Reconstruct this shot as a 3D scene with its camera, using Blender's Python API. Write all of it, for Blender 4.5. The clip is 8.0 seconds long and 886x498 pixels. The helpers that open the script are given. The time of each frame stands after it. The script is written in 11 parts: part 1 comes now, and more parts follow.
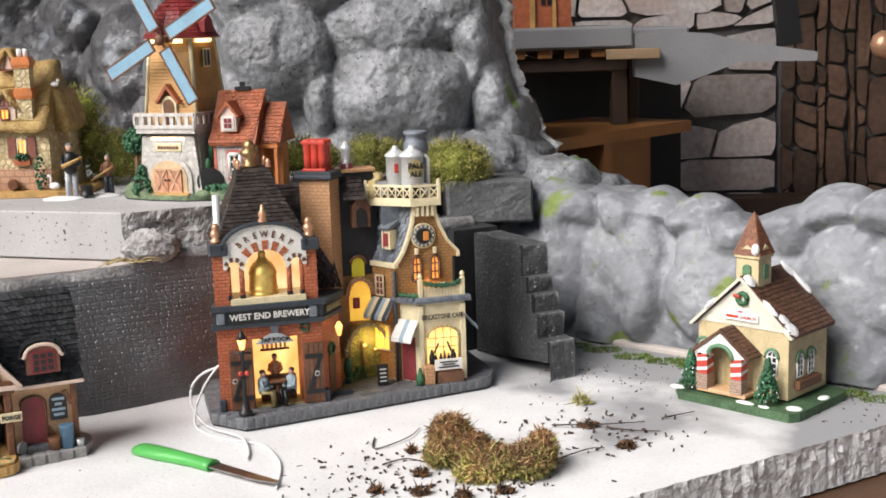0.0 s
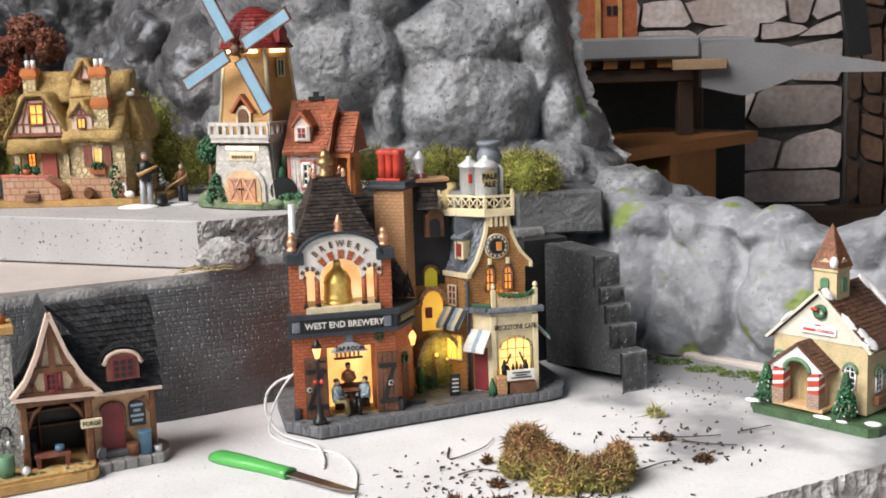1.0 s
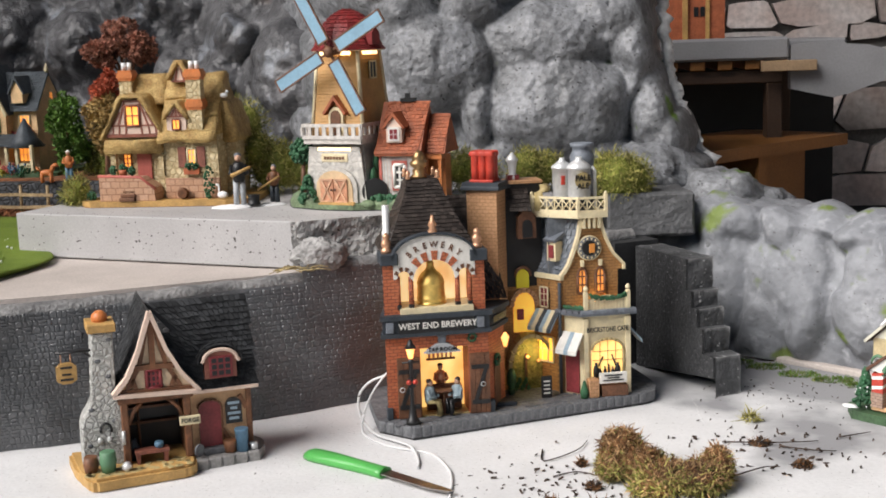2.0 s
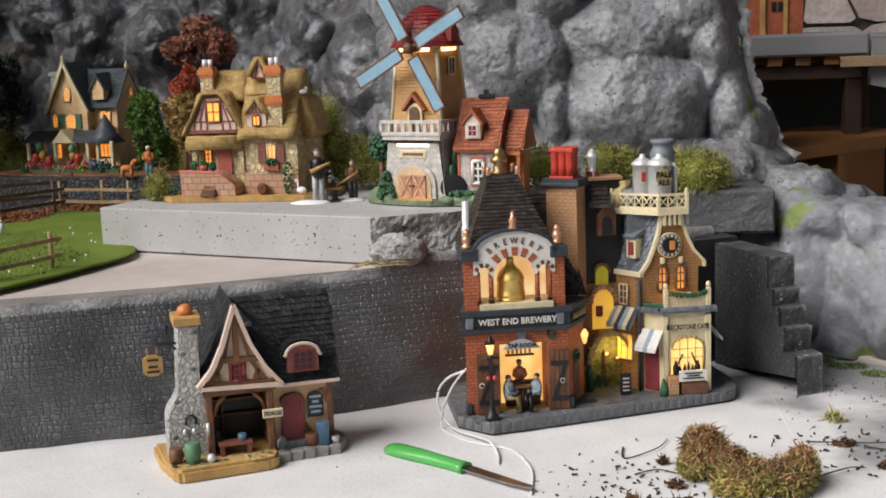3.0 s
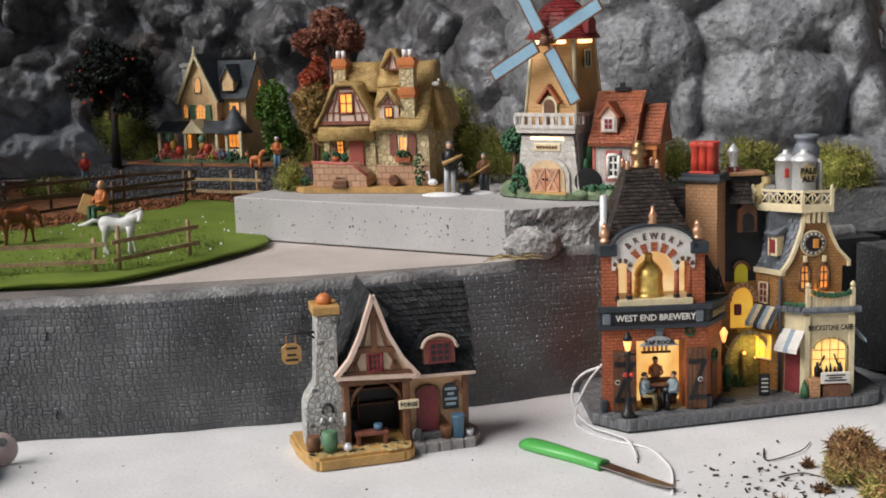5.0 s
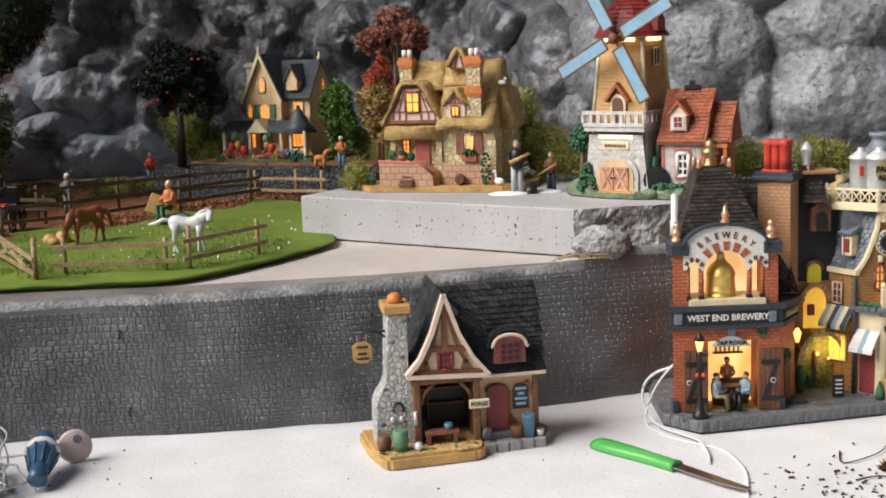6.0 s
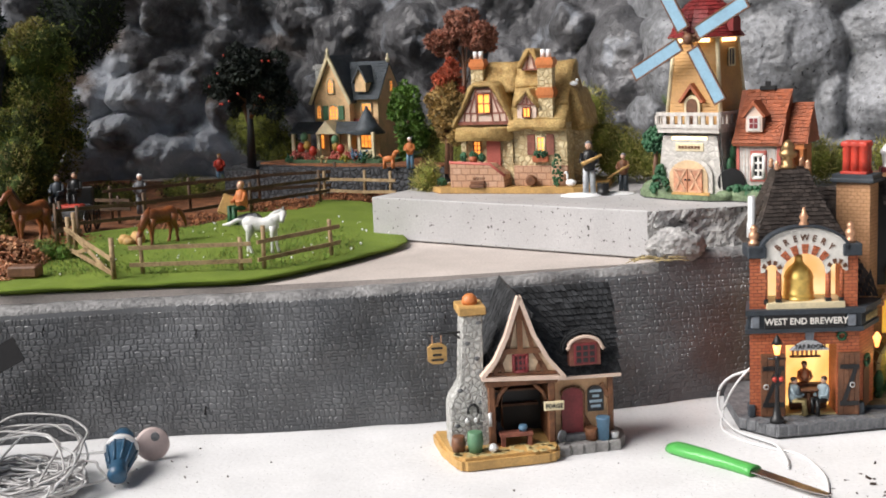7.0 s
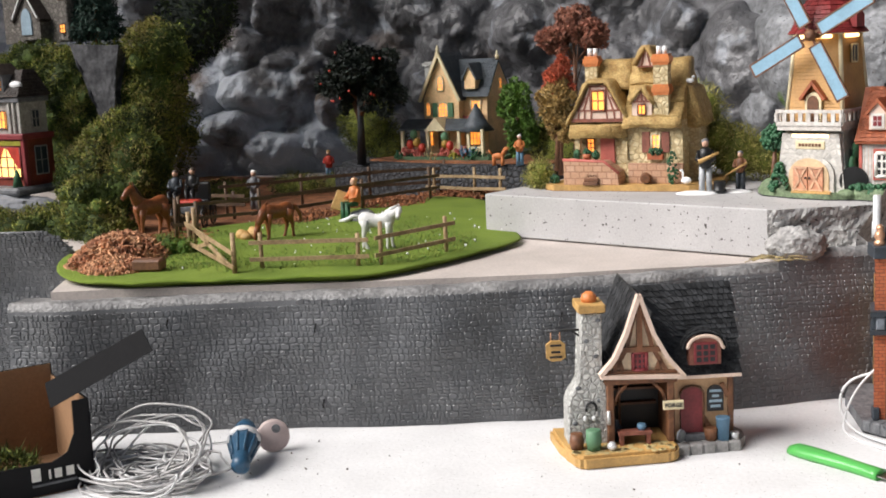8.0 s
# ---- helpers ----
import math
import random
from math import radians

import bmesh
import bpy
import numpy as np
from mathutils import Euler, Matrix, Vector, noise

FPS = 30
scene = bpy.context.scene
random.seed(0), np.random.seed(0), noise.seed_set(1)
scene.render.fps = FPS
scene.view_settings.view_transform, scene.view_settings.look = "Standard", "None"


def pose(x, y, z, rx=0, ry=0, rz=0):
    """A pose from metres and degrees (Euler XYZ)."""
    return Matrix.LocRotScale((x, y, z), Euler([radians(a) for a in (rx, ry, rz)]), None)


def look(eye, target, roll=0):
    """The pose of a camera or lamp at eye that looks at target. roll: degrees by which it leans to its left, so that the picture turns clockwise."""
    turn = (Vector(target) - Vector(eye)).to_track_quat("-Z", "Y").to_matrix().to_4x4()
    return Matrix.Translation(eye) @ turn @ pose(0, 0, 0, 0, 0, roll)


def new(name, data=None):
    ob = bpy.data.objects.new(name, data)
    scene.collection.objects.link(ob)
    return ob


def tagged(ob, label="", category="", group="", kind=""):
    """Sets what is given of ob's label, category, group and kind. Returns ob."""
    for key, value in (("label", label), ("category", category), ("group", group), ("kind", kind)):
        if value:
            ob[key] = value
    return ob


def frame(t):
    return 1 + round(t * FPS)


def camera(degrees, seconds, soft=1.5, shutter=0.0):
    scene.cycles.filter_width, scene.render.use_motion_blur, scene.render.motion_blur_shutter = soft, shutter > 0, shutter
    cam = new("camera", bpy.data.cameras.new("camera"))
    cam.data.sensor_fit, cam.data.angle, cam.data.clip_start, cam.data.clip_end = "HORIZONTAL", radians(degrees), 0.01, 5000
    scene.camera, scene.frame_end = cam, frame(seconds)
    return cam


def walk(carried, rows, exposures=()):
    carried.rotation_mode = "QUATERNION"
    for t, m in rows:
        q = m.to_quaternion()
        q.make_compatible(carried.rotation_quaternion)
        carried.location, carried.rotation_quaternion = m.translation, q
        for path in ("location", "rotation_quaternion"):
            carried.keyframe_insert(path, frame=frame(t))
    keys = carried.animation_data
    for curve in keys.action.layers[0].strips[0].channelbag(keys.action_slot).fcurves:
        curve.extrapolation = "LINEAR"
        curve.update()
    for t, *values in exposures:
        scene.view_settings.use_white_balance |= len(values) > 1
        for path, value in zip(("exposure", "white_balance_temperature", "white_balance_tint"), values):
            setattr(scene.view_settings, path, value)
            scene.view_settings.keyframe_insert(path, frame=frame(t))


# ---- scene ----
cam = camera(38.83, 8.0, soft=1.8)
# seconds, x, y, z, yaw, pitch, roll
PATH = [
    (0.0, 0.0597, -1.1082, 0.3648, 0.166, -10.203, -1.816),
    (0.5, 0.0470, -1.1083, 0.3657, 1.208, -9.956, -1.754),
    (1.0, 0.0350, -1.1093, 0.3667, 2.380, -9.714, -1.778),
    (1.5, 0.0236, -1.1098, 0.3660, 3.915, -9.533, -1.810),
    (3.0, -0.0029, -1.1157, 0.3673, 8.513, -9.575, -2.118),
    (3.5, -0.0076, -1.1169, 0.3649, 9.466, -9.608, -1.921),
    (4.0, -0.0177, -1.1153, 0.3646, 10.476, -9.679, -1.833),
    (4.5, -0.0284, -1.1135, 0.3642, 11.868, -9.643, -1.782),
    (6.0, -0.0534, -1.1157, 0.3649, 15.609, -9.574, -2.241),
    (6.5, -0.0615, -1.1155, 0.3650, 16.876, -9.536, -2.302),
    (7.0, -0.0691, -1.1201, 0.3659, 18.223, -9.425, -2.427),
    (7.5, -0.0800, -1.1265, 0.3668, 20.685, -9.383, -2.685),
    (8.0, -0.0901, -1.1317, 0.3674, 22.495, -9.375, -2.646),
]
EXPOSURES = [(0.0, 0.28), (1.5, 0.15), (3.0, -0.14), (3.5, -0.2), (4.0, -0.26), (4.5, -0.3), (6.0, 0.1), (8.0, 0.36)]
walk(cam, [(t, pose(x, y, z, 90 + pitch, 0, yaw) @ pose(0, 0, 0, 0, 0, roll)) for t, x, y, z, yaw, pitch, roll in PATH], EXPOSURES)

# ---- light: a big window behind the camera, dim room behind ----
world = bpy.data.worlds.new("world")
scene.world = world
world.use_nodes = True
_n = world.node_tree.nodes
_sky = _n.new("ShaderNodeTexSky")
_sky.sky_type, _sky.sun_disc = "NISHITA", False
_sky.sun_elevation, _sky.sun_rotation = radians(40), radians(234)
world.node_tree.links.new(_sky.outputs[0], _n["Background"].inputs[0])
_n["Background"].inputs[1].default_value = 0.033
_sun = bpy.data.lights.new("sun", "SUN")
_sun.energy, _sun.angle, _sun.color = 5.8, radians(46), (1.0, 0.955, 0.925)
sun = new("sun", _sun)
sun.matrix_world = look((-1.95, -1.42, 2.05), (0, 0, 0))

# ---- tools ----


def V(*a):
    return Vector(a)


def part(name, bm, material, parent, label="", smooth=False, kind=""):
    me = bpy.data.meshes.new(name)
    bmesh.ops.recalc_face_normals(bm, faces=bm.faces[:])
    if smooth:
        for fc in bm.faces:
            fc.smooth = True
    bm.to_mesh(me)
    bm.free()
    for m in (material if isinstance(material, (list, tuple)) else [material]):
        me.materials.append(m)
    ob = new(name, me)
    ob.parent = parent
    return tagged(ob, label, kind=kind)


def thing(name, label, category, m=None, group="", kind=""):
    ob = new(name)
    ob.empty_display_size = 0.02
    if m is not None:
        ob.matrix_world = m
    return tagged(ob, label, category, group, kind)


def solo(name, bm, material, label, category="", group="", kind="", smooth=False, m=None):
    ob = part(name, bm, material, None, label, smooth)
    if m is not None:
        ob.matrix_world = m
    return tagged(ob, "", category, group, kind)


def B():
    return bmesh.new()


def box(bm, x0, x1, y0, y1, z0, z1, m=None, mi=0):
    vs = [bm.verts.new(V(x, y, z) if m is None else m @ V(x, y, z)) for x in (x0, x1) for y in (y0, y1) for z in (z0, z1)]
    for q in ((0, 1, 3, 2), (4, 6, 7, 5), (0, 4, 5, 1), (2, 3, 7, 6), (0, 2, 6, 4), (1, 5, 7, 3)):
        bm.faces.new([vs[i] for i in q]).material_index = mi
    return bm


def bbox(x0, x1, y0, y1, z0, z1, bev=0.0008):
    bm = box(B(), x0, x1, y0, y1, z0, z1)
    bmesh.ops.bevel(bm, geom=bm.edges[:], offset=bev, segments=1, affect="EDGES")
    return bm


def prism(bm, pts, a, b, axis="y", m=None, mi=0):
    """A closed outline pushed from a to b: (x, z) along y, (x, y) along z, (y, z) along x."""
    def at(p, d):
        q = {"y": V(p[0], d, p[1]), "z": V(p[0], p[1], d), "x": V(d, p[0], p[1])}[axis]
        return q if m is None else m @ q
    lo, hi = [bm.verts.new(at(p, a)) for p in pts], [bm.verts.new(at(p, b)) for p in pts]
    n = len(pts)
    fs = [bm.faces.new(lo), bm.faces.new(hi[::-1])]
    for i in range(n):
        fs.append(bm.faces.new((lo[i], hi[i], hi[(i + 1) % n], lo[(i + 1) % n])))
    for fc in fs:
        fc.material_index = mi
    return bm


def lathe(bm, prof, x=0, y=0, z=0, n=14, m=None, mi=0):
    """Rings of (radius, height) round an upright axis."""
    rings = []
    for r, h in prof:
        ring = []
        for i in range(n):
            a = 2 * math.pi * i / n
            q = V(x + r * math.cos(a), y + r * math.sin(a), z + h)
            ring.append(bm.verts.new(q if m is None else m @ q))
        rings.append(ring)
    for r0, r1 in zip(rings, rings[1:]):
        for i in range(n):
            fc = bm.faces.new((r0[i], r0[(i + 1) % n], r1[(i + 1) % n], r1[i]))
            fc.smooth, fc.material_index = True, mi
    for ring in (rings[0], rings[-1]):
        bm.faces.new(ring).material_index = mi
    return bm


def ball(bm, x, y, z, rx, ry=None, rz=None, n=8, m=None, mi=0):
    ry, rz = ry or rx, rz or rx
    k = max(4, n // 2 + 1)
    prof = [(max(0.02, math.sin(math.pi * j / k)), -math.cos(math.pi * j / k)) for j in range(k + 1)]
    mm = Matrix.Translation((x, y, z)) @ Matrix.Diagonal((rx, ry, rz, 1))
    return lathe(bm, prof, n=n, m=mm if m is None else m @ mm, mi=mi)


def tube(bm, pts, r, n=6, mi=0, r1=None):
    pts = [Vector(p) for p in pts]
    rings = []
    for i, p in enumerate(pts):
        d = (pts[min(i + 1, len(pts) - 1)] - pts[max(i - 1, 0)]).normalized()
        u = d.cross(V(0, 0, 1) if abs(d.z) < 0.95 else V(1, 0, 0)).normalized()
        w = d.cross(u)
        rr = r if r1 is None else r + (r1 - r) * i / (len(pts) - 1)
        rings.append([bm.verts.new(p + (u * math.cos(2 * math.pi * k / n) + w * math.sin(2 * math.pi * k / n)) * rr) for k in range(n)])
    for a, b in zip(rings, rings[1:]):
        for k in range(n):
            fc = bm.faces.new((a[k], a[(k + 1) % n], b[(k + 1) % n], b[k]))
            fc.smooth, fc.material_index = True, mi
    for ring in (rings[0], rings[-1]):
        bm.faces.new(ring).material_index = mi
    return bm


def slates(bm, a, b, c, d, rows, per, th=0.0012, rng=None, gap=0.1, mi=0):
    """Lapped slates over the quad a b (eave) c d (ridge): rows up, per to a row."""
    a, b, c, d = map(Vector, (a, b, c, d))
    nrm = (b - a).cross(d - a).normalized()
    rng = rng or random.Random(3)
    for r in range(rows):
        v0, v1 = r / rows, min(1.0, (r + 1.25) / rows)
        off = 0.5 * (r % 2)
        for k in range(-1, per + 1):
            u0, u1 = (k + off + gap / 2) / per, (k + 1 + off - gap / 2) / per
            u0, u1 = max(0, u0), min(1, u1)
            if u1 - u0 < 0.15 / per:
                continue
            lift = th * rng.uniform(0.8, 1.4)
            jit = rng.uniform(-0.12, 0.12) / rows
            P = lambda u, v: (a.lerp(b, u)).lerp(d.lerp(c, u), max(0, v))
            q = [P(u0, v0 + jit), P(u1, v0 + jit), P(u1, v1), P(u0, v1)]
            lo = [bm.verts.new(p) for p in q]
            hi = [bm.verts.new(q[0] + nrm * lift), bm.verts.new(q[1] + nrm * lift), bm.verts.new(q[2] + nrm * th * 0.2), bm.verts.new(q[3] + nrm * th * 0.2)]
            for f in ((hi[0], hi[1], hi[2], hi[3]), (lo[0], lo[1], hi[1], hi[0]), (lo[1], lo[2], hi[2], hi[1]), (lo[3], lo[0], hi[0], hi[3])):
                bm.faces.new(f).material_index = mi
    return bm


def arch(x0, x1, z0, zs, zt, n=8):
    """Outline of an opening with an arched head: feet, spring line and crown."""
    c, w = (x0 + x1) / 2, (x1 - x0) / 2
    return [(x0, z0), (x1, z0)] + [(c + w * math.cos(math.pi * i / n), zs + (zt - zs) * math.sin(math.pi * i / n)) for i in range(n + 1)]


def text_mesh(body, size, depth=0.0004):
    cu = bpy.data.curves.new("t", "FONT")
    cu.body, cu.size, cu.extrude, cu.align_x, cu.resolution_u = body, size, depth, "CENTER", 2
    cu.offset = size * 0.018
    ob = bpy.data.objects.new("t", cu)
    scene.collection.objects.link(ob)
    me = bpy.data.meshes.new_from_object(ob.evaluated_get(bpy.context.evaluated_depsgraph_get()))
    bpy.data.objects.remove(ob)
    return me


def lettering(name, body, size, material, parent, m, squeeze=1.0, label=""):
    """Standing letters: local x along the wall, z up, facing -y."""
    me = text_mesh(body, size)
    me.transform(m @ pose(0, 0, 0, 90) @ Matrix.Diagonal((squeeze, 1, 1, 1)))
    me.materials.append(material)
    ob = new(name, me)
    ob.parent = parent
    return tagged(ob, label)


# ---- materials ----


def mat(name, col, rough=0.6, metal=0.0, var=0.18, scale=40.0, bump=0.25, bscale=350.0, col2=None, mix=0.5, spec=0.5, dist=0.0006, island=0.0):
    """A painted or natural surface: two scales of colour change, wear and fine relief."""
    m = bpy.data.materials.new(name)
    m.use_nodes = True
    nt = m.node_tree
    N, L = nt.nodes, nt.links
    bsdf = N["Principled BSDF"]
    co = N.new("ShaderNodeTexCoord")
    n1, n2 = N.new("ShaderNodeTexNoise"), N.new("ShaderNodeTexNoise")
    n1.inputs["Scale"].default_value, n1.inputs["Detail"].default_value = scale, 4
    n2.inputs["Scale"].default_value, n2.inputs["Detail"].default_value = bscale, 3
    L.new(co.outputs["Object"], n1.inputs["Vector"])
    L.new(co.outputs["Object"], n2.inputs["Vector"])
    ramp = N.new("ShaderNodeValToRGB")
    c2 = col2 or [min(1, c * (1 + var)) for c in col]
    c1 = col if col2 else [c * (1 - var) for c in col]
    ramp.color_ramp.elements[0].position, ramp.color_ramp.elements[1].position = mix - 0.18, mix + 0.18
    ramp.color_ramp.elements[0].color, ramp.color_ramp.elements[1].color = (*c1, 1), (*c2, 1)
    L.new(n1.outputs["Fac"], ramp.inputs["Fac"])
    mul = N.new("ShaderNodeMixRGB")
    mul.blend_type = "MULTIPLY"
    mul.inputs[0].default_value = min(1.0, var * 2.2)
    r2 = N.new("ShaderNodeValToRGB")
    r2.color_ramp.elements[0].position, r2.color_ramp.elements[1].position = 0.3, 0.65
    r2.color_ramp.elements[0].color, r2.color_ramp.elements[1].color = (0.45, 0.45, 0.45, 1), (1, 1, 1, 1)
    L.new(n2.outputs["Fac"], r2.inputs["Fac"])
    L.new(ramp.outputs["Color"], mul.inputs[1])
    L.new(r2.outputs["Color"], mul.inputs[2])
    out = mul
    if island:
        geo = N.new("ShaderNodeNewGeometry")
        hs = N.new("ShaderNodeHueSaturation")
        mr = N.new("ShaderNodeMapRange")
        mr.inputs["To Min"].default_value, mr.inputs["To Max"].default_value = 1 - island, 1 + island
        L.new(geo.outputs["Random Per Island"], mr.inputs["Value"])
        L.new(mr.outputs[0], hs.inputs["Value"])
        L.new(mul.outputs[0], hs.inputs["Color"])
        out = hs
    L.new(out.outputs[0], bsdf.inputs["Base Color"])
    bp = N.new("ShaderNodeBump")
    bp.inputs["Strength"].default_value, bp.inputs["Distance"].default_value = bump, dist
    L.new(n2.outputs["Fac"], bp.inputs["Height"])
    L.new(bp.outputs[0], bsdf.inputs["Normal"])
    bsdf.inputs["Roughness"].default_value, bsdf.inputs["Metallic"].default_value = rough, metal
    bsdf.inputs["Specular IOR Level"].default_value = spec
    return m


def brick_mat(name, c1, c2, mortar, bw=0.007, bh=0.0032, rough=0.65, depth=0.0006):
    m = mat(name, c1, rough)
    nt = m.node_tree
    N, L = nt.nodes, nt.links
    bsdf = N["Principled BSDF"]
    co, sep, add, com = N.new("ShaderNodeTexCoord"), N.new("ShaderNodeSeparateXYZ"), N.new("ShaderNodeMath"), N.new("ShaderNodeCombineXYZ")
    L.new(co.outputs["Object"], sep.inputs[0])
    L.new(sep.outputs["X"], add.inputs[0])
    L.new(sep.outputs["Y"], add.inputs[1])
    L.new(add.outputs[0], com.inputs["X"])
    L.new(sep.outputs["Z"], com.inputs["Y"])
    br = N.new("ShaderNodeTexBrick")
    br.inputs["Scale"].default_value = 1
    br.inputs["Brick Width"].default_value, br.inputs["Row Height"].default_value = bw, bh
    br.inputs["Mortar Size"].default_value, br.inputs["Mortar Smooth"].default_value = bh * 0.1, 0.3
    for k, c in (("Color1", c1), ("Color2", c2), ("Mortar", mortar)):
        br.inputs[k].default_value = (*c, 1)
    L.new(com.outputs[0], br.inputs["Vector"])
    mul = [n for n in N if n.type == "MIX_RGB"][0]
    L.new(br.outputs["Color"], mul.inputs[1])
    bp = N.new("ShaderNodeBump")
    bp.invert = True
    bp.inputs["Strength"].default_value, bp.inputs["Distance"].default_value = 0.8, depth
    L.new(br.outputs["Fac"], bp.inputs["Height"])
    old = [n for n in N if n.type == "BUMP" and n != bp][0]
    L.new(old.outputs[0], bp.inputs["Normal"])
    L.new(bp.outputs[0], bsdf.inputs["Normal"])
    return m


def glow(name, col, strength):
    m = bpy.data.materials.new(name)
    m.use_nodes = True
    N, L = m.node_tree.nodes, m.node_tree.links
    b = N["Principled BSDF"]
    b.inputs["Base Color"].default_value = (*col, 1)
    nz, rp, co = N.new("ShaderNodeTexNoise"), N.new("ShaderNodeValToRGB"), N.new("ShaderNodeTexCoord")
    nz.inputs["Scale"].default_value = 60
    L.new(co.outputs["Object"], nz.inputs["Vector"])
    rp.color_ramp.elements[0].position, rp.color_ramp.elements[1].position = 0.3, 0.7
    rp.color_ramp.elements[0].color = (col[0] * 0.75, col[1] * 0.5, col[2] * 0.35, 1)
    rp.color_ramp.elements[1].color = (*col, 1)
    L.new(nz.outputs["Fac"], rp.inputs["Fac"])
    L.new(rp.outputs[0], b.inputs["Emission Color"])
    b.inputs["Emission Strength"].default_value = strength
    return m


FOAM = mat("white_foam", (0.66, 0.66, 0.665), 0.8, var=0.07, scale=14, bump=0.35, bscale=260, dist=0.001)
FOAM_CUT = mat("cut_foam", (0.72, 0.72, 0.72), 0.85, var=0.2, scale=60, bump=1.0, bscale=160, dist=0.004)
SLAB = mat("grey_foam", (0.42, 0.41, 0.41), 0.8, var=0.1, scale=14, bump=0.4, bscale=500)
ROCK = mat("rock_paint", (0.15, 0.155, 0.162), 0.5, var=0.35, scale=22, bump=0.35, bscale=150, col2=(0.3, 0.31, 0.33), dist=0.003)
VINYL = mat("embossed_vinyl", (0.08, 0.082, 0.086), 0.4, var=0.2, scale=9, bump=0.15, bscale=700, col2=(0.15, 0.155, 0.162), spec=0.75)
PAPER = mat("bare_board", (0.5, 0.445, 0.41), 0.85, var=0.14, scale=12, bump=0.2)
GRASS = mat("grass_mat", (0.12, 0.19, 0.012), 0.9, var=0.25, scale=18, bump=1.0, bscale=900, col2=(0.19, 0.27, 0.025), dist=0.0015)
DARKWOOD = mat("dark_table_wood", (0.1, 0.05, 0.025), 0.5, var=0.3, scale=6)
RED_BRICK = brick_mat("red_brick", (0.44, 0.11, 0.042), (0.54, 0.16, 0.065), (0.17, 0.05, 0.03))
TAN_BRICK = brick_mat("tan_brick", (0.5, 0.27, 0.13), (0.56, 0.31, 0.16), (0.36, 0.19, 0.09), 0.006, 0.0035)
BROWN_BRICK = brick_mat("brown_brick", (0.36, 0.18, 0.06), (0.44, 0.23, 0.08), (0.22, 0.11, 0.04), 0.006, 0.003)
CREAM = mat("cream_paint", (0.72, 0.62, 0.4), 0.5, var=0.1, scale=80)
WHITE = mat("white_paint", (0.75, 0.73, 0.68), 0.5, var=0.08, scale=80)
SLATE = mat("slate", (0.028, 0.021, 0.018), 0.55, var=0.3, scale=120, col2=(0.06, 0.048, 0.042), island=0.4, spec=0.3)
GREY_SLATE = mat("grey_slate", (0.17, 0.19, 0.22), 0.6, var=0.2, scale=100, island=0.3)
BLUEGREY = mat("blue_grey_trim", (0.034, 0.043, 0.054), 0.55, var=0.2, scale=100)
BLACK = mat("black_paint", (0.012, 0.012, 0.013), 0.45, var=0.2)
GOLD = mat("gold_paint", (0.42, 0.27, 0.13), 0.4, metal=0.85, var=0.15)
BRASS = mat("polished_brass", (0.8, 0.56, 0.16), 0.4, metal=0.6, var=0.15)
COPPER = mat("copper_paint", (0.68, 0.38, 0.23), 0.38, metal=0.55, var=0.15)
SILVER = mat("silver_paint", (0.68, 0.69, 0.69), 0.35, metal=0.3, var=0.12)
STONE_BASE = mat("cobble_base", (0.1, 0.105, 0.115), 0.65, var=0.3, scale=90, col2=(0.2, 0.205, 0.215))
BROWN = mat("brown_wood_paint", (0.16, 0.07, 0.035), 0.6, var=0.3, scale=70)
DOOR_RED = mat("dark_red_paint", (0.22, 0.03, 0.035), 0.55, var=0.2)
GLOW_YEL = glow("lit_yellow", (1.0, 0.72, 0.25), 1.1)
GLOW_ORG = glow("lit_orange", (1.0, 0.42, 0.1), 0.75)
# ---- the room: floor, table, walls ----
def sheet(name, pts, z0, z1, material, label, kind="structure", category="", smooth=False):
    return solo(name, prism(B(), pts, z0, z1, "z"), material, label, category, kind=kind)


def speckle(m, scale=420.0, col=(0.03, 0.03, 0.03), cut=0.71):
    """Small dark pits and crumbs over a surface."""
    N, L = m.node_tree.nodes, m.node_tree.links
    bsdf = N["Principled BSDF"]
    src = bsdf.inputs["Base Color"].links[0].from_socket
    co, nz, rp, mx = N.new("ShaderNodeTexCoord"), N.new("ShaderNodeTexNoise"), N.new("ShaderNodeValToRGB"), N.new("ShaderNodeMixRGB")
    nz.inputs["Scale"].default_value, nz.inputs["Detail"].default_value = scale, 1
    L.new(co.outputs["Object"], nz.inputs["Vector"])
    rp.color_ramp.elements[0].position, rp.color_ramp.elements[1].position = cut, cut + 0.03
    L.new(nz.outputs["Fac"], rp.inputs["Fac"])
    L.new(rp.outputs["Color"], mx.inputs[0])
    L.new(src, mx.inputs[1])
    mx.inputs[2].default_value = (*col, 1)
    L.new(mx.outputs[0], bsdf.inputs["Base Color"])
    return m


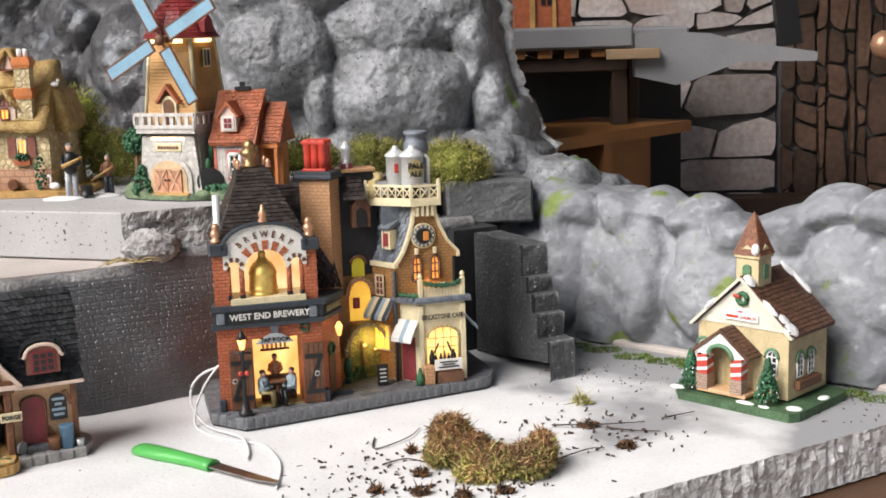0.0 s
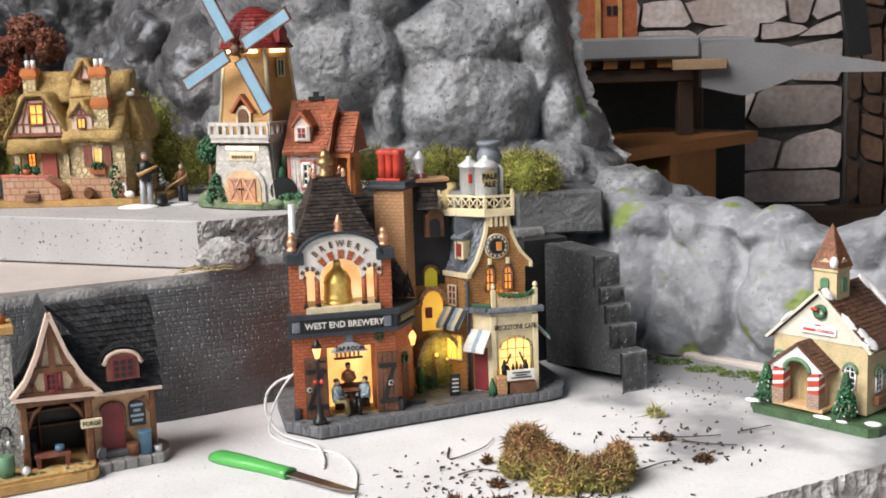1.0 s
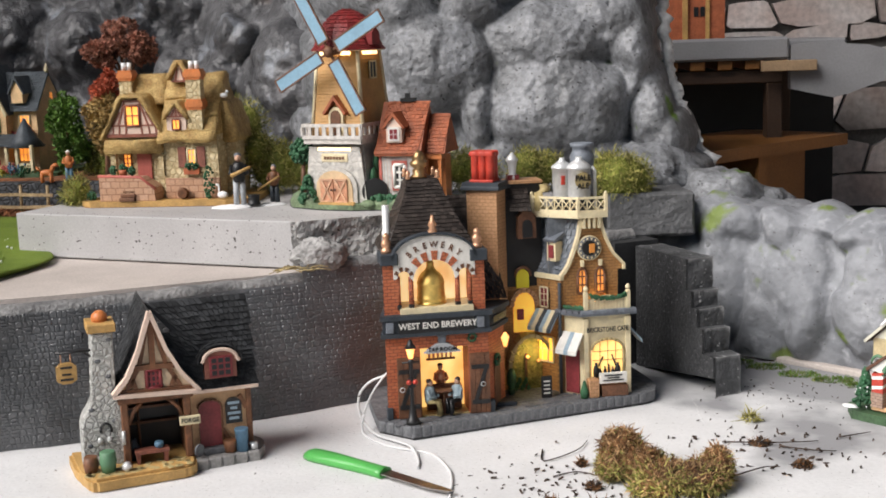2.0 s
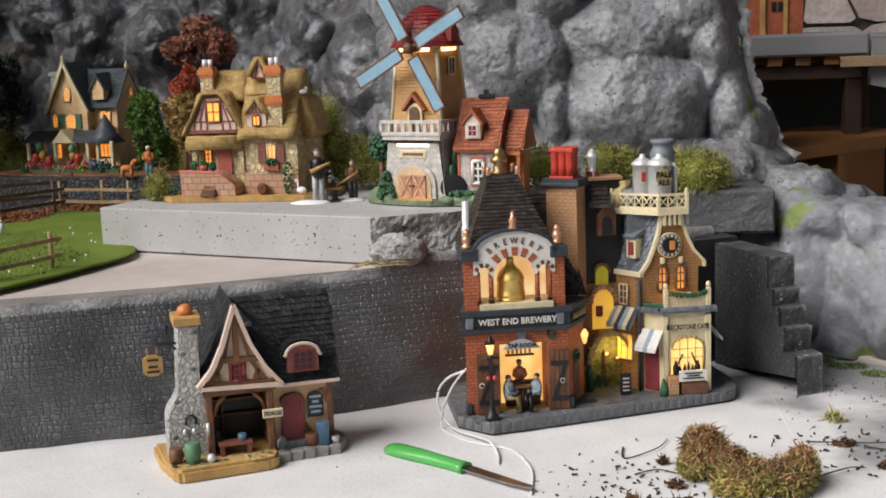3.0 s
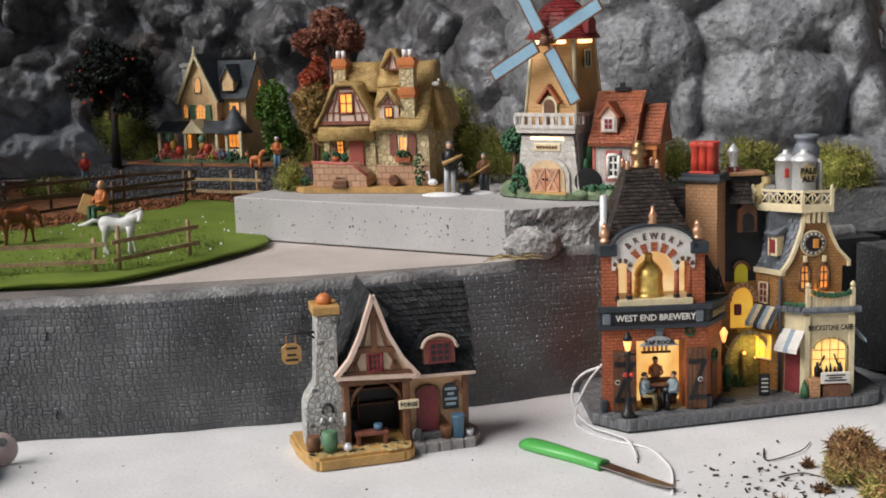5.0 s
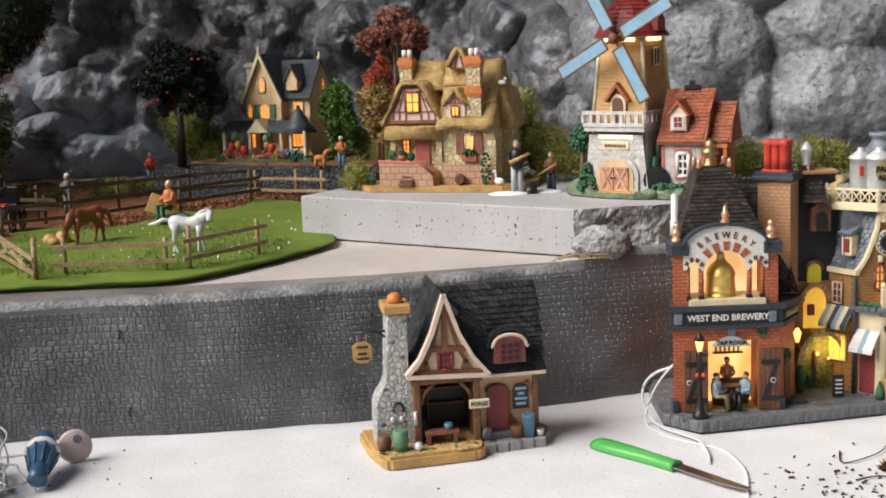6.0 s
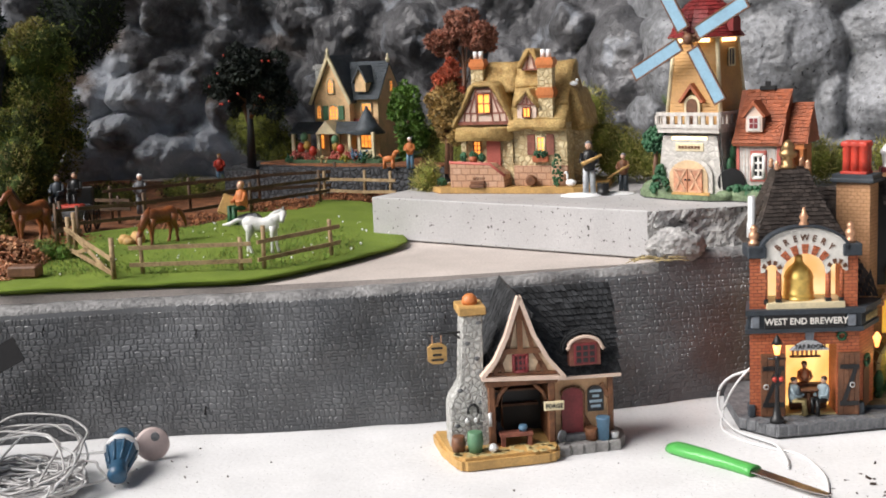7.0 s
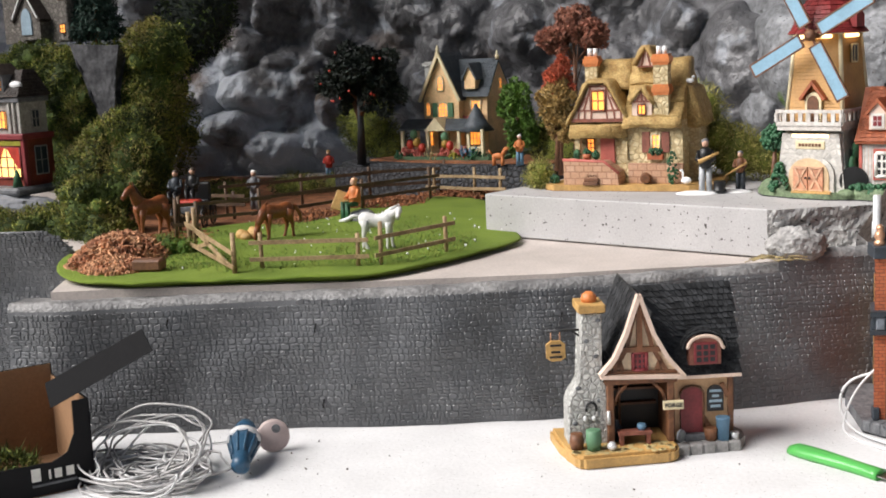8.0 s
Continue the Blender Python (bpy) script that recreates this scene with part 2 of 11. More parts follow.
def patchy(m, col, scale=6.0, lo=0.52, hi=0.6, axis=None):
    """A second paint in drifts of its own: sprayed grey, moss flock, dust, and painted highlights on the back rock.
    axis: (x, y, z, offset) pushes the drift to one side.
    """
    N, L = m.node_tree.nodes, m.node_tree.links
    bsdf = N["Principled BSDF"]
    src = bsdf.inputs["Base Color"].links[0].from_socket
    co, nz, rp, mx = N.new("ShaderNodeTexCoord"), N.new("ShaderNodeTexNoise"), N.new("ShaderNodeValToRGB"), N.new("ShaderNodeMixRGB")
    nz.inputs["Scale"].default_value, nz.inputs["Detail"].default_value = scale, 5
    L.new(co.outputs["Object"], nz.inputs["Vector"])
    fac = nz.outputs["Fac"]
    if axis:
        dot, ad = N.new("ShaderNodeVectorMath"), N.new("ShaderNodeMath")
        dot.operation = "DOT_PRODUCT"
        dot.inputs[1].default_value = axis[:3]
        L.new(co.outputs["Object"], dot.inputs[0])
        off = N.new("ShaderNodeMath")
        off.inputs[1].default_value = axis[3]
        L.new(dot.outputs["Value"], off.inputs[0])
        L.new(off.outputs[0], ad.inputs[0])
        L.new(fac, ad.inputs[1])
        fac = ad.outputs[0]
    rp.color_ramp.elements[0].position, rp.color_ramp.elements[1].position = lo, hi
    L.new(fac, rp.inputs["Fac"])
    L.new(rp.outputs["Color"], mx.inputs[0])
    L.new(src, mx.inputs[1])
    mx.inputs[2].default_value = (*col, 1)
    L.new(mx.outputs[0], bsdf.inputs["Base Color"])
    return m


def relief(m, scale, dist, strength=0.8, detail=2):
    """One more scale of bumps over the finer ones."""
    N, L = m.node_tree.nodes, m.node_tree.links
    slot = N["Principled BSDF"].inputs["Normal"]
    old = slot.links[0].from_socket
    co, nz, bp = N.new("ShaderNodeTexCoord"), N.new("ShaderNodeTexNoise"), N.new("ShaderNodeBump")
    nz.inputs["Scale"].default_value, nz.inputs["Detail"].default_value = scale, detail
    L.new(co.outputs["Object"], nz.inputs["Vector"])
    bp.inputs["Strength"].default_value, bp.inputs["Distance"].default_value = strength, dist
    L.new(nz.outputs["Fac"], bp.inputs["Height"])
    L.new(old, bp.inputs["Normal"])
    L.new(bp.outputs[0], slot)
    return m


ROOM_FLOOR = mat("room_floor", (0.12, 0.07, 0.04), 0.5, var=0.3, scale=3)
PLASTER = mat("plaster", (0.36, 0.33, 0.3), 0.9, var=0.06, scale=3)
solo("floor", box(B(), -4, 4, -4, 3.2, -0.8, -0.75), ROOM_FLOOR, "dark brown wooden room floor", kind="structure")
# Unseen, added over the rear only to keep sky light off the back.
solo("shade_ceiling", box(B(), -4, 4, -0.1, 3.2, 1.9, 1.96), PLASTER, "unseen plain ceiling over the rear, added to shade the back", kind="structure")
solo("wall_west", box(B(), -4.1, -4, -4, 3.2, -0.8, 1.9), PLASTER, "plain side wall of the room", kind="structure")
solo("wall_east", box(B(), 4, 4.1, -4, 3.2, -0.8, 1.9), PLASTER, "plain side wall of the room", kind="structure")
TABLE = thing("display_table", "dark brown wooden table that carries the display", "table")
part("tabletop", box(B(), -1.7, 0.72, -0.9, 1.2, -0.09, -0.046), DARKWOOD, TABLE)
for x_, y_ in ((-1.6, -0.82), (0.62, -0.82), (-1.6, 1.12), (0.62, 1.12)):
    part("leg", bbox(x_ - 0.04, x_ + 0.04, y_ - 0.04, y_ + 0.04, -0.7505, -0.09, 0.004), DARKWOOD, TABLE)

# painted foam base plates
patchy(FOAM, (0.27, 0.27, 0.28), 7.0, 0.4, 0.55, (1.2, 0.9, 0, -0.34))
speckle(FOAM, 520, (0.05, 0.035, 0.025), 0.735)


def foam_plate(name, pts, z0, z1, label):
    """A foam plate with a crumbly cut edge."""
    bm = B()
    rng = random.Random(len(pts))
    out = []
    for i, a in enumerate(pts):
        b = pts[(i + 1) % len(pts)]
        n = max(1, int(math.hypot(b[0] - a[0], b[1] - a[1]) / 0.006)) if math.hypot(b[0] - a[0], b[1] - a[1]) < 0.7 else 1
        for k in range(n):
            j = 0.0012 if n > 1 and name == 'ground_side' else 0
            out.append((a[0] + (b[0] - a[0]) * k / n + rng.uniform(-j, j), a[1] + (b[1] - a[1]) * k / n + rng.uniform(-j, j)))
    top = [bm.verts.new(V(x, y, z1)) for x, y in out]
    bm.faces.new(top)
    prev = top
    for lev in (0.12, 0.3, 0.45, 0.6, 1.0):
        amp = (0.002 if lev < 0.5 else 0.0005) * (name == 'ground_side')
        cur = [bm.verts.new(V(x + rng.uniform(-amp, amp), y + rng.uniform(-amp, amp), z1 + (z0 - z1) * lev + rng.uniform(-amp, amp) * (lev < 0.5))) for x, y in out]
        for i in range(len(out)):
            bm.faces.new((prev[i], cur[i], cur[(i + 1) % len(out)], prev[(i + 1) % len(out)])).material_index = 1
        prev = cur
    bm.faces.new(prev[::-1])
    return solo(name, bm, [FOAM, FOAM_CUT], label, kind="structure")


foam_plate("ground_front", [(0.148, -0.85), (0.148, -0.14), (0.135, 0.3), (-1.6, 0.3), (-1.6, -0.85)], -0.045, -0.0003, "white foam base plate strewn with crumbs")
foam_plate("ground_side", [(0.1455, -0.217), (0.447, -0.034), (0.62, 0.07), (0.62, 0.5), (0.1285, 0.5), (0.1455, -0.14)], -0.044, 0.0, "white and grey sprayed foam base plate with a rough cut edge")

# ---- raised terrace: embossed vinyl retaining wall ----
WALL_LINE = [(-1.02, -0.215), (-0.875, -0.161), (-0.628, -0.075), (-0.46, -0.006), (-0.288, 0.074), (-0.18, 0.134), (-0.05, 0.21), (0.1, 0.285)]


def along(line, s):
    for a, b in zip(line, line[1:]):
        d = math.hypot(b[0] - a[0], b[1] - a[1])
        if s <= d or b is line[-1]:
            k = s / d
            return V(a[0] + (b[0] - a[0]) * k, a[1] + (b[1] - a[1]) * k, 0), V(b[1] - a[1], a[0] - b[0], 0).normalized()
        s -= d


def line_len(line):
    return sum(math.hypot(b[0] - a[0], b[1] - a[1]) for a, b in zip(line, line[1:]))


def wall_point(line, s, z, lean=0.1):
    p, n = along(line, s)
    w = noise.noise(V(s * 7, z * 9, 1.3)) * 0.011 + noise.noise(V(s * 19, z * 22, 5)) * 0.005
    return V(p.x, p.y, z) + n * (w - z * lean)


VINYL_EDGE = mat("worn_vinyl_edge", (0.15, 0.15, 0.152), 0.6, var=0.35, scale=35, bump=1.0, bscale=240, col2=(0.34, 0.335, 0.33), dist=0.002)


def embossed(name, line, s0, s1, z0, top, label, seed, roll=True):
    """A vinyl sheet with pressed cobbles; top(s) is its upper edge, rolled back over the terrace."""
    rng = random.Random(seed)
    bm = B()
    step = 0.01
    n = int((s1 - s0) / step)
    rows = 12
    grid = []
    for i in range(n + 1):
        s = s0 + (s1 - s0) * i / n
        h = top(s)
        col = [wall_point(line, s, z0 + (h - z0) * j / rows) for j in range(rows + 1)]
        p, nn = along(line, s)
        up = col[-1]
        rl = 0.008 + 0.002 * noise.noise(V(s * 30, 0, 0))
        for a in (30, 60, 90, 130) if roll else ():
            col.append(up - nn * rl * (1 - math.cos(radians(a))) * 1.4 + V(0, 0, rl * math.sin(radians(a))))
        col.append(up - nn * (0.05 if roll else 0.002) + V(0, 0, 0.004 * roll))
        grid.append([bm.verts.new(c) for c in col])
    for a, b in zip(grid, grid[1:]):
        for j in range(len(a) - 1):
            fc = bm.faces.new((a[j], b[j], b[j + 1], a[j + 1]))
            fc.smooth, fc.material_index = True, int(roll and j >= rows)
    # pressed cobbles
    z = z0 + 0.003
    while z < 0.22:
        rh = rng.uniform(0.0044, 0.0072)
        s = s0 + rng.uniform(0, 0.006)
        while s < s1 - 0.01:
            w = rng.choice((0.0026, 0.0042, 0.0055, 0.0065, 0.0085)) * rng.uniform(0.85, 1.15)
            if z + rh < top(s) + 0.002:
                split = rng.random() < 0.55 and w > 0.005
                for k in range(2 if split else 1):
                    h0, h1 = (z + rh * 0.5 * k, z + rh * 0.5 * (k + 1)) if split else (z, z + rh)
                    g = 0.00034
                    tilt, rise = rng.uniform(-0.0008, 0.0008), rng.uniform(0.0007, 0.0013)
                    c1, c2, c3, c4 = (rng.uniform(0.06, 0.3) for _ in range(4))
                    oct_ = [(c1, 0), (1 - c2, 0), (1, c2), (1, 1 - c3), (1 - c3, 1), (c4, 1), (0, 1 - c4), (0, c1)]
                    lo, hi = [], []
                    for u, v in oct_:
                        su, zv = s + g + (w - 2 * g) * u, h0 + g + (h1 - h0 - 2 * g) * v + tilt * (u - 0.5) * 2
                        p, nn = along(line, su)
                        lo.append(bm.verts.new(wall_point(line, su, zv) - nn * 0.0003))
                        si, zi = s + w / 2 + (su - s - w / 2) * 0.82, (h0 + h1) / 2 + (zv - (h0 + h1) / 2) * 0.78
                        hi.append(bm.verts.new(wall_point(line, si, zi) + nn * rise))
                    for a in range(8):
                        bm.faces.new((lo[a], lo[(a + 1) % 8], hi[(a + 1) % 8], hi[a])).smooth = True
                    bm.faces.new(hi)
            s += w
        z += rh
    return solo(name, bm, [VINYL, VINYL_EDGE], label, kind="structure")


STEP_S = 0.86
embossed("wall_terrace", WALL_LINE, 0.075, STEP_S, -0.002, lambda s: 0.122 + 0.008 * s, "dark grey embossed vinyl cobble retaining wall sheet", 4)
embossed("wall_terrace_end", WALL_LINE, STEP_S - 0.02, line_len(WALL_LINE) - 0.002, -0.002, lambda s: 0.141, "dark grey embossed vinyl cobble wall sheet, upper step", 5)
embossed("wall_terrace_left", [(-1.42, -0.12), (-1.2, -0.045), (-1.0, 0.04)], 0.0, 0.42, 0.0, lambda s: float(np.interp(s, [0, 0.38, 0.4, 0.42], [0.174, 0.172, 0.163, 0.142])), "dark grey embossed vinyl cobble wall sheet at the hillside", 6, False)

# terrace floor
sheet("terrace_floor", [(-0.93, -0.137), (-0.87, -0.112), (-0.63, -0.035), (-0.45, 0.035), (-0.27, 0.12), (-0.16, 0.19), (0.1, 0.33), (0.1, 1.1), (-1.9, 1.1), (-1.9, 0.12), (-1.04, 0.08)], 0.06, 0.137, PAPER, "bare beige board of the raised terrace")

# ---- painted rock ----
def lumpy(name, nu, nv, base, lumps, label, material, fine=0.0035, soft=0.012, bulge=0.012, grain=15.0, knobs=0.16):
    """A rock face: base(u, v) gives place, outward normal and face coordinates a, b; lumps (a, b, ra, rb, height) swell from it."""
    vs = []
    L = np.array(lumps, dtype=float)
    for j in range(nv + 1):
        for i in range(nu + 1):
            p, n, a, b = base(i / nu, j / nv)
            wa, wb = a + 0.012 * noise.noise(V(a * 25, b * 25, 2)), b + 0.012 * noise.noise(V(a * 25, b * 25, 9))
            d2 = 1 - ((wa - L[:, 0]) / L[:, 2]) ** 2 - ((wb - L[:, 1]) / L[:, 3]) ** 2
            h = np.where(d2 > 0, np.sqrt(np.maximum(d2, 0)), d2 * 0.3) * L[:, 4]
            top = h.max()
            hh = top + soft * 0.1 * math.log(np.exp((h - top) / (soft * 0.1)).sum())
            hh = max(hh, -0.05)
            q = V(wa * 38, wb * 38, 0.5)
            pit = noise.noise(V(a * 120, b * 120, 3))
            f1 = noise.voronoi(V(wa * grain, wb * grain * 1.1, 1))[0]
            f2 = noise.voronoi(V(wa * 47 + 5, wb * 47, 2))[0]
            hh += bulge * math.sqrt(max(0.0, 1 - min(1, f1[0] * 1.25) ** 2)) + bulge * knobs * math.sqrt(max(0.0, 1 - min(1, f2[0] * 1.2) ** 2))
            hh += fine * noise.fractal(q, 0.8, 2.1, 3) - (0.003 * max(0, pit - 0.35) / 0.3)
            vs.append(p + n * hh)
    fs = [(j * (nu + 1) + i, j * (nu + 1) + i + 1, (j + 1) * (nu + 1) + i + 1, (j + 1) * (nu + 1) + i) for j in range(nv) for i in range(nu)]
    me = bpy.data.meshes.new(name)
    me.from_pydata(vs, [], fs)
    me.materials.append(material)
    me.polygons.foreach_set("use_smooth", [True] * len(fs))
    ob = new(name, me)
    return tagged(ob, label, "rock", kind="structure")


patchy(ROCK, (0.1, 0.17, 0.03), 16.0, 0.645, 0.69)
patchy(ROCK, (0.36, 0.37, 0.39), 34.0, 0.58, 0.75)
relief(ROCK, 42, 0.009, 0.85, 4)
speckle(ROCK, 210, (0.05, 0.05, 0.052), 0.69)
# Darker copy of ROCK: the overhang's shade is in its base colour.
SHADED_ROCK = mat("shaded_rock_paint", (0.08, 0.08, 0.085), 0.42, var=0.3, scale=14, bump=0.8, bscale=90, col2=(0.19, 0.19, 0.2), dist=0.004)
relief(SHADED_ROCK, 40, 0.012, 0.9, 4)
patchy(SHADED_ROCK, (0.13, 0.09, 0.065), 5.0, 0.56, 0.68)
# Bluish patches are painted highlights; the second set gathers low on the left.
patchy(SHADED_ROCK, (0.4, 0.43, 0.48), 16.0, 0.57, 0.72)
patchy(SHADED_ROCK, (0.42, 0.45, 0.5), 12.0, 0.5, 0.66, (-0.5, 0, -1.2, -0.21))

MAIN = [(0.01, 0.275, 0.1, 0.078, 0.066), (-0.001, 0.356, 0.09, 0.055, 0.056), (-0.092, 0.268, 0.024, 0.05, 0.05), (-0.146, 0.335, 0.082, 0.068, 0.058),
        (-0.19, 0.275, 0.055, 0.05, 0.036), (-0.102, 0.4, 0.045, 0.032, 0.046), (-0.19, 0.395, 0.045, 0.04, 0.046), (0.104, 0.34, 0.026, 0.06, 0.054),
        (0.128, 0.272, 0.024, 0.062, 0.05), (0.15, 0.235, 0.036, 0.032, 0.05), (0.07, 0.385, 0.055, 0.05, 0.05), (0.14, 0.185, 0.07, 0.045, 0.05),
        (0.2, 0.15, 0.045, 0.03, 0.04), (-0.312, 0.325, 0.046, 0.07, 0.05), (-0.25, 0.24, 0.055, 0.04, 0.04), (-0.345, 0.255, 0.034, 0.026, 0.036),
        (-0.05, 0.2, 0.08, 0.045, 0.04), (0.07, 0.2, 0.06, 0.045, 0.045)]
MAIN_LUMPS = MAIN + [(0.05, 0.46, 0.1, 0.06, 0.05), (-0.1, 0.46, 0.08, 0.05, 0.05), (-0.25, 0.45, 0.09, 0.06, 0.05)]


def main_edge(z):
    return float(np.interp(z, [0.1, 0.2, 0.214, 0.262, 0.313, 0.362, 0.6], [0.22, 0.212, 0.192, 0.172, 0.155, 0.15, 0.14]))


def main_base(u, v):
    z = 0.12 + 0.48 * v
    e = main_edge(z)
    x = -0.6 + (e + 0.6) * u
    y = 0.47 + 0.18 * (z - 0.12) + 1.3 * max(0, -0.2 - x) ** 1.15
    turn = max(0.0, (u - 0.94) / 0.06)
    y += 0.10 * turn ** 2
    return V(x, y, z), V(0.25 * turn, -1, 0.12).normalized(), x, z


lumpy("rock_main", 270, 180, main_base, MAIN_LUMPS, "large grey painted foam mountain with rounded boulders", ROCK, fine=0.0026, soft=0.03, bulge=0.005)

bm = B()
tube(bm, [V(main_edge(z) - 0.004 + 0.003 * noise.noise(V(z * 70, 0, 3)), 0.505 + 0.18 * (z - 0.12), z) for z in (0.2 + 0.004 * i for i in range(75))], 0.0075, 7)
for v in bm.verts:
    v.co += V(noise.noise(v.co * 140), noise.noise(v.co * 140 + V(5, 0, 0)), 0) * 0.006
solo("rock_torn_edge", bm, FOAM_CUT, "pale torn foam edge of the mountain shell", "rock", kind="structure")

LEFT = [(-1.282, 0.286, 0.073, 0.045), (-1.398, 0.269, 0.045, 0.036), (-1.329, 0.221, 0.055, 0.032), (-1.412, 0.18, 0.045, 0.032),
        (-1.261, 0.184, 0.05, 0.032), (-1.168, 0.188, 0.041, 0.027), (-1.088, 0.202, 0.041, 0.027), (-1.261, 0.331, 0.032, 0.023),
        (-1.187, 0.314, 0.05, 0.032), (-1.155, 0.372, 0.036, 0.027), (-1.141, 0.253, 0.045, 0.036), (-1.317, 0.359, 0.036, 0.045),
        (-1.276, 0.427, 0.032, 0.036), (-1.038, 0.216, 0.032, 0.023), (-1.495, 0.165, 0.036, 0.027), (-1.093, 0.301, 0.055, 0.055)]
MID = [(-0.68, 0.372, 0.05, 0.05), (-0.77, 0.376, 0.05, 0.05), (-0.594, 0.31, 0.034, 0.042), (-0.475, 0.375, 0.034, 0.038),
       (-0.492, 0.315, 0.042, 0.034), (-0.379, 0.319, 0.067, 0.076), (-0.435, 0.297, 0.034, 0.05), (-0.395, 0.247, 0.05, 0.021)]
_r = random.Random(12)
LEFT_LUMPS = [(*m, 1.15 * min(m[2], m[3]) + 0.01) for m in LEFT]
MID_LUMPS = [(*m, 1.1 * min(m[2], m[3]) + 0.006) for m in MID]
for _ in range(75):
    _x, _z, _q = _r.uniform(-1.9, -0.3), _r.uniform(0.1, 0.62), _r.uniform(0.02, 0.05)
    if _z > 0.4 or -1.0 < _x < -0.42:
        MID_LUMPS.append((_x, _z, _q * 1.2, _q, _q * 0.9))


def back_base(u, v):
    x, z = -1.95 + 1.7 * u, 0.1 + 0.55 * v
    y = float(np.interp(x, [-1.95, -1.5, -1.25, -1.0, -0.75, -0.5, -0.25], [0.7, 0.8, 0.92, 0.95, 0.9, 0.74, 0.6]))
    y += 0.25 * (z - 0.12) - 0.5 * max(0, z - 0.42)
    return V(x, y, z), V(0, -1, 0.15).normalized(), x, z


lumpy("rock_back", 360, 125, back_base, LEFT_LUMPS + MID_LUMPS, "grey painted foam rock face with boulders, shade and highlights put into its colour", SHADED_ROCK, fine=0.005, soft=0.02, bulge=0.026, grain=12.0, knobs=0.35)

LOW_LINE = [(0.09, 0.40), (0.165, 0.335), (0.215, 0.305), (0.262, 0.268), (0.336, 0.203), (0.457, 0.098), (0.573, 0.003), (0.713, -0.087)]
_ll = line_len(LOW_LINE)
_r = random.Random(5)
LOW_LUMPS = []
for k in range(15):
    q = _r.uniform(0.026, 0.042)
    at = _ll * (k + _r.uniform(0.2, 0.8)) / 15
    LOW_LUMPS.append((at, _r.uniform(0.145, 0.185), q, q * _r.uniform(0.8, 1.1), q * 0.85))
    LOW_LUMPS.append((at + _r.uniform(-0.02, 0.02), _r.uniform(0.05, 0.1), q * 1.05, _r.uniform(0.06, 0.1), q * 0.7))
for k in range(16):
    q = _r.uniform(0.015, 0.03)
    LOW_LUMPS.append((_r.uniform(0, _ll), _r.uniform(0.0, 0.13), q, q * _r.uniform(1.0, 1.8), q * 1.1))


def low_base(u, v):
    s = _ll * u
    p, n = along(LOW_LINE, min(s, _ll - 1e-4))
    top = 0.15 + 0.02 * math.sin(s * 16) * 0.5 + 0.01 * noise.noise(V(s * 9, 0, 4))
    if v < 0.62:
        k = v / 0.62
        return V(p.x, p.y, top * k) - n * 0.03 * k, (n + V(0, 0, 0.2)).normalized(), s, 0.16 * k
    a = (v - 0.62) / 0.38
    return V(p.x, p.y, top + 0.014 * math.sin(a * math.pi / 2)) - n * (0.03 + 0.11 * a), (n * (1 - a) + V(0, 0, 0.3 + a)).normalized(), s, 0.16 + 0.09 * a


PALE_ROCK = mat("pale_rock_paint", (0.17, 0.178, 0.195), 0.66, var=0.15, scale=12, bump=0.4, bscale=110, col2=(0.28, 0.29, 0.31), dist=0.003)
patchy(PALE_ROCK, (0.36, 0.37, 0.39), 60.0, 0.58, 0.75)
patchy(PALE_ROCK, (0.15, 0.2, 0.05), 20.0, 0.63, 0.7)
relief(PALE_ROCK, 48, 0.006, 0.7)
speckle(PALE_ROCK, 330, (0.08, 0.08, 0.08), 0.74)
lumpy("rock_low", 240, 80, low_base, LOW_LUMPS, "low pale grey painted foam rock wall", PALE_ROCK, fine=0.0022, soft=0.03, bulge=0.003, grain=19.0)

# boulders between the mountain and the low wall
def boulder(name, x, y, z, rx, ry, rz, label, material=None, n=36, seed=0, rough=0.06):
    bm = B()
    bmesh.ops.create_uvsphere(bm, u_segments=n, v_segments=n // 2, radius=1)
    for v in bm.verts:
        d = 1 + 0.2 * noise.fractal(v.co * 1.6 + V(seed, 0, 0), 0.6, 2.2, 5) + rough * noise.fractal(v.co * 5 + V(0, seed, 0), 0.6, 2.0, 3)
        v.co = V(x + v.co.x * rx * d, y + v.co.y * ry * d, z + v.co.z * rz * d)
    return solo(name, bm, material or ROCK, label, "rock", smooth=True)


boulder("boulder", 0.2, 0.41, 0.17, 0.05, 0.06, 0.035, "smooth grey painted foam boulder above the steps", seed=2)
boulder("boulder", 0.21, 0.375, 0.13, 0.05, 0.06, 0.045, "smooth grey painted foam boulder beside the rock wall", seed=7)
boulder("boulder", 0.235, 0.43, 0.14, 0.06, 0.07, 0.045, "smooth grey painted foam boulder behind the rock wall", seed=9)
boulder("boulder", 0.11, 0.45, 0.19, 0.07, 0.06, 0.04, "smooth grey painted foam boulder at the mountain foot", seed=11)
# ---- brewery and cafe front, one lit ceramic piece ----
RED_POT = mat("red_clay_pot", (0.5, 0.05, 0.03), 0.45, var=0.2, scale=90)
GREEN = mat("green_foliage_paint", (0.03, 0.12, 0.05), 0.6, var=0.35, scale=120, bump=0.8, bscale=500)
OLIVE = mat("olive_paint", (0.3, 0.28, 0.03), 0.5, var=0.3)
SKIN = mat("figure_skin_paint", (0.55, 0.33, 0.23), 0.55, var=0.1)
BLUE = mat("blue_paint", (0.1, 0.2, 0.3), 0.5, var=0.15)
LIGHTBLUE = mat("pale_blue_paint", (0.3, 0.4, 0.48), 0.5, var=0.15)
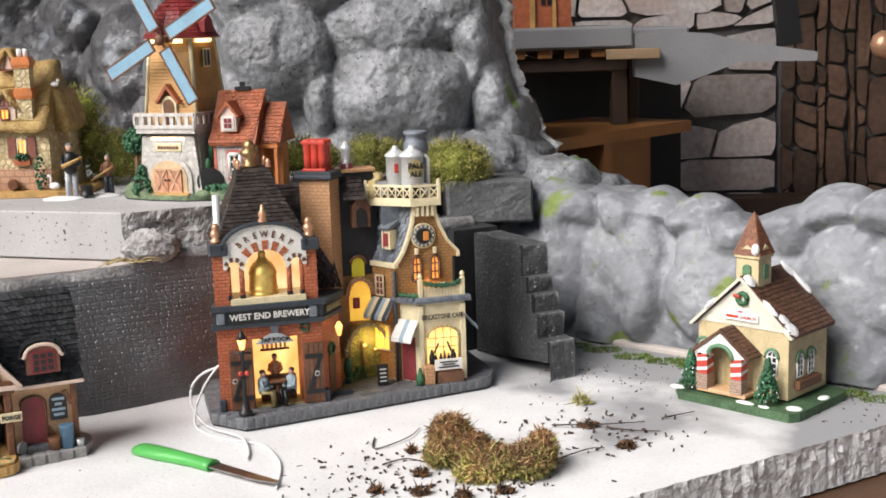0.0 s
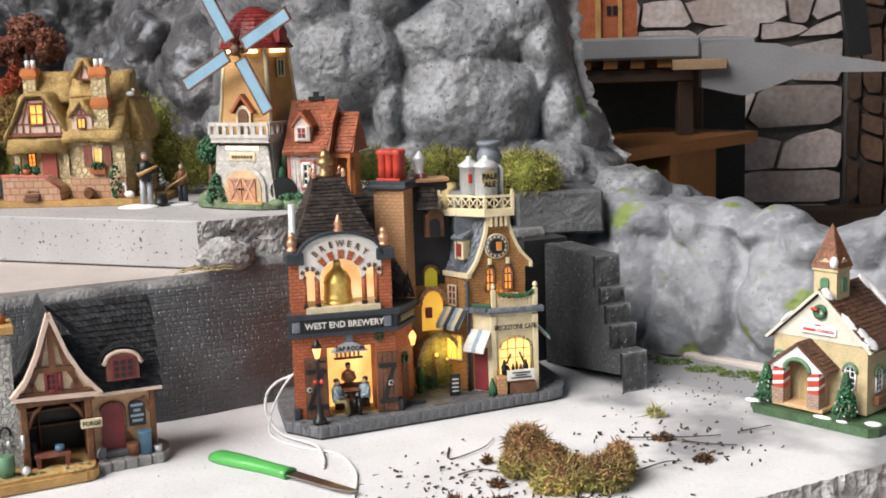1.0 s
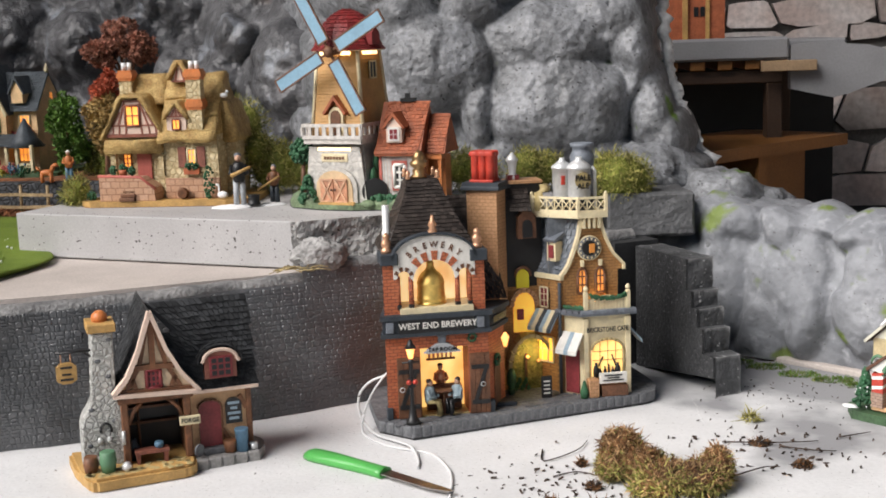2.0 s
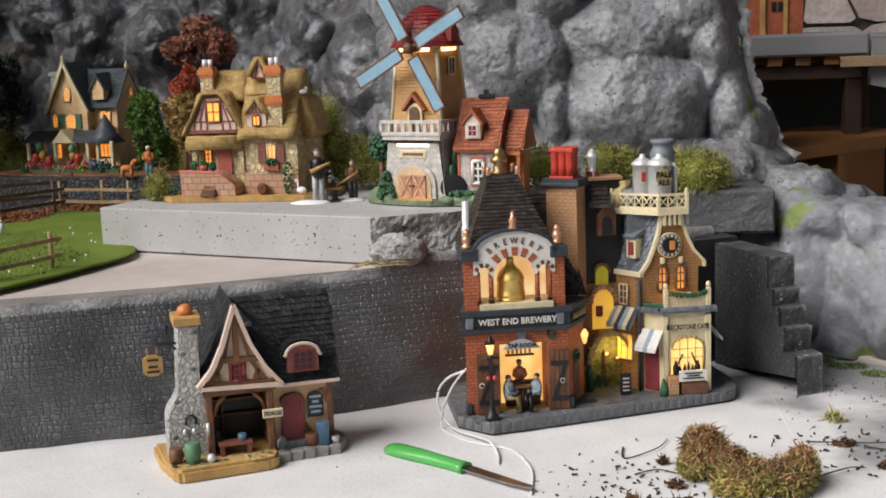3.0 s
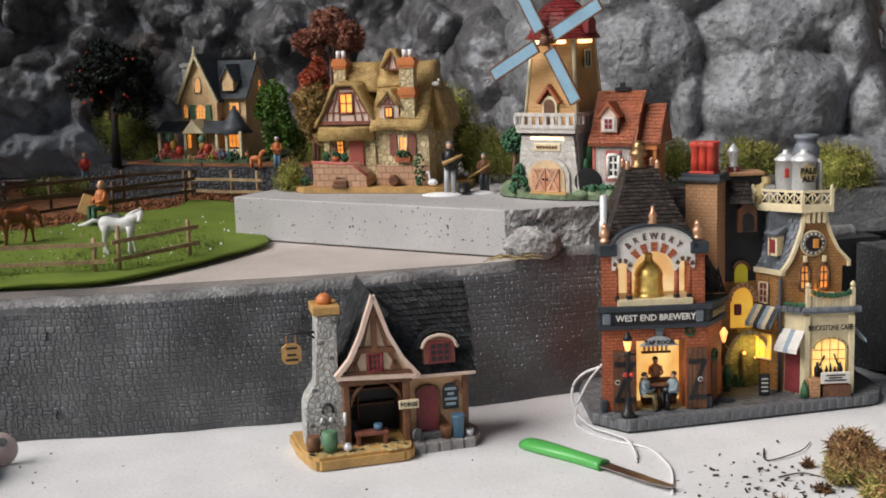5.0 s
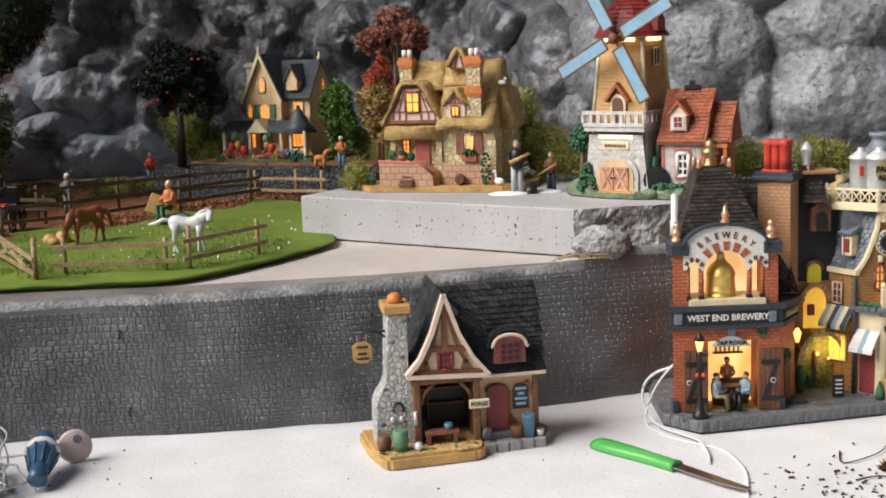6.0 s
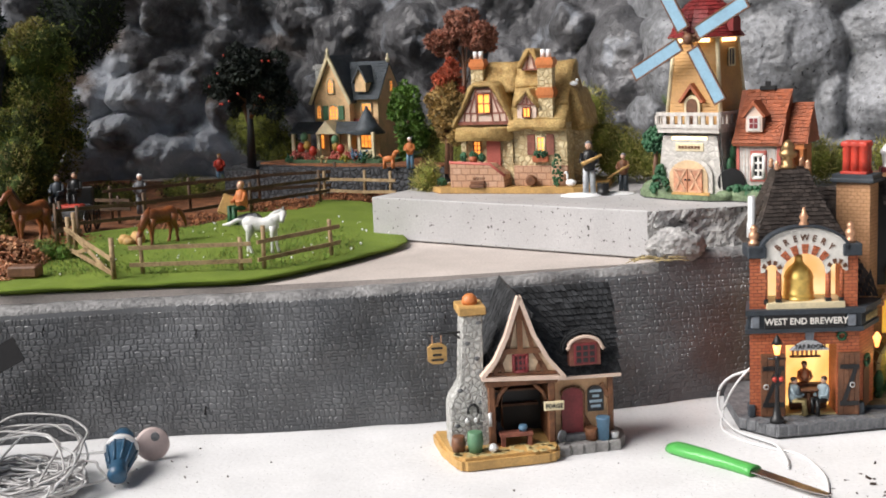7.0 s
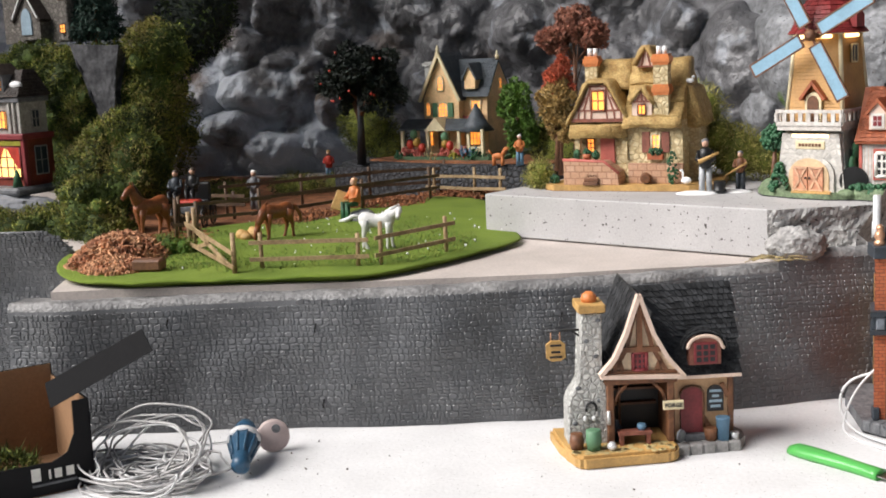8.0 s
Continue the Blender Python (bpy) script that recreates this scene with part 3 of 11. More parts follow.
KHAKI = mat("khaki_paint", (0.42, 0.33, 0.15), 0.6, var=0.15)
HAIR = mat("dark_hair_paint", (0.05, 0.03, 0.02), 0.6, var=0.2)
YELLOW = mat("yellow_wall_paint", (0.42, 0.25, 0.05), 0.55, var=0.3)
GLOW_LAMP = glow("lamp_glass_lit", (1.0, 0.5, 0.16), 2.2)
GLOW_KETTLE = glow("lit_back_wall", (1.0, 0.82, 0.45), 0.8)
GLOW_PASS = glow("lit_passage", (1.0, 0.6, 0.08), 0.55)
GLOW_GRN = glow("lit_green_glass", (0.4, 0.36, 0.02), 0.3)


def figure(name, m, coat, legs, label, sitting=False, hat=None, category="figurine", h=0.062, group=""):
    """A small cast figure as one plain mesh."""
    bm = B()
    k = h / 0.062
    S = Matrix.Diagonal((k, k, k, 1))
    if sitting:
        tube(bm, [S @ V(-0.004, 0, 0.02), S @ V(-0.004, -0.014, 0.021), S @ V(-0.004, -0.015, 0.002)], 0.0036 * k, 6, 1)
        tube(bm, [S @ V(0.004, 0, 0.02), S @ V(0.004, -0.013, 0.02), S @ V(0.004, -0.014, 0.002)], 0.0036 * k, 6, 1)
        z0 = 0.018
    else:
        tube(bm, [S @ V(-0.004, 0, 0.0), S @ V(-0.0035, 0, 0.028)], 0.0037 * k, 6, 1)
        tube(bm, [S @ V(0.004, 0, 0.0), S @ V(0.0035, 0, 0.028)], 0.0037 * k, 6, 1)
        z0 = 0.026
    lathe(bm, [(0.006, 0), (0.0072, 0.006), (0.0075, 0.016), (0.006, 0.021), (0.0025, 0.023)], z=z0, n=10, m=S, mi=0)
    tube(bm, [S @ V(-0.007, 0, z0 + 0.019), S @ V(-0.0095, -0.004, z0 + 0.01), S @ V(-0.004, -0.011, z0 + 0.009)], 0.0022 * k, 6, 0)
    tube(bm, [S @ V(0.007, 0, z0 + 0.019), S @ V(0.0095, -0.004, z0 + 0.01), S @ V(0.004, -0.011, z0 + 0.009)], 0.0022 * k, 6, 0)
    ball(bm, 0, -0.0005, z0 + 0.0272, 0.0038, 0.0042, 0.0046, 10, S, 2)
    ball(bm, 0, 0.0006, z0 + 0.0295, 0.0042, 0.0043, 0.0034, 10, S, 3)
    return solo(name, bm, [coat, legs, SKIN, hat or HAIR], label, category, group, m=m)


def framed_window(parent, m, w, h, glass, frame_mat, nx=2, nz=3, name="window", arched=False, bar=0.0009):
    """A small paned window set on a wall: local x along the wall, facing -y."""
    out = arch(-w / 2, w / 2, 0, h * 0.72, h) if arched else [(-w / 2, 0), (w / 2, 0), (w / 2, h), (-w / 2, h)]
    win = part(name, prism(B(), out, 0.0, 0.0012, "y", m), glass, parent)
    bm = B()
    t = bar * 1.6
    for a, b in zip(out, out[1:] + out[:1]):
        p, q = V(a[0], -0.0004, a[1]), V(b[0], -0.0004, b[1])
        tube(bm, [m @ p, m @ q], t * 0.7, 4)
    for i in range(1, nx):
        x = -w / 2 + w * i / nx
        box(bm, x - bar / 2, x + bar / 2, -0.0008, 0.0004, 0, h * (0.97 if not arched else 0.92), m)
    for j in range(1, nz):
        z = h * j / nz
        box(bm, -w / 2, w / 2, -0.0007, 0.0004, z - bar / 2, z + bar / 2, m)
    part("window_frame", bm, frame_mat, win)
    return win


def on(x, y, z, rz=0):
    return pose(x, y, z, 0, 0, rz)


SIGN_GREY = mat("sign_grey_paint", (0.42, 0.44, 0.46), 0.55, var=0.12)
MOSSY = mat("mossy_stone", (0.16, 0.17, 0.04), 0.85, var=0.4, scale=160, bump=1.0, bscale=420, col2=(0.4, 0.33, 0.1), dist=0.002)


FIG_BLUE = mat("pale_blue_cloth_paint", (0.28, 0.36, 0.4), 0.6, var=0.2, scale=120)


ORANGE_MUG = mat("orange_mug_paint", (0.62, 0.25, 0.05), 0.5, var=0.15)


def build_brewery():
    root = thing("brewery_house", "lit ceramic brewery and cafe with brick tower and cobbled base", "model house", pose(-0.152, 0.026, 0, 0, 0, 15))
    foot = [(0.0145, -0.031), (0.05, -0.0245), (0.255, 0.0195), (0.268, 0.026), (0.278, 0.05), (0.274, 0.128), (0.0, 0.128), (-0.014, 0.08), (-0.014, 0.0)]
    bm = prism(B(), foot, 0.002, 0.012, "z")
    base = part("base", bm, STONE_BASE, root, "dark grey cobbled base")
    part("base_foot", prism(B(), [(x * 0.99 + 0.001, y * 0.99 + 0.001) for x, y in foot], -0.002, 0.002, "z"), BLACK, root)
    cob = bpy.data.meshes.new("cobble")
    cb = bbox(-0.0043, 0.0043, -0.001, 0.009, -0.0095, 0.0008, 0.0012)
    cb.to_mesh(cob)
    cb.free()
    cob.materials.append(STONE_BASE)
    rng = random.Random(2)
    for a, b in (((0.0145, -0.031), (0.258, 0.0205)), ((-0.014, 0.0), (0.0145, -0.031)), ((0.262, 0.0225), (0.278, 0.05))):
        n = int(math.hypot(b[0] - a[0], b[1] - a[1]) / 0.0092)
        for i in range(n):
            k = (i + 0.5) / n
            o = new("cobble", cob)
            o.parent = base
            o.matrix_local = pose(a[0] + (b[0] - a[0]) * k, a[1] + (b[1] - a[1]) * k, 0.0118 + rng.uniform(-0.0004, 0.0004), 0, 0, math.degrees(math.atan2(b[1] - a[1], b[0] - a[0])) + rng.uniform(-2, 2))
    # paving courses behind the kerb
    bm = B()
    for r in range(9):
        for c in range(28):
            x, y = 0.004 + c * 0.0093 + 0.0045 * (r % 2), -0.018 + r * 0.0085 + c * 0.0019
            if -0.01 < x < 0.262 and -0.024 + 0.215 * x < y < 0.1:
                box(bm, x - 0.0041, x + 0.0041, y - 0.0036, y + 0.0036, 0.011, 0.0126 + rng.uniform(-0.0003, 0.0003))
    part("paving", bm, STONE_BASE, root, kind="stuff")

    # tower, ground floor
    tower = part("tower_wall", prism(prism(box(box(B(), 0.0745, 0.0945, 0, 0.03, 0.012, 0.094), 0.0285, 0.0745, 0, 0.01, 0.079, 0.094), [(-0.004, 0), (0.0285, 0), (0.0285, 0.03), (0.0025, 0.03)], 0.012, 0.094, "z"), [(0.003, 0.032), (0.1, 0.032), (0.1, 0.1), (0.018, 0.1)], 0.012, 0.094, "z"), RED_BRICK, root, "red brick tower walls")
    bm = prism(B(), [(0.0945, 0.0), (0.1165, 0.032), (0.11, 0.036), (0.09, 0.012)], 0.012, 0.094, "z")
    part("side_wall", bm, RED_BRICK, root)
    part("tap_room_back", box(B(), 0.0285, 0.0745, 0.0285, 0.031, 0.012, 0.079), GLOW_YEL, root, "lit yellow back wall of the tap room")
    part("tap_room_floor", box(B(), 0.0285, 0.0745, 0, 0.029, 0.0115, 0.0135), KHAKI, root)
    part("bar_counter", bbox(0.036, 0.07, 0.016, 0.022, 0.0135, 0.038), BROWN, root, "brown bar counter")
    bm = B()
    for i in range(6):
        x = 0.041 + i * 0.0042
        lathe(bm, [(0.0008, 0), (0.0013, 0.002), (0.0013, 0.005), (0.0006, 0.008)], x, 0.026, 0.062, 6)
    part("bottles", bm, COPPER, root)
    part("bottle_shelf", box(B(), 0.038, 0.066, 0.0235, 0.028, 0.0606, 0.062), BROWN, root)
    bm = prism(B(), [(0.0315 + 0.036 * i / 10, 0.0745 + 0.0095 * math.sin(math.pi * i / 10)) for i in range(11)], -0.004, 0.001, "y")
    part("tap_room_sign", bm, SIGN_GREY, root, "arched pale grey tap room sign board")
    lettering("sign_lettering", "TAP ROOM", 0.0058, BLACK, root, on(0.0495, -0.0042, 0.0762), 0.95)
    part("keystone", prism(B(), [(0.0465, 0.083), (0.0525, 0.083), (0.054, 0.094), (0.045, 0.094)], -0.003, 0.001, "y"), GREY_SLATE, root)
    # batten doors thrown open
    for nm, x0, x1, dr in (("door", 0.006, 0.0275, 1), ("door", 0.0755, 0.0945, -1)):
        d = part(nm, box(B(), x0, x1, -0.0028, -0.0006, 0.0128, 0.0715), BROWN, root, "dark brown batten door thrown open")
        bm = B()
        w = (x1 - x0) / 4
        for i in range(4):
            box(bm, x0 + i * w + 0.0003, x0 + (i + 1) * w - 0.0003, -0.0036, -0.0026, 0.0132, 0.071)
        part("plank", bm, BROWN, d)
        bm = box(box(B(), x0 + 0.001, x1 - 0.001, -0.0045, -0.0034, 0.022, 0.0262), x0 + 0.001, x1 - 0.001, -0.0045, -0.0034, 0.0565, 0.0605)
        za, zb = (0.0262, 0.0565)
        xa, xb = (x0 + 0.002, x1 - 0.003) if dr > 0 else (x0 + 0.003, x1 - 0.002)
        prism(bm, [(xa, za), (xa + 0.004, za), (xb, zb), (xb - 0.004, zb)], -0.0045, -0.0034, "y")
        part("brace", bm, BLACK, d)
        bm = B()
        tube(bm, [V((x0 + 0.004 if dr > 0 else x1 - 0.007) + 0.0022 * math.cos(a * math.pi / 5), -0.005, 0.0415 + 0.0022 * math.sin(a * math.pi / 5)) for a in range(11)], 0.0005, 5)
        part("ring_handle", bm, SILVER, d, "small ring handle")
    w = part("wreath", tube(B(), [V(0.0785 + 0.0037 * math.cos(a * math.pi / 6), -0.0015, 0.0868 + 0.0037 * math.sin(a * math.pi / 6)) for a in range(13)], 0.0014, 6), GREEN, root, "small green wreath")
    for x, z in ((-0.005, 0.0142), (0.0935, 0.0142)):
        part("plinth", bbox(x, x + 0.006, -0.0025, 0.006, 0.012, 0.024), BLUEGREY, root)

    # sign band
    bm = prism(B(), [(-0.009, -0.006), (0.0965, -0.006), (0.1205, 0.03), (0.1165, 0.036), (0.0, 0.036)], 0.0918, 0.0962, "z")
    prism(bm, [(-0.009, -0.0075), (0.0975, -0.0075), (0.1225, 0.03), (0.1165, 0.036), (0.0, 0.036)], 0.1088, 0.1135, "z")
    prism(bm, [(-0.0065, -0.004), (0.095, -0.004), (0.1185, 0.03), (0.1165, 0.036), (0.001, 0.036)], 0.0962, 0.1088, "z")
    part("sign_band", bm, BLUEGREY, root, "blue-grey moulded band")
    part("sign_board", bbox(0.0085, 0.0805, -0.0066, -0.003, 0.0955, 0.1092), BLACK, root, "black sign board")
    lettering("sign_lettering", "WEST END BREWERY", 0.0083, WHITE, root, on(0.0455, -0.0068, 0.0998), 0.93, "white lettering")
    for x in (-0.0035, 0.0825):
        part("band_block", bbox(x, x + 0.0075, -0.0068, -0.003, 0.0968, 0.108), GREY_SLATE, root)
    ang = math.degrees(math.atan2(0.034, 0.0235))
    lettering("sign_lettering", "BREWERY", 0.0082, KHAKI, root, on(0.109, 0.0122, 0.0994, ang), 0.85)

    # tower, upper floor
    part("corner_pier", prism(B(), [(-0.004, 0), (0.011, 0), (0.011, 0.03), (0.0025, 0.03)], 0.1135, 0.162, "z"), RED_BRICK, root)
    part("corner_pier", box(B(), 0.0805, 0.0925, 0, 0.03, 0.1135, 0.162), RED_BRICK, root)
    part("tower_back", prism(B(), [(0.003, 0.034), (0.0925, 0.034), (0.0925, 0.1), (0.018, 0.1)], 0.1135, 0.167, "z"), RED_BRICK, root)
    part("window_back", box(B(), 0.011, 0.0805, 0.031, 0.0335, 0.1135, 0.176), GLOW_KETTLE, root, "lit yellow back of the big window")
    part("window_floor", box(B(), 0.011, 0.0805, -0.004, 0.031, 0.1135, 0.119), CREAM, root)
    # white gable with three arches
    cx, top = 0.0445, []
    for i in range(17):
        a = math.pi * (1 - i / 16)
        top.append((cx + 0.0385 * math.cos(a), 0.1655 + 0.0212 * math.sin(a)))
    n = 12
    def arc(c, r, z, rz, a0, a1):
        return [(c + r * math.cos(a0 + (a1 - a0) * i / n), z + rz * math.sin(a0 + (a1 - a0) * i / n)) for i in range(n + 1)]
    low = arc(0.0735, 0.0058, 0.148, 0.006, 0, math.pi)
    mid = arc(cx, 0.0198, 0.1445, 0.019, 0, math.pi)
    lef = arc(0.0155, 0.0058, 0.148, 0.006, 0, math.pi)
    outline = [(0.083, 0.1655), (0.083, 0.147)] + [(0.0805, 0.147)] + low + [(0.067, 0.147)] + mid + [(0.022, 0.147)] + lef + [(0.0085, 0.147), (0.006, 0.147), (0.006, 0.1655)] + top[1:-1]
    part("gable", prism(B(), outline, -0.002, 0.004, "y"), WHITE, root, "white painted gable with three arches")
    bm = B()
    for i in range(16):
        (xa, za), (xb, zb) = top[i], top[i + 1]
        ka, kb = 1.06, 1.06
        P = lambda x, z, k: (cx + (x - cx) * k, 0.1655 + (z - 0.1655) * (k + 0.07))
        prism(bm, [P(xa, za, 0.985), P(xb, zb, 0.985), P(xb, zb, kb), P(xa, za, ka)], -0.005, 0.006, "y")
    part("gable_trim", bm, BLUEGREY, root, "blue-grey gable moulding")
    for i in range(5):
        a0 = math.radians(35 + i * 22.2 + 3)
        a1 = math.radians(35 + i * 22.2 + 16)
        pts = [(cx + 0.02 * math.cos(a0), 0.1445 + 0.0192 * math.sin(a0)), (cx + 0.0283 * math.cos(a0), 0.1445 + 0.0278 * math.sin(a0)),
               (cx + 0.0283 * math.cos(a1), 0.1445 + 0.0278 * math.sin(a1)), (cx + 0.02 * math.cos(a1), 0.1445 + 0.0192 * math.sin(a1))]
        part("arch_stone", prism(B(), pts, -0.0028, 0.0, "y"), RED_BRICK, root)
    for c in (0.0155, 0.0735):
        for i in range(4):
            a0, a1 = math.radians(15 + i * 40), math.radians(38 + i * 40)
            pts = [(c + 0.006 * math.cos(a0), 0.148 + 0.0062 * math.sin(a0)), (c + 0.0098 * math.cos(a0), 0.148 + 0.0105 * math.sin(a0)),
                   (c + 0.0098 * math.cos(a1), 0.148 + 0.0105 * math.sin(a1)), (c + 0.006 * math.cos(a1), 0.148 + 0.0062 * math.sin(a1))]
            part("arch_stone", prism(B(), pts, -0.0027, 0.0, "y"), BROWN, root)
    word = "BREWERY"
    for i, ch in enumerate(word):
        a = math.radians(133 - i * 14.4)
        m = on(cx + 0.0318 * math.cos(a), -0.0023, 0.1462 + 0.0292 * math.sin(a)) @ Matrix.Rotation(a - math.pi / 2, 4, V(0, -1, 0))
        lettering("gable_letter", ch, 0.0082, BROWN, root, m, 0.9)
    for x in (0.0225, 0.0665):
        c = part("column", lathe(B(), [(0.0026, 0.003), (0.0024, 0.029)], x, 0.0015, 0.119, 8), RED_BRICK, root)
        part("column_base", bbox(x - 0.0026, x + 0.0026, -0.0015, 0.0045, 0.1175, 0.1225, 0.0006), BLACK, c)
    for x in (0.0108, 0.0782):
        c = part("column", lathe(B(), [(0.0019, 0.003), (0.0018, 0.03)], x, 0.0015, 0.119, 8), RED_BRICK, root)
        part("column_base", bbox(x - 0.002, x + 0.002, -0.0015, 0.0045, 0.1175, 0.1222, 0.0006), BLACK, c)
    part("brew_kettle", lathe(B(), [(0.0172, 0), (0.0175, 0.0014), (0.0162, 0.0022), (0.0162, 0.005), (0.0168, 0.006), (0.016, 0.007), (0.0154, 0.02), (0.0162, 0.0212), (0.0158, 0.0226), (0.0142, 0.0275), (0.0108, 0.032), (0.0066, 0.0352), (0.006, 0.0362), (0.0046, 0.038), (0.0042, 0.042), (0.0048, 0.0426), (0.0034, 0.044), (0.003, 0.05)], 0, 0, 0, 26, pose(0.0435, 0.0165, 0.119) @ Matrix.Diagonal((0.84, 0.84, 0.9, 1))), BRASS, root, "polished brass brewing kettle", smooth=False)
    for x in (-0.006, 0.0785):
        part("pier_cap", bbox(x, x + 0.0165, -0.005, 0.024, 0.1605, 0.1715), BLUEGREY, root)
    for x in (0.0012, 0.0872):
        part("finial", lathe(B(), [(0.005, 0), (0.005, 0.003), (0.0032, 0.004), (0.0047, 0.007), (0.0045, 0.0105), (0.0026, 0.0125), (0.0036, 0.0145), (0.003, 0.0165), (0.0012, 0.0185)], x, 0.006, 0.1715, 12), COPPER, root, "copper finial")
    part("finial", lathe(B(), [(0.0042, 0), (0.0045, 0.003), (0.0028, 0.006), (0.0042, 0.009), (0.0022, 0.013), (0.001, 0.018)], cx, 0.001, 0.1872, 12), COPPER, root, "copper finial")
    # steep hipped roof, bell-cast
    lev = []
    for i in range(6):
        k = i / 5
        g = (1 - k) ** 1.18
        lev.append((0.0292 - 0.0285 * g, 0.0575 + 0.032 * g, 0.042 - 0.034 * g, 0.068 + 0.03 * g, 0.1665 + 0.068 * k))
    bm = B()
    for (ax0, ax1, ay0, ay1, az), (bx0, bx1, by0, by1, bz) in zip(lev, lev[1:]):
        slates(bm, (ax0, ay0, az), (ax1, ay0, az), (bx1, by0, bz), (bx0, by0, bz), 4, int((ax1 - ax0) / 0.0065), 0.0011)
        slates(bm, (ax1, ay0, az), (ax1, ay1, az), (bx1, by1, bz), (bx1, by0, bz), 4, int((ay1 - ay0) / 0.0065), 0.0011)
        slates(bm, (ax0, ay1, az), (ax0, ay0, az), (bx0, by0, bz), (bx0, by1, bz), 4, int((ay1 - ay0) / 0.0065), 0.0011)
    roof = part("slate_covering", bm, SLATE, root, "dark brown-black slate roof", kind="stuff")
    bm = B()
    for (ax0, ax1, ay0, ay1, az), (bx0, bx1, by0, by1, bz) in zip(lev, lev[1:]):
        a = [bm.verts.new(V(*p)) for p in ((ax0, ay0, az), (ax1, ay0, az), (ax1, ay1, az), (ax0, ay1, az))]
        b = [bm.verts.new(V(*p)) for p in ((bx0, by0, bz), (bx1, by0, bz), (bx1, by1, bz), (bx0, by1, bz))]
        for i in range(4):
            bm.faces.new((a[i], a[(i + 1) % 4], b[(i + 1) % 4], b[i]))
    box(bm, lev[-1][0], lev[-1][1], lev[-1][2], lev[-1][3], 0.229, 0.235)
    part("roof", bm, SLATE, root)
    for x, y in ((0.0292, 0.0425), (0.0575, 0.0425), (0.0575, 0.067), (0.0292, 0.067)):
        part("corner_ball", lathe(B(), [(0.002, 0), (0.0028, 0.002), (0.0017, 0.004), (0.0026, 0.006), (0.0008, 0.009)], x, y, 0.2345, 8), COPPER, root)
    part("roof_finial", lathe(B(), [(0.0075, 0), (0.008, 0.002), (0.0055, 0.004), (0.0065, 0.007), (0.0045, 0.009), (0.0085, 0.012), (0.0088, 0.015), (0.0055, 0.0175), (0.0065, 0.019), (0.004, 0.024), (0.001, 0.0265)], 0.0415, 0.052, 0.235, 16), GOLD, root, "tarnished gold roof finial")
    part("flue_pipe", lathe(B(), [(0.0045, 0), (0.0045, 0.021), (0.0038, 0.0215), (0.0035, 0.046)], 0.0065, 0.045, 0.165, 10), SILVER, root, "silver flue pipe")
    # rear hall roof
    bm = B()
    slates(bm, (0.06, 0.042, 0.113), (0.123, 0.042, 0.113), (0.1035, 0.085, 0.2125), (0.055, 0.085, 0.2125), 25, 11, 0.0011)
    part("hall_slate_covering", bm, SLATE, root, kind="stuff")
    part("hall_roof", prism(B(), [(0.043, 0.113), (0.086, 0.2115), (0.12, 0.113)], 0.05, 0.1, "x"), SLATE, root)
    part("hall_wall", box(B(), 0.02, 0.165, 0.075, 0.12, 0.012, 0.124), BROWN_BRICK, root)
    # chimney
    ch = part("chimney", box(B(), -0.032, 0, 0, 0.022, 0.1, 0.2185), TAN_BRICK, root, "tan brick chimney stack")
    ch.matrix_local = on(0.1165, 0.05, 0, -35)
    part("chimney_cap", box(bbox(-0.037, 0.0045, -0.0045, 0.0265, 0.2185, 0.2225), -0.0355, 0.0032, -0.003, 0.025, 0.2225, 0.2262), BLUEGREY, ch)
    for i in range(3):
        for j in range(2):
            part("chimney_pot", lathe(B(), [(0.0046, 0), (0.0044, 0.014), (0.0046, 0.025), (0.0052, 0.0265), (0.0052, 0.0305), (0.0044, 0.031), (0.0036, 0.027)], -0.0245 + i * 0.0078, 0.0075 + j * 0.0075, 0.2255, 12), RED_POT, ch, "glossy red clay chimney pot")
    part("pot_foot", bbox(-0.0298, -0.0042, 0.0022, 0.02, 0.2255, 0.2285), RED_POT, ch)
    part("pot_rim", bbox(-0.0296, -0.0044, 0.0024, 0.0198, 0.2515, 0.2556), RED_POT, ch)
    # dark gable house between chimney and cafe
    part("mid_wall", box(B(), 0.118, 0.166, 0.07, 0.12, 0.1, 0.2225), BLACK, root)
    bm = slates(B(), (0.131, 0.058, 0.196), (0.152, 0.05, 0.196), (0.152, 0.072, 0.219), (0.131, 0.072, 0.219), 6, 5)
    part("small_roof", bm, SLATE, root, kind="stuff")
    part("small_dormer", prism(B(), [(0.14, 0.168), (0.158, 0.168), (0.158, 0.19), (0.149, 0.2), (0.14, 0.19)], 0.06, 0.072, "y"), BROWN, root)
    part("dormer_opening", prism(B(), arch(0.144, 0.154, 0.169, 0.181, 0.187), 0.0585, 0.0605, "y"), BLACK, root)
    part("mid_ridge", bbox(0.13, 0.167, 0.066, 0.09, 0.222, 0.2255), TAN_BRICK, root)
    part("roof_lantern", lathe(B(), [(0.006, 0), (0.006, 0.004), (0.0035, 0.006), (0.005, 0.017), (0.0062, 0.019), (0.0058, 0.021), (0.001, 0.027)], 0.139, 0.077, 0.2255, 8), SILVER, root, "silver roof lantern")
    part("lantern_foot", bbox(0.1335, 0.145, 0.0715, 0.083, 0.2248, 0.2305), DOOR_RED, root)
    # passage
    part("passage_back", box(B(), 0.116, 0.176, 0.068, 0.0745, 0.012, 0.118), BROWN_BRICK, root, "brown brick passage wall")
    part("arch_window", prism(B(), arch(0.1345, 0.156, 0.072, 0.098, 0.113), 0.0655, 0.069, "y"), GLOW_PASS, root, "brightly lit arched opening")
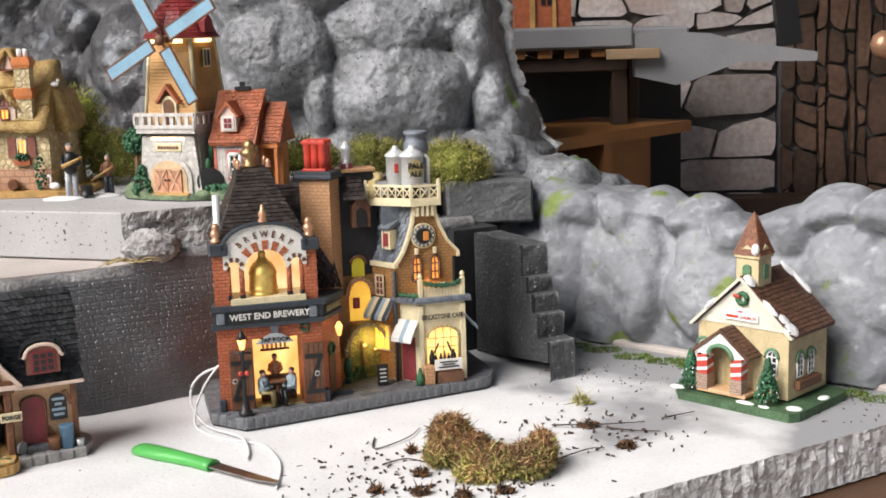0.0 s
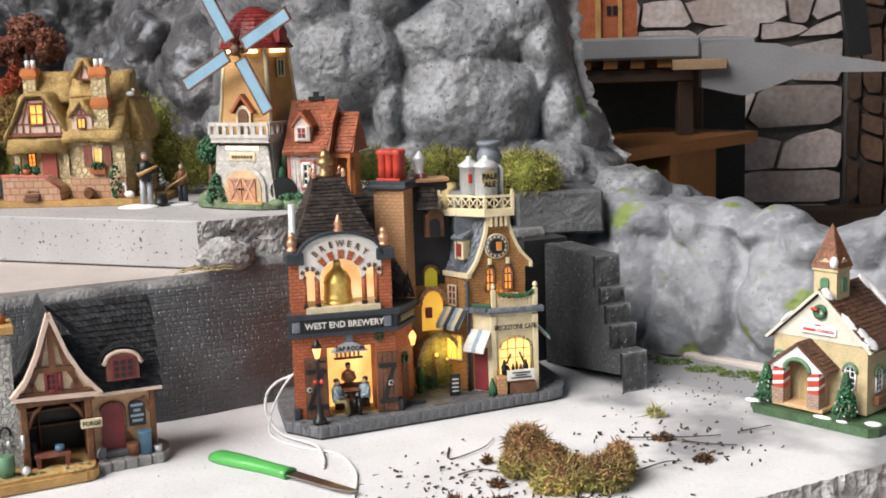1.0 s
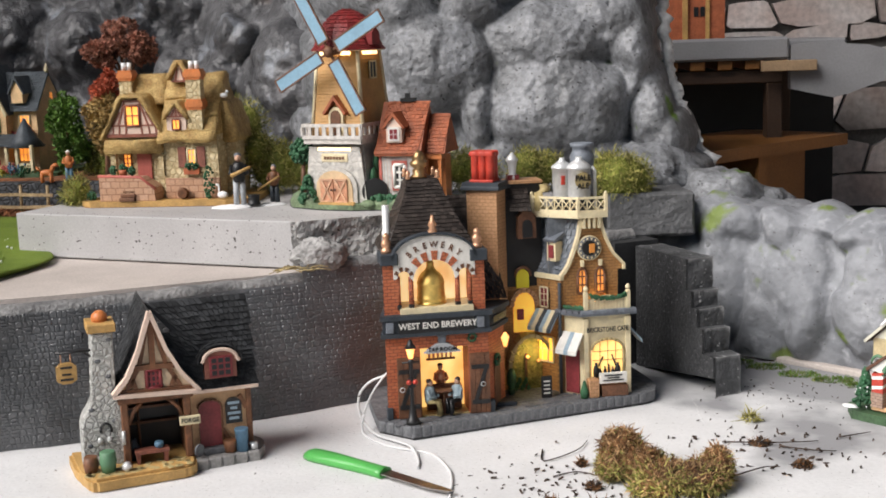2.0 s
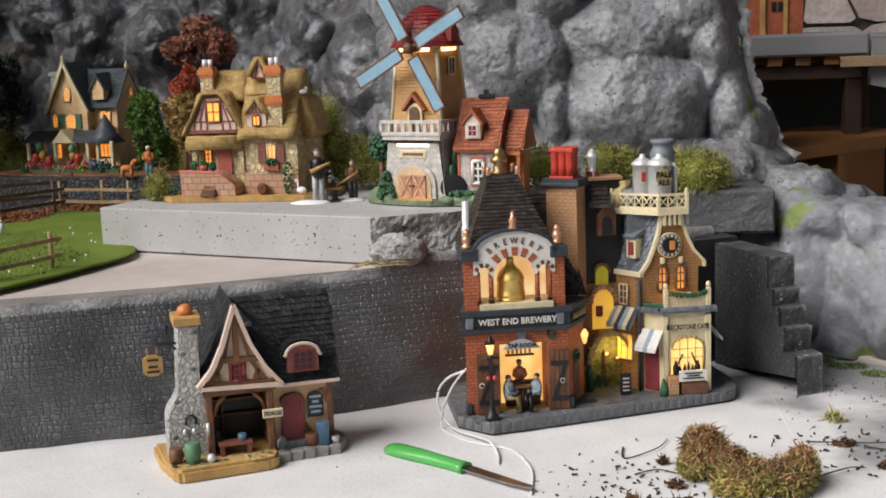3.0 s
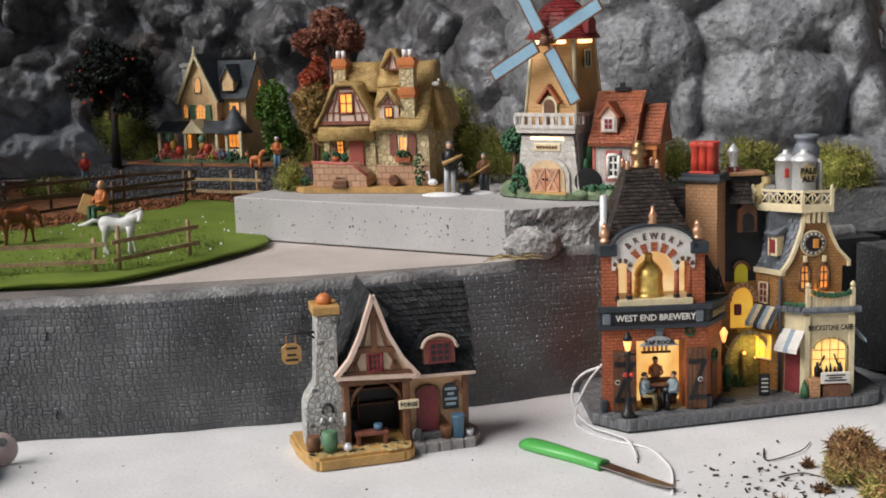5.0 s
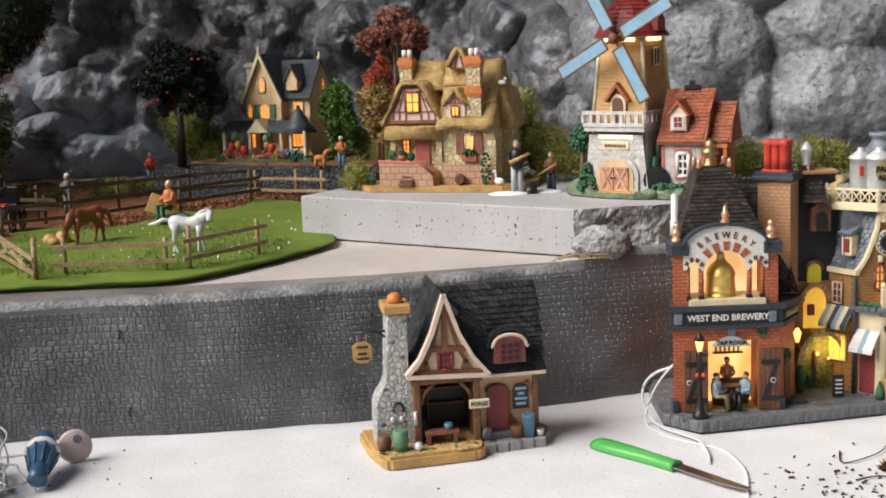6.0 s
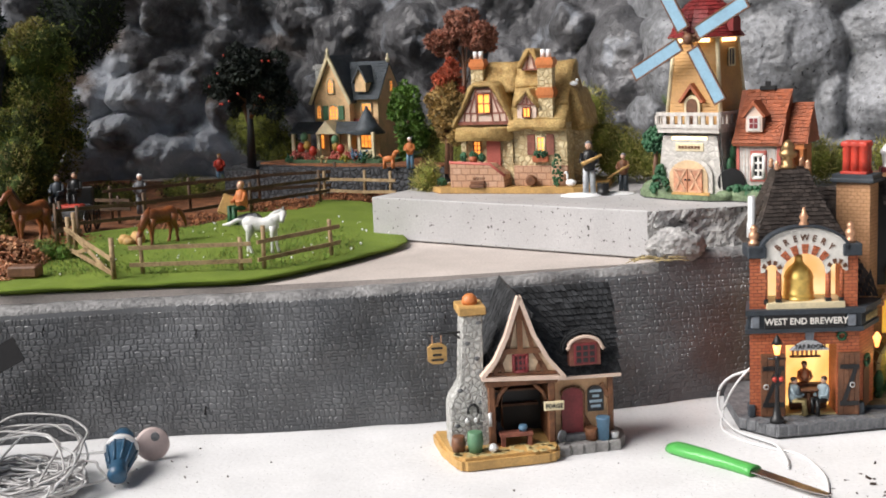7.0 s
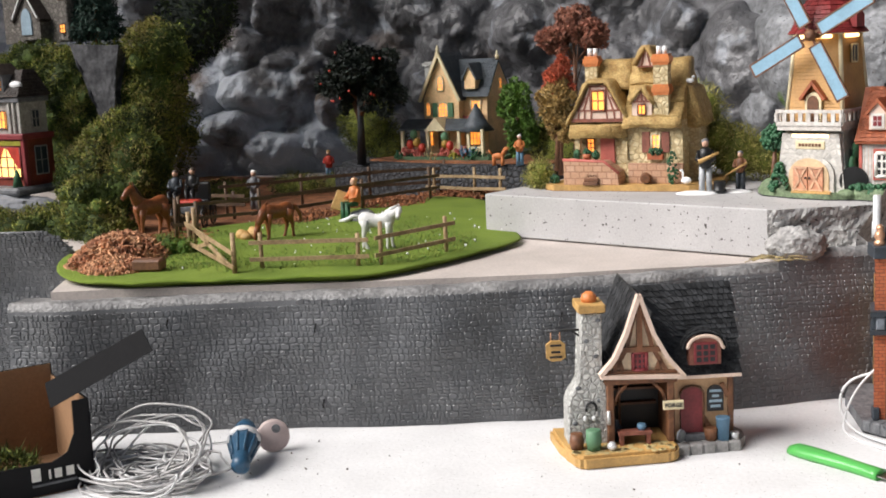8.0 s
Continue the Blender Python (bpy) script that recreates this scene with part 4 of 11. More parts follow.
    for i in range(9):
        a0, a1 = math.pi * i / 9 + 0.03, math.pi * (i + 1) / 9 - 0.03
        Q = lambda a, r: (0.1452 + (0.0108 + r) * math.cos(a), 0.0985 + (0.0145 + r) * math.sin(a))
        part("arch_stone", prism(B(), [Q(a0, 0), Q(a0, 0.0045), Q(a1, 0.0045), Q(a1, 0)], 0.062, 0.068, "y"), TAN_BRICK, root)
    for i in range(11):
        a0, a1 = math.pi * i / 11 + 0.02, math.pi * (i + 1) / 11 - 0.02
        Q = lambda a, r: (0.15 + (0.021 + r) * math.cos(a), 0.035 + (0.033 + r) * math.sin(a))
        part("arch_stone", prism(B(), [Q(a0, 0), Q(a0, 0.004), Q(a1, 0.004), Q(a1, 0)], 0.054, 0.068, "y"), KHAKI, root)
    part("passage_end", prism(B(), arch(0.132, 0.169, 0.013, 0.035, 0.066), 0.0655, 0.0685, "y"), MOSSY, root, "mossy stone end of the passage")
    part("passage_post", box(B(), 0.1445, 0.1465, 0.0625, 0.0655, 0.013, 0.05), BROWN, root)
    for i in range(7):
        part("passage_ivy", ball(B(), 0.134 + 0.0022 * i, 0.063, 0.014 + 0.004 * (i % 3), 0.0022, 0.002, 0.004, 6), GREEN, root)
    lp_ = bpy.data.lights.new("passage_bulb", "POINT")
    lp_.energy, lp_.shadow_soft_size, lp_.color = 0.016, 0.002, (1.0, 0.72, 0.25)
    bulb = new("passage_bulb", lp_)
    bulb.parent = root
    bulb.matrix_local = pose(0.15, 0.056, 0.052)
    lb_ = bpy.data.lights.new("balcony_bulb", "POINT")
    lb_.energy, lb_.shadow_soft_size, lb_.color = 0.006, 0.002, (1.0, 0.6, 0.2)
    bulb = new("balcony_bulb", lb_)
    bulb.parent = root
    bulb.matrix_local = pose(0.212, 0.034, 0.107)
    part("balcony_lamp", ball(B(), 0.212, 0.0385, 0.106, 0.0022), GLOW_LAMP, root)
    part("passage_lamp", ball(B(), 0.147, 0.062, 0.047, 0.0018), GLOW_LAMP, root)
    part("passage_lamp", ball(B(), 0.158, 0.062, 0.042, 0.0014), GLOW_LAMP, root)
    part("passage_window", bbox(0.1375, 0.1445, 0.063, 0.066, 0.085, 0.096), DOOR_RED, root)
    part("stained_window", prism(B(), arch(0.1385, 0.151, 0.117, 0.129, 0.136), 0.066, 0.0705, "y"), GLOW_GRN, root, "lit green stained window")
    part("stained_window_hood", tube(B(), [V(0.1448 + 0.008 * math.cos(math.pi * i / 8), 0.066, 0.129 + 0.009 * math.sin(math.pi * i / 8)) for i in range(9)], 0.0016, 5), BROWN, root)
    part("side_door", prism(B(), arch(-0.007, 0.007, 0, 0.036, 0.043), -0.0015, 0.001, "y", on(0.1045, 0.0155, 0.014, ang)), BROWN, root, "brown side door")
    part("door_wreath", tube(B(), [on(0.1045, 0.013, 0.06, ang) @ V(0.005 * math.cos(a * math.pi / 6), -0.001, 0.005 * math.sin(a * math.pi / 6)) for a in range(13)], 0.0018, 6), GREEN, root)
    part("side_lamp", lathe(B(), [(0.0016, 0), (0.0036, 0.008), (0.0039, 0.0095), (0.001, 0.014)], 0.1115, 0.004, 0.074, 6), GLOW_LAMP, root, "lit street lantern on a bracket")
    part("door_step", bbox(0.101, 0.124, 0.012, 0.03, 0.012, 0.0165), BLUEGREY, root)
    part("potted_shrub", ball(lathe(B(), [(0.003, 0), (0.0042, 0.006)], 0.127, 0.05, 0.0125, 8), 0.127, 0.05, 0.028, 0.005, 0.005, 0.012), GREEN, root)

    # cafe tower
    fp = [(0.1775, 0.043), (0.236, 0.043), (0.236, 0.118), (0.156, 0.118), (0.156, 0.076)]
    part("cafe_wall", prism(B(), fp, 0.012, 0.131, "z"), BROWN_BRICK, root, "brown brick cafe walls")
    a2 = math.degrees(math.atan2(0.043 - 0.078, 0.1755 - 0.151))
    framed_window(root, on(0.1645, 0.0585, 0.098, a2), 0.01, 0.02, DOOR_RED, CREAM, 2, 3)
    framed_window(root, on(0.1645, 0.0585, 0.042, a2), 0.022, 0.026, GLOW_PASS, CREAM, 3, 2)
    part("drain_pipe", tube(B(), [V(0.1755, 0.0405, 0.012), V(0.1755, 0.0405, 0.125)], 0.0018, 6), BLUEGREY, root, "blue-grey drain pipe")
    def awning(m, w, mats, cols):
        bm = B()
        rows = [(0, 0.018), (-0.014, 0.002), (-0.0145, -0.002), (-0.0125, 0.0005), (0, 0.0165)]
        rings = [[bm.verts.new(m @ V(-w / 2 + w * i / cols, y, z)) for y, z in rows] for i in range(cols + 1)]
        for i, (p, q) in enumerate(zip(rings, rings[1:])):
            for k in range(5):
                bm.faces.new((p[k], q[k], q[(k + 1) % 5], p[(k + 1) % 5])).material_index = i % len(mats)
        bm.faces.new(rings[0])
        bm.faces.new(rings[-1])
        return bm
    part("awning", awning(on(0.1665, 0.054, 0.078, a2), 0.03, [LIGHTBLUE, CREAM, BLUEGREY], 6), [LIGHTBLUE, CREAM, BLUEGREY], root, "blue and cream striped awning")
    # bell-cast gable and slate roof
    Lc = [(0.1775, 0.131), (0.1815, 0.136), (0.1858, 0.143), (0.1913, 0.1567), (0.1957, 0.1705), (0.1985, 0.188)]
    Rc = [(0.2185, 0.188), (0.2195, 0.1795), (0.2238, 0.1664), (0.2307, 0.1522), (0.2415, 0.1405), (0.2415, 0.135)]
    part("cafe_gable", prism(B(), [(0.1775, 0.119)] + Lc + Rc + [(0.236, 0.135), (0.236, 0.119)], 0.0425, 0.05, "y"), BROWN_BRICK, root)
    for line in (Lc, Rc):
        bm = B()
        for (xa, za), (xb, zb) in zip(line, line[1:]):
            d = V(xb - xa, 0, zb - za).normalized()
            nx, nz = d.z * 0.0028, -d.x * 0.0028
            prism(bm, [(xa - nx * 0.5, za - nz * 0.5), (xb - nx * 0.5, zb - nz * 0.5), (xb + nx * 0.5, zb + nz * 0.5), (xa + nx * 0.5, za + nz * 0.5)], 0.039, 0.046, "y")
        part("gable_board", bm, CREAM, root, "cream gable board")
    bm, bs = B(), B()
    Lb = [(0.1545, 0.131), (0.1565, 0.136), (0.1595, 0.143), (0.1625, 0.1567), (0.165, 0.1705), (0.167, 0.188)]
    for i in range(5):
        (xa, za), (xb, zb), (ya, wa), (yb, wb) = Lc[i], Lc[i + 1], Lb[i], Lb[i + 1]
        slates(bs, (ya, 0.08, wa), (xa, 0.046, za), (xb, 0.046, zb), (yb, 0.08, wb), 2 + (i > 1), 8, 0.0017, gap=0.16)
        for q in (((ya, 0.08, wa), (xa, 0.046, za), (xb, 0.046, zb), (yb, 0.08, wb)),):
            bm.faces.new([bm.verts.new(V(*p)) for p in q])
        (xa, za), (xb, zb) = Rc[4 - i], Rc[5 - i]
        bm.faces.new([bm.verts.new(V(*p)) for p in ((xa, 0.046, za), (xb, 0.046, zb), (xb, 0.11, zb), (xa, 0.11, za))])
    box(bm, 0.169, 0.2185, 0.055, 0.11, 0.126, 0.19)
    prism(bm, [(0.199, 0.048), (0.2185, 0.048), (0.2185, 0.06), (0.17, 0.06), (0.169, 0.078)], 0.13, 0.188, "z")
    part("cafe_roof", bm, GREY_SLATE, root)
    part("cafe_slate_covering", bs, GREY_SLATE, root, "blue-grey slate roof", kind="stuff")
    part("eave", prism(B(), [(0.1515, 0.0795), (0.1765, 0.0405), (0.1805, 0.042), (0.1555, 0.0815)], 0.127, 0.132, "z"), CREAM, root)
    dm = on(0.1745, 0.0555, 0.145, a2)
    d = part("dormer", prism(B(), [(-0.0055, 0), (0.0055, 0), (0.0055, 0.019), (-0.0055, 0.021)], -0.004, 0.014, "y", dm), CREAM, root, "cream roof dormer")
    part("dormer_window", box(B(), -0.0032, 0.0032, -0.005, -0.0035, 0.003, 0.016, dm), DOOR_RED, d)
    part("dormer_roof", prism(B(), [(-0.006, 0.019), (0.018, 0.03), (0.018, 0.033), (-0.008, 0.022)], -0.0075, 0.0075, "x", dm), GREY_SLATE, d)
    part("clock", lathe(B(), [(0.0126, 0), (0.0126, 0.0015), (0.0102, 0.0016), (0.0098, 0.001)], m=pose(0.2065, 0.0415, 0.158, 90), n=24), CREAM, root, "round cream badge")
    part("clock_ring", lathe(B(), [(0.0114, 0), (0.0114, 0.0018), (0.0078, 0.0018)], m=pose(0.2065, 0.0412, 0.158, 90), n=24), STONE_BASE, root)
    for i in range(14):
        a = 2 * math.pi * i / 14
        part("badge_mark", box(B(), -0.0006, 0.0006, -0.0004, 0.0006, -0.001, 0.001, on(0.2065 + 0.0096 * math.cos(a), 0.0388, 0.158 + 0.0096 * math.sin(a))), CREAM, root)
    part("clock_face", lathe(B(), [(0.0074, 0), (0.0074, 0.0022)], m=pose(0.2065, 0.0410, 0.158, 90), n=20), BLACK, root)
    part("mug_mark", bbox(0.206, 0.2115, 0.0373, 0.0388, 0.1535, 0.1625, 0.0004), ORANGE_MUG, root)
    bm = B()
    for i in range(4):
        box(bm, 0.1995 + i * 0.005, 0.202 + i * 0.005, 0.036, 0.0425, 0.178, 0.1885)
    part("bracket", bm, CREAM, root)
    for x in (0.199, 0.2175):
        w = framed_window(root, on(x, 0.0412, 0.113), 0.009, 0.025, GLOW_ORG, BROWN, 2, 3, arched=True, bar=0.0014)
        part("window_keystone", bbox(x - 0.0017, x + 0.0017, 0.038, 0.042, 0.14, 0.146, 0.0004), CREAM, root)
    # roof terrace with tanks
    deck = [(0.1545, 0.068), (0.1935, 0.0345), (0.224, 0.0345), (0.224, 0.09), (0.1545, 0.09)]
    part("deck", prism(B(), deck, 0.1885, 0.1945, "z"), CREAM, root, "cream roof terrace edge")
    segs = [((0.156, 0.068), (0.1945, 0.036)), ((0.1945, 0.036), (0.2225, 0.036))]
    for (xa, ya), (xb, yb) in segs:
        L = math.hypot(xb - xa, yb - ya)
        m = on(xa, ya, 0.1945, math.degrees(math.atan2(yb - ya, xb - xa)))
        bm = box(box(B(), 0, L, -0.0008, 0.0008, 0, 0.0018, m), 0, L, -0.001, 0.001, 0.0125, 0.0148, m)
        n = max(3, round(L / 0.0085))
        for i in range(n):
            x0, x1 = L * i / n, L * (i + 1) / n
            for p, q in (((x0, 0.0015), (x1, 0.0128)), ((x0, 0.0128), (x1, 0.0015))):
                tube(bm, [m @ V(p[0], 0, p[1]), m @ V(q[0], 0, q[1])], 0.0007, 4)
            box(bm, x0 - 0.0005, x0 + 0.0005, -0.0007, 0.0007, 0, 0.013, m)
        part("lattice_rail", bm, CREAM, root, "cream lattice railing")
    for x, y, h in ((0.156, 0.068, 0.019), (0.1945, 0.036, 0.015), (0.2225, 0.036, 0.02)):
        part("rail_post", lathe(bbox(x - 0.0018, x + 0.0018, y - 0.0018, y + 0.0018, 0.1945, 0.1945 + h - 0.003, 0.0004), [(0.0008, 0), (0.002, 0.0015), (0.0008, 0.0035)], x, y, 0.1945 + h - 0.0035, 8), CREAM, root)
    for x, y, r in ((0.2015, 0.056, 0.011), (0.187, 0.066, 0.0095)):
        part("tank_stand", lathe(B(), [(r, 0), (r, 0.0105), (r * 1.06, 0.011), (r * 1.06, 0.0125)], x, y, 0.1945, 16), BLUEGREY, root)
    part("tank", lathe(B(), [(0.0108, 0), (0.0112, 0.001), (0.0112, 0.028), (0.0124, 0.0285), (0.0124, 0.0305), (0.0085, 0.034), (0.0035, 0.0375), (0.0032, 0.04)], 0.2015, 0.056, 0.207, 22), SILVER, root, "silver ale tank with a black word mark")
    part("tank", lathe(B(), [(0.0092, 0), (0.0096, 0.001), (0.0096, 0.028), (0.0108, 0.0285), (0.0108, 0.0302), (0.006, 0.034), (0.0028, 0.0365), (0.0026, 0.039)], 0.187, 0.066, 0.207, 20), SILVER, root, "silver tank with a red mark")
    part("churn", lathe(B(), [(0.011, 0), (0.0112, 0.03), (0.012, 0.034), (0.0126, 0.038), (0.0108, 0.0425), (0.0098, 0.044), (0.0098, 0.0475), (0.012, 0.049), (0.0122, 0.052), (0.0105, 0.0525)], 0.211, 0.077, 0.2065, 20), GREY_SLATE, root, "dull grey churn")
    part("tank_label", lathe(B(), [(0.0082, 0), (0.0082, 0.0015)], m=pose(0.2025, 0.0452, 0.2245, 90), n=20), KHAKI, root)
    lettering("tank_lettering", "PALE\nALE", 0.0079, BLACK, root, on(0.2022, 0.0433, 0.2247), 0.92)
    part("tank_mark", bbox(0.1835, 0.1875, 0.0555, 0.0575, 0.22, 0.229, 0.0004), RED_POT, root)
    part("tank_pipe", tube(B(), [V(0.217, 0.054, 0.1945), V(0.217, 0.054, 0.233), V(0.2145, 0.056, 0.2365)], 0.0019, 8), SILVER, root)
    part("tank_pipe", tube(B(), [V(0.1625, 0.066, 0.1945), V(0.1625, 0.066, 0.212), V(0.166, 0.066, 0.2165), V(0.172, 0.068, 0.2165)], 0.0045, 10), KHAKI, root, "tan bent pipe")

    # cafe shop
    sp = [(0.195, 0.027), (0.243, 0.027), (0.243, 0.06), (0.178, 0.06), (0.178, 0.046)]
    part("shop_wall", prism(B(), sp, 0.012, 0.093, "z"), CREAM, root, "cream painted cafe shop front")
    for x in (0.196, 0.239):
        part("pilaster", bbox(x - 0.0012, x + 0.0055 - 0.0012, 0.0245, 0.03, 0.012, 0.0905, 0.0005), CREAM, root)
    part("shop_window", prism(B(), arch(0.2035, 0.2355, 0.0305, 0.058, 0.0685, 10), 0.0258, 0.0275, "y"), GLOW_YEL, root, "warm lit arched shop window")
    bm = B()
    for p, q in zip(arch(0.2035, 0.2355, 0.0305, 0.058, 0.0685, 10), arch(0.2035, 0.2355, 0.0305, 0.058, 0.0685, 10)[1:]):
        tube(bm, [V(p[0], 0.0252, p[1]), V(q[0], 0.0252, q[1])], 0.0013, 5)
    part("window_frame", bm, KHAKI, root)
    bm = B()
    for x in (0.2115, 0.2195, 0.2275):
        box(bm, x - 0.0003, x + 0.0003, 0.025, 0.026, 0.031, 0.0672)
    for z in (0.0475, 0.0565):
        box(bm, 0.2035, 0.2355, 0.025, 0.026, z - 0.0003, z + 0.0003)
    part("glazing_bars", bm, KHAKI, root)
    bm = B()
    for x, h, w in ((0.2075, 0.014, 0.003), (0.2115, 0.008, 0.002), (0.2165, 0.01, 0.0018), (0.2205, 0.012, 0.0014), (0.2245, 0.009, 0.0018), (0.2295, 0.013, 0.003)):
        lathe(bm, [(w, 0), (w * 1.05, h * 0.55), (w * 0.5, h * 0.8), (w * 0.45, h)], x, 0.0252, 0.031, 8)
    for p, q in (((0.2095, 0.0415), (0.2145, 0.0515)), ((0.2275, 0.0415), (0.2235, 0.0525))):
        tube(bm, [V(p[0], 0.0248, p[1]), V(q[0], 0.0248, q[1])], 0.0009, 5)
    part("window_display", bm, BLACK, root, "dark shapes standing in the window")
    lettering("sign_lettering", "BRICKSTONE CAFE", 0.0069, BLACK, root, on(0.2192, 0.0236, 0.0765), 0.72)
    a3 = math.degrees(math.atan2(0.027 - 0.046, 0.195 - 0.178))
    dm = on(0.1875, 0.0353, 0.014, a3)
    part("shop_door", box(B(), -0.0085, 0.007, -0.0015, 0.001, 0, 0.044, dm), DOOR_RED, root, "dark red shop door")
    part("awning", awning(on(0.1865, 0.0335, 0.058, a3), 0.024, [WHITE, WHITE, LIGHTBLUE], 5), [WHITE, WHITE, LIGHTBLUE], root, "white door awning")
    part("awning", awning(on(0.2435, 0.042, 0.062, 90), 0.02, [LIGHTBLUE, WHITE], 4), [LIGHTBLUE, WHITE], root)
    lp = [(0.192, 0.022), (0.2485, 0.022), (0.2485, 0.062), (0.172, 0.062), (0.172, 0.043)]
    part("shop_roof", prism(B(), lp, 0.093, 0.0965, "z"), GREY_SLATE, root, "grey slate shop roof edge")
    bm = B()
    for i in range(9):
        box(bm, 0.192 + i * 0.0063, 0.1977 + i * 0.0063, 0.021, 0.03, 0.0955, 0.0985)
    m3 = on(0.172, 0.043, 0, a3)
    for i in range(4):
        box(bm, i * 0.0068, i * 0.0068 + 0.006, -0.001, 0.012, 0.0955, 0.0985, m3)
    part("roof_tiles", bm, GREY_SLATE, root, kind="stuff")
    bm = B()
    for i in range(13):
        x = 0.2 + i * 0.0032
        box(bm, x - 0.0013, x + 0.0013, 0.027, 0.0285, 0.0985, 0.1105 + 0.002 * math.cos(math.pi * (i - 6) / 6))
    part("picket_rail", bm, CREAM, root)
    for x in (0.1985, 0.2415):
        part("rail_post", lathe(bbox(x - 0.0022, x + 0.0022, 0.0255, 0.03, 0.0985, 0.1165, 0.0005), [(0.001, 0), (0.0024, 0.002), (0.0026, 0.0035), (0.001, 0.006)], x, 0.0277, 0.1165, 10), CREAM, root)
    bm = B()
    rg = random.Random(8)
    for i in range(60):
        k = i / 59
        ball(bm, 0.203 + 0.036 * k, 0.0262 + rg.uniform(-0.001, 0.001), 0.1125 - 0.003 * math.sin(math.pi * k) + rg.uniform(-0.0015, 0.0015), 0.0016, n=5)
    part("garland", bm, GREEN, root, "green garland on the balcony")
    bm = B()
    for i in range(30):
        k = i / 29
        ball(bm, 0.18 + 0.015 * k, 0.041 - 0.013 * k, 0.1 + rg.uniform(-0.001, 0.002), 0.0017, n=5)
    part("garland", bm, GREEN, root)
    part("planter", bbox(0.197, 0.2075, 0.014, 0.024, 0.0125, 0.031), TAN_BRICK, root, "red brown planter box")
    part("small_shrub", lathe(B(), [(0.0035, 0), (0.0042, 0.005), (0.004, 0.008), (0.001, 0.018)], 0.1925, 0.016, 0.0125, 8), GREEN, root)
    part("bench_box", bbox(0.2105, 0.2375, 0.015, 0.024, 0.0125, 0.024), BROWN, root)
    part("notice_board", bbox(0.2075, 0.2355, 0.0135, 0.0155, 0.0265, 0.0375, 0.0004), WHITE, root, "white notice board with dark lines")
    bm = B()
    for z, w in ((0.034, 0.009), (0.0315, 0.006), (0.029, 0.0105)):
        box(bm, 0.2215 - w, 0.2215 + w, 0.0129, 0.0136, z, z + 0.0012)
    part("notice_marks", bm, BLACK, root)
    part("pavement_board", bbox(0.1525, 0.163, 0.028, 0.031, 0.0125, 0.0345, 0.0005), BLACK, root, "black pavement board")
    bm = B()
    for i in range(4):
        box(bm, 0.1545, 0.161, 0.0273, 0.0279, 0.017 + i * 0.004, 0.0183 + i * 0.004)
    part("board_marks", bm, WHITE, root)
    # street lamp
    part("street_lamp_post", lathe(B(), [(0.0065, 0), (0.0065, 0.004), (0.0042, 0.006), (0.0028, 0.014), (0.0019, 0.02), (0.0019, 0.058), (0.003, 0.06), (0.0018, 0.063)], 0.0165, -0.0205, 0.0125, 12), BLACK, root, "black street lamp post")
    part("street_lamp_glass", lathe(B(), [(0.0022, 0), (0.0042, 0.01)], 0.0165, -0.0205, 0.0755, 6), GLOW_LAMP, root, "lit lantern glass")
    part("street_lamp_cap", lathe(B(), [(0.0055, 0), (0.003, 0.004), (0.001, 0.008)], 0.0165, -0.0205, 0.0855, 6), BLACK, root)
    part("street_lamp_arm", tube(tube(B(), [V(0.0085, -0.0205, 0.072), V(0.0245, -0.0205, 0.072)], 0.0009, 5), [V(0.0165, -0.0245, 0.0525), V(0.0165, -0.0165, 0.0525)], 0.0045, 8), BLACK, root)
    part("lamp_bow", ball(ball(B(), 0.0135, -0.025, 0.054, 0.0025), 0.0195, -0.025, 0.054, 0.0025), RED_POT, root)
    return root


build_brewery()
BREW = pose(-0.152, 0.026, 0, 0, 0, 15)
figure("seated_figure", BREW @ on(0.0365, 0.002, 0.0125, 60), FIG_BLUE, KHAKI, "small painted seated figure in pale blue and khaki", sitting=True, h=0.044, group="tap room figures")
figure("seated_figure", BREW @ on(0.0635, 0.002, 0.0125, -60), FIG_BLUE, BLACK, "small painted seated figure in blue grey and black", sitting=True, h=0.044, group="tap room figures")
figure("bar_figure", BREW @ on(0.051, 0.0245, 0.0175), COPPER, BROWN, "small brown painted figure behind the bar", h=0.042)
bm = bbox(0.042, 0.0585, -0.001, 0.007, 0.0345, 0.037)
lathe(bm, [(0.004, 0), (0.0012, 0.002), (0.0012, 0.022)], 0.0502, 0.003, 0.0125, 8)
solo("bar_table", bm, BROWN, "small brown table between the seated figures", "table", m=BREW)
